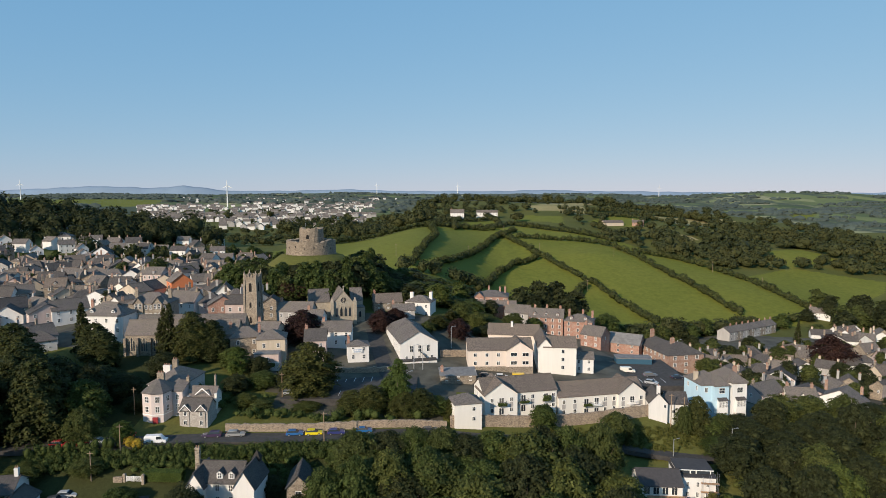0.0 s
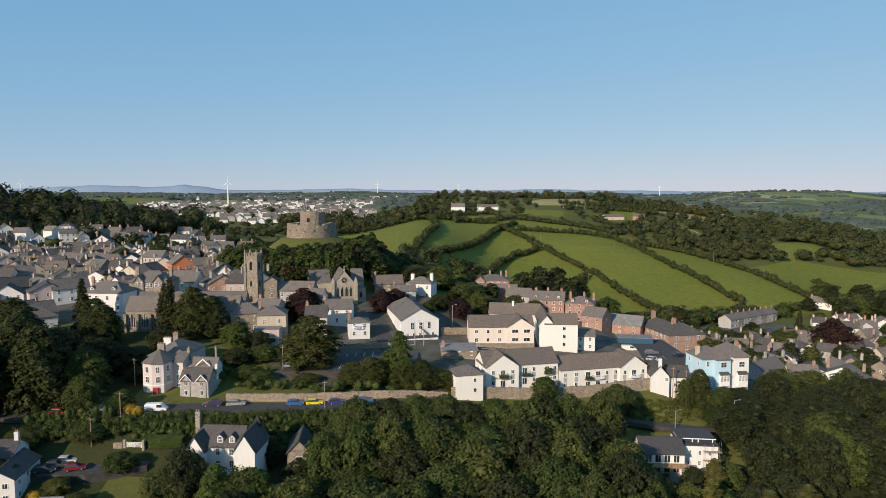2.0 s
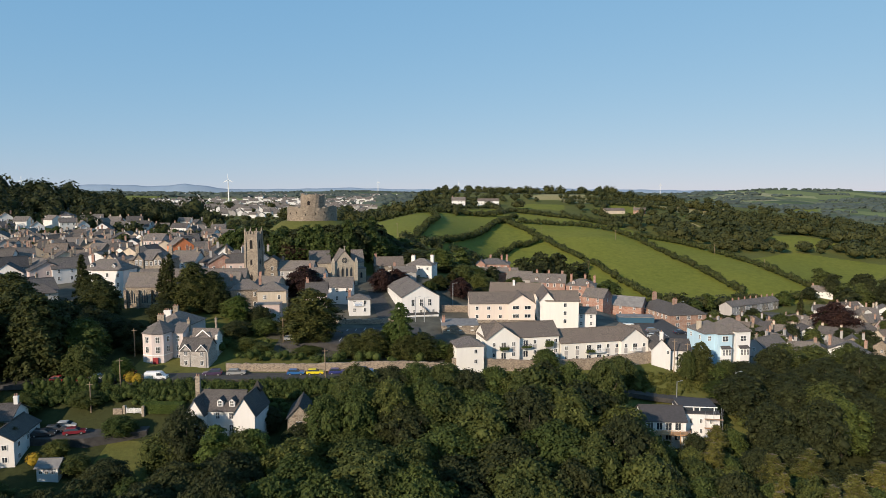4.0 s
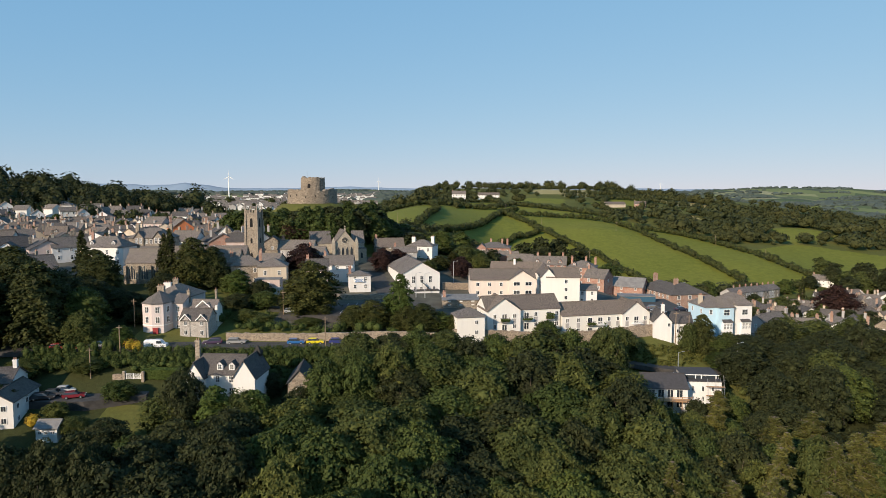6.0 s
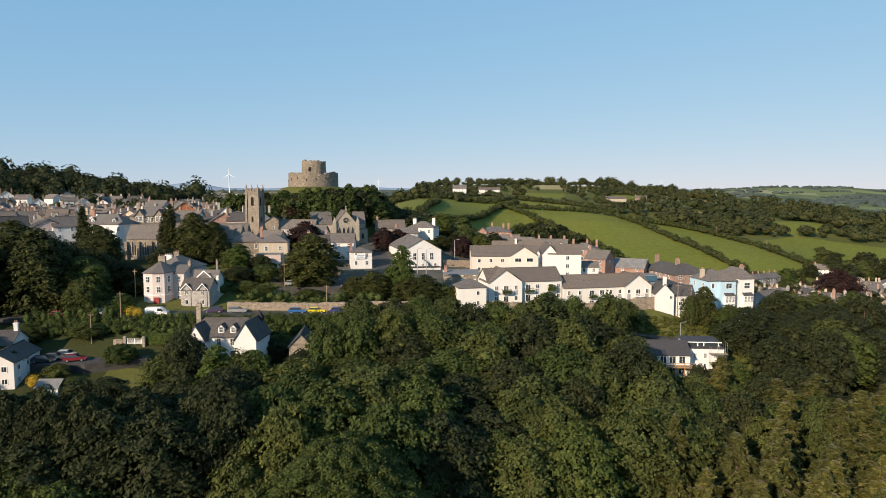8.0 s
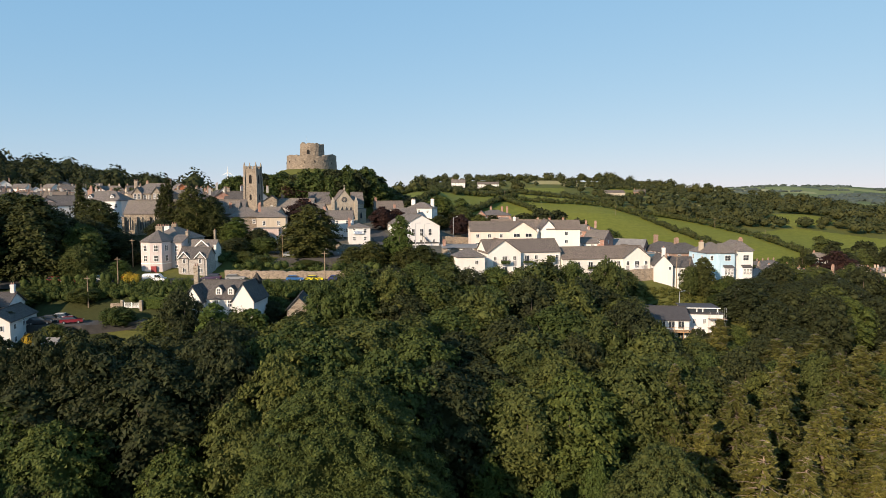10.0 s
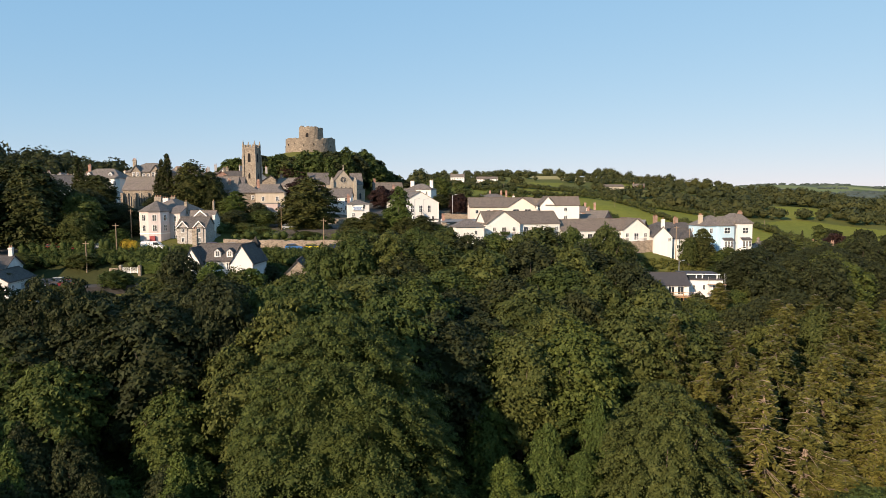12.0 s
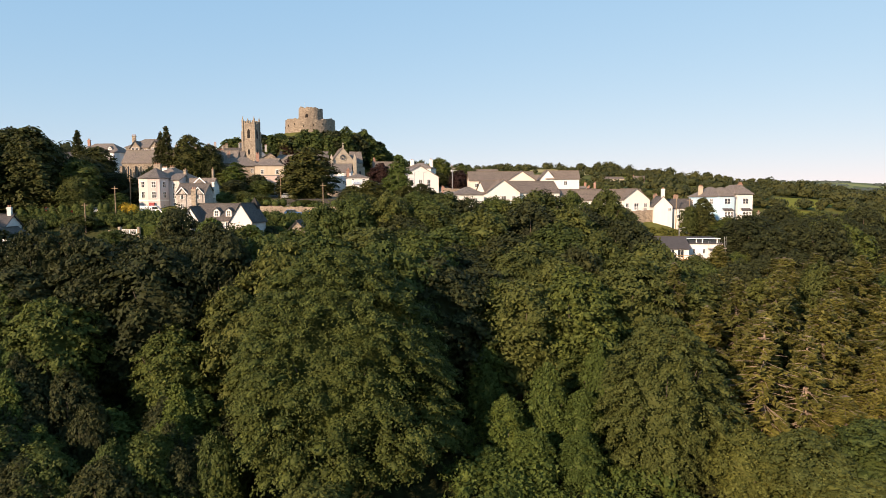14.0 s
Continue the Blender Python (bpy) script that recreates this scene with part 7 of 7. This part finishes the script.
# the great tree in front
GREAT = broadleaf("broadleaf_tree", 99, 15.6, 28.5, 0.3, LEAF3, 135000, 0.175, 820, 0.6, "huge rounded sycamore with dense foliage in the valley", "tree", "valley wood", 0.14, 1.2, 0.34)
GREAT.matrix_basis = pose(-14.3, 79, gz(-14.3, 79) + 1.0)
OLIVE = broadleaf("broadleaf_tree", 97, 8.0, 22, 0.5, LEAF, 46000, 0.175, 330, 0.5, "large olive-green oak with rounded crown in the valley", "tree", "valley wood", 0.35, 0.95, 0.42)
OLIVE.matrix_basis = pose(28, 78, gz(28, 78) + 0.2)
wood([(-64, 84), (-38, 90), (-20, 92), (0, 92), (26, 96), (40, 104), (45, 135), (22, 152), (-18, 150), (-26, 128), (-42, 118), (-60, 100)], 8.2, (6.4, 8.8), VALLEY, CLEAR)
wood([(70, 118), (90, 110), (130, 120), (175, 170), (150, 200), (104, 190), (78, 176), (74, 160), (76, 140)], 7.8, (4.8, 6.8), VALLEY, CLEAR)
wood([(38, 104), (72, 112), (74, 132), (44, 134)], 6.5, (4.5, 6), VALLEY, CLEAR)
for x, y, r, top in ((-52, 80, 6.5, -6), (-60, 82, 6, -5), (-38, 84, 6, -11), (-30, 88, 6, -6), (8, 100, 7, -7), (20, 96, 7, -12), (14, 110, 7, -3)):
    plant(VALLEY[rv.integers(4)], x, y, r, top)
for x, y, r, top, k in ((43, 83, 4.6, -8.5, 2), (48.5, 84, 4.2, -12, 2), (53, 87, 4.2, -10, 1), (38, 100, 4.0, -4, 0), (46, 98, 4.4, -5, 0), (53, 97, 4.2, -6, 1), (59, 94, 4.4, -8, 0), (64, 100, 4.6, -8, 0), (58, 106, 4.4, -4, 0), (70, 98, 4.6, -10, 1), (66, 90, 4.4, -13, 0), (60, 84, 4.0, -15, 0), (52, 80, 4.0, -17, 0), (76, 104, 4.6, -10, 0),) + ( (72, 88, 4.4, -15, 1), (80, 96, 4.4, -13, 0), (57, 128, 4.0, -4.5, 0), (62, 139, 3.2, -5, 0), (70, 112, 4.2, -5, 0), (78, 116, 4.4, -5, 1), (86, 110, 4.4, -8, 0), (64, 118, 4.0, -6, 0), (88, 122, 4.4, -5, 0), (50, 112, 4.0, -5, 1), (84, 104, 4.4, -9, 0), (96, 116, 4.6, -7, 0), (76, 128, 4.4, -5, 0), (104, 128, 4.6, -6, 1), (68, 127, 4.2, -4, 0), (92, 104, 4.6, -10, 0), (46, 90, 4.4, -9, 0), (56, 90, 4.4, -9, 1), (40, 92, 4.0, -8, 0)):
    plant(SPRUCE[k], x + rv.uniform(-1, 1), y + rv.uniform(-1.5, 1.5), r * rv.uniform(1.2, 1.8), top + rv.uniform(-2.5, 1.2))
for x, y, r, top in ((42, 70, 6, -21), (36, 72, 4.5, -21), (52, 71, 7, -20), (66, 77, 7.5, -17), (80, 84, 7.5, -15), (44, 64, 6, -24), (90, 92, 7, -13), (60, 66, 6, -23), (-64, 72, 6, -13), (-66, 91, 6, 3), (-74, 93, 6, 3), (-82, 98, 6.5, 2.5), (-58, 96, 6, 2.5), (-60, 91, 5, 3.4), (-54, 91, 5, 2.4), (-90, 104, 6, 3), (-70, 104, 5, -3), (-64, 115, 5, -2), (-92, 126, 4, 1)):
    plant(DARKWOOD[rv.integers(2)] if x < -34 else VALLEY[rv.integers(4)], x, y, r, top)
plant(VALLEY[0], -13, 57, 5.5, -21.5)
# young growth overrun with climbers in the hollow, and thick scrub on the near slope
for x, y, r, top in ((14, 84, 3.2, -16.3), (8, 81, 3.6, -20), (18.5, 82, 3.4, -19.5), (11, 77, 3.4, -23), (17, 76, 3.2, -23), (5, 76, 3, -25), (22, 88, 3, -14), (6, 90, 3.4, -15)):
    plant(IVY, x, y, r, top)
for k in range(58):
    x, y = rv.uniform(-60, -25), rv.uniform(58, 76)
    top = -22.5 + (-25 - x) * 0.22 + (y - 66) * 0.3 + rv.uniform(-2.5, 2.0)
    plant((IVY, DARKMID, TOWNTREE[1], DARKMID)[k % 4], x, y, rv.uniform(2.2, 4.2), top)
for k in range(10):
    x = -20 + k * 6.4 + rv.uniform(-1.2, 1.2)
    plant((TOWNTREE[k % 3], DARKMID, TOWNTREE[1])[k % 3], x, 147.5 + 0.06 * x + rv.uniform(-1.5, 1), rv.uniform(4.6, 6.2), 7.6 + rv.uniform(-1.2, 1.2))
for x, y, r, top in ((-25.5, 131, 4.8, 5.8), (-19, 132.5, 5.4, 7.6), (-12, 135, 5.6, 8.0), (-4, 138, 5.4, 7.4)):
    plant(TOWNTREE[int(-x) % 3], x, y, r, top)
# tall trees added out of view, only to shade the near slope and gardens
for x, y, r, top in ((-84, 40, 7, 8), (-94, 48, 7, 11), (-104, 38, 8, 14), (-96, 26, 8, 14), (-112, 56, 8, 14), (-122, 44, 8, 18), (-110, 20, 8, 18), (-128, 66, 8, 16), (-106, 112, 7, 11), (-115, 124, 7, 14), (-112, 102, 7, 12)):
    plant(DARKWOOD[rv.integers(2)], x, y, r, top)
# trees among the houses
for kind, x, y, r, top in (
    (YEW, -38.5, 180, 8.4, 21.5), (DARKMID, -45, 183, 4.5, 13), (YEW, -50.5, 226, 6.0, 22), (BEECH, -64, 262, 7.5, 29.5), (BEECH, -50, 222, 6.6, 22.5), (YEW, -80, 199, 6.4, 27), (YEW, -74, 200, 5, 24), (FIRS, -87.5, 199.5, 3.6, 29.6), (FIRS, -90, 201, 3.4, 28),
    (YEW, -25, 171, 4.6, 10.0), (YEW, -20, 170.5, 5, 11.5), (YEW, -6, 170.5, 4.6, 10.5), (YEW, -10.5, 170, 4.6, 10), (YEW, 2.5, 171.5, 3.2, 7.5), (BIRCH, -15.5, 177, 3.2, 12.0), (BIRCH, -12.4, 172.3, 3.8, 18.5), (TOWNTREE[1], -2, 172, 4.0, 8),) + (
    (BEECH, -24, 240, 4.6, 19.5), (BEECH, -19, 249, 4.4, 18.5), (BEECH, 6, 238, 4.8, 16.5), (FIRS, 3, 256, 4.5, 17), (YEW, 7, 262, 5, 15), (TOWNTREE[0], 16, 268, 7, 13), (TOWNTREE[1], 12, 285, 8, 16),
    (DARKMID, -31, 131, 4, -0.5), (DARKMID, -39.5, 138, 3.0, 0.5), (TOWNTREE[0], -55, 172, 3.6, 8.5), (TOWNTREE[2], -50, 170.5, 3.2, 7.5), (DARKMID, -60, 179, 4, 12), (TOWNTREE[1], -53, 183, 4.2, 12), (DARKMID, -57, 192, 3.6, 14), (BIRCH, -63, 190, 3.6, 17.5), (BIRCH, -60, 183, 3.6, 9), (TOWNTREE[1], -66, 196, 4.5, 16),) + ( (TOWNTREE[0], -57, 175, 3, 6), (TOWNTREE[2], -38, 172, 4, 6),
    (YEW, -100, 152, 8, 24.5), (YEW, -108, 158, 8, 25), (TOWNTREE[1], -92, 158, 6, 17), (YEW, -116, 170, 8, 24), (YEW, -104, 190, 6, 22.5), (YEW, -112, 200, 6, 23), (FIRS, -118, 204, 4, 29), (YEW, -124, 180, 8, 24), (TOWNTREE[0], -88, 150, 4.5, 12), (YEW, -132, 190, 8, 25), (DARKMID, -112, 146, 8, 24), (DARKMID, -103, 166, 7, 21), (DARKMID, -122, 156, 8, 26), (DARKMID, -96, 168, 6, 18),) + ( (DARKMID, -84, 186, 4.5, 17), (YEW, -98, 178, 6, 15),
    (TOWNTREE[1], 28, 172, 4, 5.5), (TOWNTREE[0], 48, 170, 5, 4), (YEW, 73, 177, 3.8, 6.5), (TOWNTREE[0], 68.6, 175.5, 2.8, 4.0), (TOWNTREE[0], 80, 177, 3.6, 1.0), (TOWNTREE[1], 77, 175, 3.4, 0),
    (TOWNTREE[2], 102, 240, 5, 1), (BEECH, 184, 294, 9.5, -2.5), (TOWNTREE[0], 160, 296, 6, -8), (FIRS, 188, 330, 3, -2), (TOWNTREE[1], 76, 292, 7, 9), 
    (TOWNTREE[1], 210, 270, 8, -5), (TOWNTREE[2], 225, 262, 8, -6),) + ( (TOWNTREE[0], 240, 275, 7, -6), (TOWNTREE[0], -150, 330, 7, 31), (TOWNTREE[1], -108, 318, 6, 30), (TOWNTREE[2], -110, 330, 6, 28),
    (TOWNTREE[0], -40, 122, 5.5, 1.5), (DARKMID, 46, 135, 4.6, -5.4), (DARKMID, 51.5, 133, 4, -7.0), (DARKMID, 57.5, 140.5, 3.0, -6.4), (TOWNTREE[1], 66.5, 142, 3.4, -6.0), (DARKMID, -53, 124.2, 4.7, 5.4), (BIRCH, -45, 120, 4.2, 3.0), (BIRCH, -38, 122, 4.2, 1.5), (DARKMID, -89, 173, 5, 14), (DARKMID, -83, 168, 3.6, 9.5), (TOWNTREE[2], -57, 124, 5, 0), (TOWNTREE[1], -70.5, 133, 3.6, 0), (TOWNTREE[0], -74, 122, 3, -4), (TOWNTREE[2], -80, 126, 2.6, -2.5), (TOWNTREE[2], -95, 139, 4.5, 3),) + ( (TOWNTREE[0], -82, 141, 4.2, 3.0), (TOWNTREE[0], -66, 108, 4.5, -6), (TOWNTREE[2], -76, 112, 4, -6.5), (TOWNTREE[1], -84, 112, 4, -6), (TOWNTREE[1], -58, 112, 5, -4), (BIRCH, -79, 152, 2.8, 8)):
    plant(kind, x, y, r, top)
MASS = []


def mass(k, x, y, rad, top):
    """Set aside a tree of the far kind for the one mass of trees behind the houses."""
    z = gz(x, y)
    MASS.append((k, np.array([rad / 5, rad / 5, (top - z) / 13]), rv.uniform(0, 6.28), np.array([x, y, z - 0.2])))


for kind, x, y, r, top in ((YEW, -2, 248, 4.4, 16.5), (DARKMID, 15, 247, 4, 12)):
    plant(kind, x, y, r, top)
# the rings of trees round the castle mound
for q, count, rad, crest in ((37, 36, (4.8, 6.4), 33.0), (31, 32, (4.2, 5.4), 34.4), (25, 26, (3.4, 4.4), 34.2)):
    for k in range(count):
        a = math.radians(135 + k * 280 / count + rv.uniform(-3, 3))
        x, y = MOTTE[0] + math.cos(a) * q * 1.03, MOTTE[1] + math.sin(a) * (q + rv.uniform(-1.5, 1.5))
        top = crest - (0.8 * max(0, x + 36) if q > 30 else 0)
        mass(int(rv.integers(3)), x, y, rv.uniform(*rad), top + 2.2 * max(0, math.cos(a)) - 2.0 * max(0, -math.cos(a) - 0.3) + rv.uniform(-2.2, 1.0))
# the grove between the mound and the red villa
for k in range(46):
    x, y = rv.uniform(-34, 14), rv.uniform(283, 345)
    mass(k % 3, x, y, rv.uniform(5, 8), min(gz(x, y) + rv.uniform(8, 12), 24.5 - max(0, x + 20) * 0.3))
for x, y, r, top in ((42, 335, 8, 15), (52, 340, 9, 17.5), (62, 345, 9, 16.5), (72, 340, 8, 12), (47, 326, 7, 12), (66, 330, 7, 11), (58, 328, 6, 9)):
    plant(FARTREE[1], x, y, r, top)
for x, y, r, h in ((132, 372, 5, 10), (142, 378, 6, 12), (152, 380, 5, 9), (164, 392, 6, 11), (186, 404, 5, 9), (120, 362, 5, 9), (230, 424, 6, 10), (256, 440, 6, 9), (240, 400, 5, 8), (262, 405, 6, 9), (22, 290, 4, 8), (8, 300, 5, 11)):
    plant(FARTREE[int(x) % 3], x, y, r, gz(x, y) + h)
for k in range(120):
    x, y = rv.uniform(110, 262), rv.uniform(215, 350)
    mass(1 if k % 2 else 0, x, y, rv.uniform(2.8, 4.8), gz(x, y) + rv.uniform(6.5, 10))
for k in range(24):
    x, y = rv.uniform(270, 322), rv.uniform(412, 465)
    mass(1 if k % 3 else 0, x, y, rv.uniform(5.5, 8), gz(x, y) + rv.uniform(13, 19))
for k in range(46):
    x, y = rv.uniform(-300, -105), rv.uniform(240, 420)
    mass(k % 3, x, y, rv.uniform(2.5, 4.5), gz(x, y) + rv.uniform(6, 9))
for x, y, r, h in ((8, 262, 5, 9), (14, 254, 4, 8), (30, 268, 5, 8), (40, 275, 4, 7), (-2, 282, 6, 11), (84, 272, 4, 6), (78, 300, 5, 8), (90, 300, 5, 7), (48, 305, 5, 8), (58, 308, 5, 8), (38, 320, 6, 10), (-6, 240, 3, 5)):
    plant(TOWNTREE[int(x) % 3], x, y, r, gz(x, y) + h)

for k in range(44):
    x, y = rv.uniform(-215, -92), rv.uniform(396, 480)
    mass(k % 3, x, y, rv.uniform(3, 5), gz(x, y) + rv.uniform(6, 10))
# the mass of trees, one mesh from three crowns
def mesh_arrays(o):
    v, n = np.empty(len(o.data.vertices) * 3), len(o.data.polygons)
    o.data.vertices.foreach_get("co", v)
    o.data.calc_loop_triangles()
    f = np.empty(len(o.data.loop_triangles) * 3, np.int32)
    o.data.loop_triangles.foreach_get("vertices", f)
    return v.reshape(-1, 3), f.reshape(-1, 3)


PIECES = [{c.name.split(".")[0]: mesh_arrays(c) for c in o.children} for o in FARTREE]
pieces = []
for k, s_, a, at in MASS:
    ca, sa = math.cos(a), math.sin(a)
    turn_ = np.array([[ca, sa, 0], [-sa, ca, 0], [0, 0, 1]])
    for part_, mat_ in (("crown", k), ("trunk", 3)):
        v, f = PIECES[k][part_]
        pieces.append(((v * s_) @ turn_ + at, f, mat_))
tagged(share("town_trees", mesh_of("town_trees", pieces, [LEAF, OAKDARK, LEAF2, BARK]), None), "green trees crowding round the mound and between the houses", "trees", kind="stuff")

# scrub, hedges and banks
rs = np.random.default_rng(31)
bank = filling([(-98, 139.5), (-55, 144), (-10, 150), (16, 154), (18, 158.5), (-10, 154.5), (-35, 151.5), (-55, 149.5), (-78, 146), (-98, 143.5)], 0.85, rs, 0.8, 2.1) + filling([(-56, 138), (-20, 142), (14, 148), (12, 153), (-36, 148), (-55, 145)], 1.5, rs, 1.0, 1.8)
bank += along(((-98, 144.2), (-88, 145.2), (-78, 147.2)), 0.6, rs, 0.9, 2.9, 0.4) + filling([(-98, 139.4), (-76, 140.6), (-60, 142.6), (-56, 145.5), (-98, 140.8)], 1.3, rs, 1.0, 1.7)
scatter_stuff("bank_hedge", "broad overgrown hedge bank below the road", "hedge", bank, LEAF2, 8, 60, 0.5, 1, 0.7, 0.7, 1.3)
scrub = filling([(-90, 46), (-28, 46), (-26, 72), (-36, 84), (-90, 88)], 2.3, rs, 1.5, 3.6) + filling([(-6, 50), (40, 50), (26, 92), (0, 90)], 2.5, rs, 1.5, 3.4) + filling([(30, 46), (100, 52), (96, 84), (34, 70)], 3.2, rs, 1.6, 3.4) + filling([(-34, 44), (-2, 44), (0, 66), (-32, 66)], 1.9, rs, 1.5, 2.8)
scatter_stuff("undergrowth", "tangled bright green scrub and brambles on the slope", "scrub", scrub, BRIGHT, 9, 150, 0.62, 1, 0.5, 0.5, 1.25)
bramble = filling([(-60, 108), (-30, 108), (-20, 150), (-58, 124)], 4.5, rs, 1.6, 2.6) + filling([(-90, 84), (-20, 90), (-20, 104), (-60, 106), (-92, 118)], 4.0, rs, 1.8, 3.2) + filling([(36, 66), (96, 80), (96, 112), (40, 104)], 4.0, rs, 1.8, 3.5) + filling([(38, 132), (78, 150), (80, 166), (66, 160), (40, 140)], 4.0, rs, 1.5, 2.5)
scatter_stuff("undergrowth", "dark green bushes beneath the trees", "scrub", bramble, LEAF, 19, 90, 0.6, 1, 0.65, 0.6, 1.2)
tufts = filling([(14, 158), (44, 165), (80, 171), (82, 178), (60, 176), (30, 172), (10, 164)], 0.9, rs, 0.55, 0.5)
scatter_stuff("grass_tufts", "long yellow-green grass on the bank below the apartments", "grass", tufts, TUFT, 14, 34, 0.7, 1, 0.5, 0.5, 1.3)
rough = filling([(14, 158), (44, 166), (78, 172), (80, 178), (60, 174), (30, 170), (10, 163)], 6.5, rs, 0.9, 1.1) + along(((-4, 168), (-30, 166), (-56, 165)), 1.4, rs, 1.6, 3.0, 1.0) + filling([(-72, 168), (-50, 168), (-48, 198), (-70, 196)], 5, rs, 1.6, 2.6)
scatter_stuff("garden_shrubs", "mixed green shrubs on garden banks and walls", "shrubs", rough, LEAF2, 10, 90, 0.45, 1, 0.65, 0.6, 1.2)
box_hedge = Soup()
box_hedge.box(-4.6, 4.6, -1.1, 1.1, 0, 2.2)
rg = np.random.default_rng(2)
pts = np.stack([rg.uniform(-4.7, 4.7, 2600), rg.uniform(-1.2, 1.2, 2600), rg.uniform(0, 2.3, 2600)], 1)
side = rg.integers(0, 3, 2600)
pts[side == 0, 2], pts[side == 1, 1] = 2.2, -1.15
pts[side == 2, 0] = np.where(pts[side == 2, 0] > 0, 4.65, -4.65)
v, f = sprays(rg, pts, np.tile([0, -0.5, 0.8], (2600, 1)), 0.16)
hb = thing("clipped_hedge", pose(-64.2, 140.4, gz(-64.2, 140.4), 0, 0, -3), "neatly clipped bright green box hedge", "hedge")
box_hedge.object("hedge_core", BRIGHT, hb)
share("hedge_leaves", mesh_of("hedge_leaves", [(v, f, 0)], [BRIGHT]), hb)
for x, y in ((-75.5, 148.2), (-73.6, 147.6), (-82.6, 122.6)):
    scatter_stuff("golden_shrub", "golden yellow flowering garden shrub", "shrub", [(x, y, 1.4, 3.0)], GOLD, 12, 320, 0.4, 2)
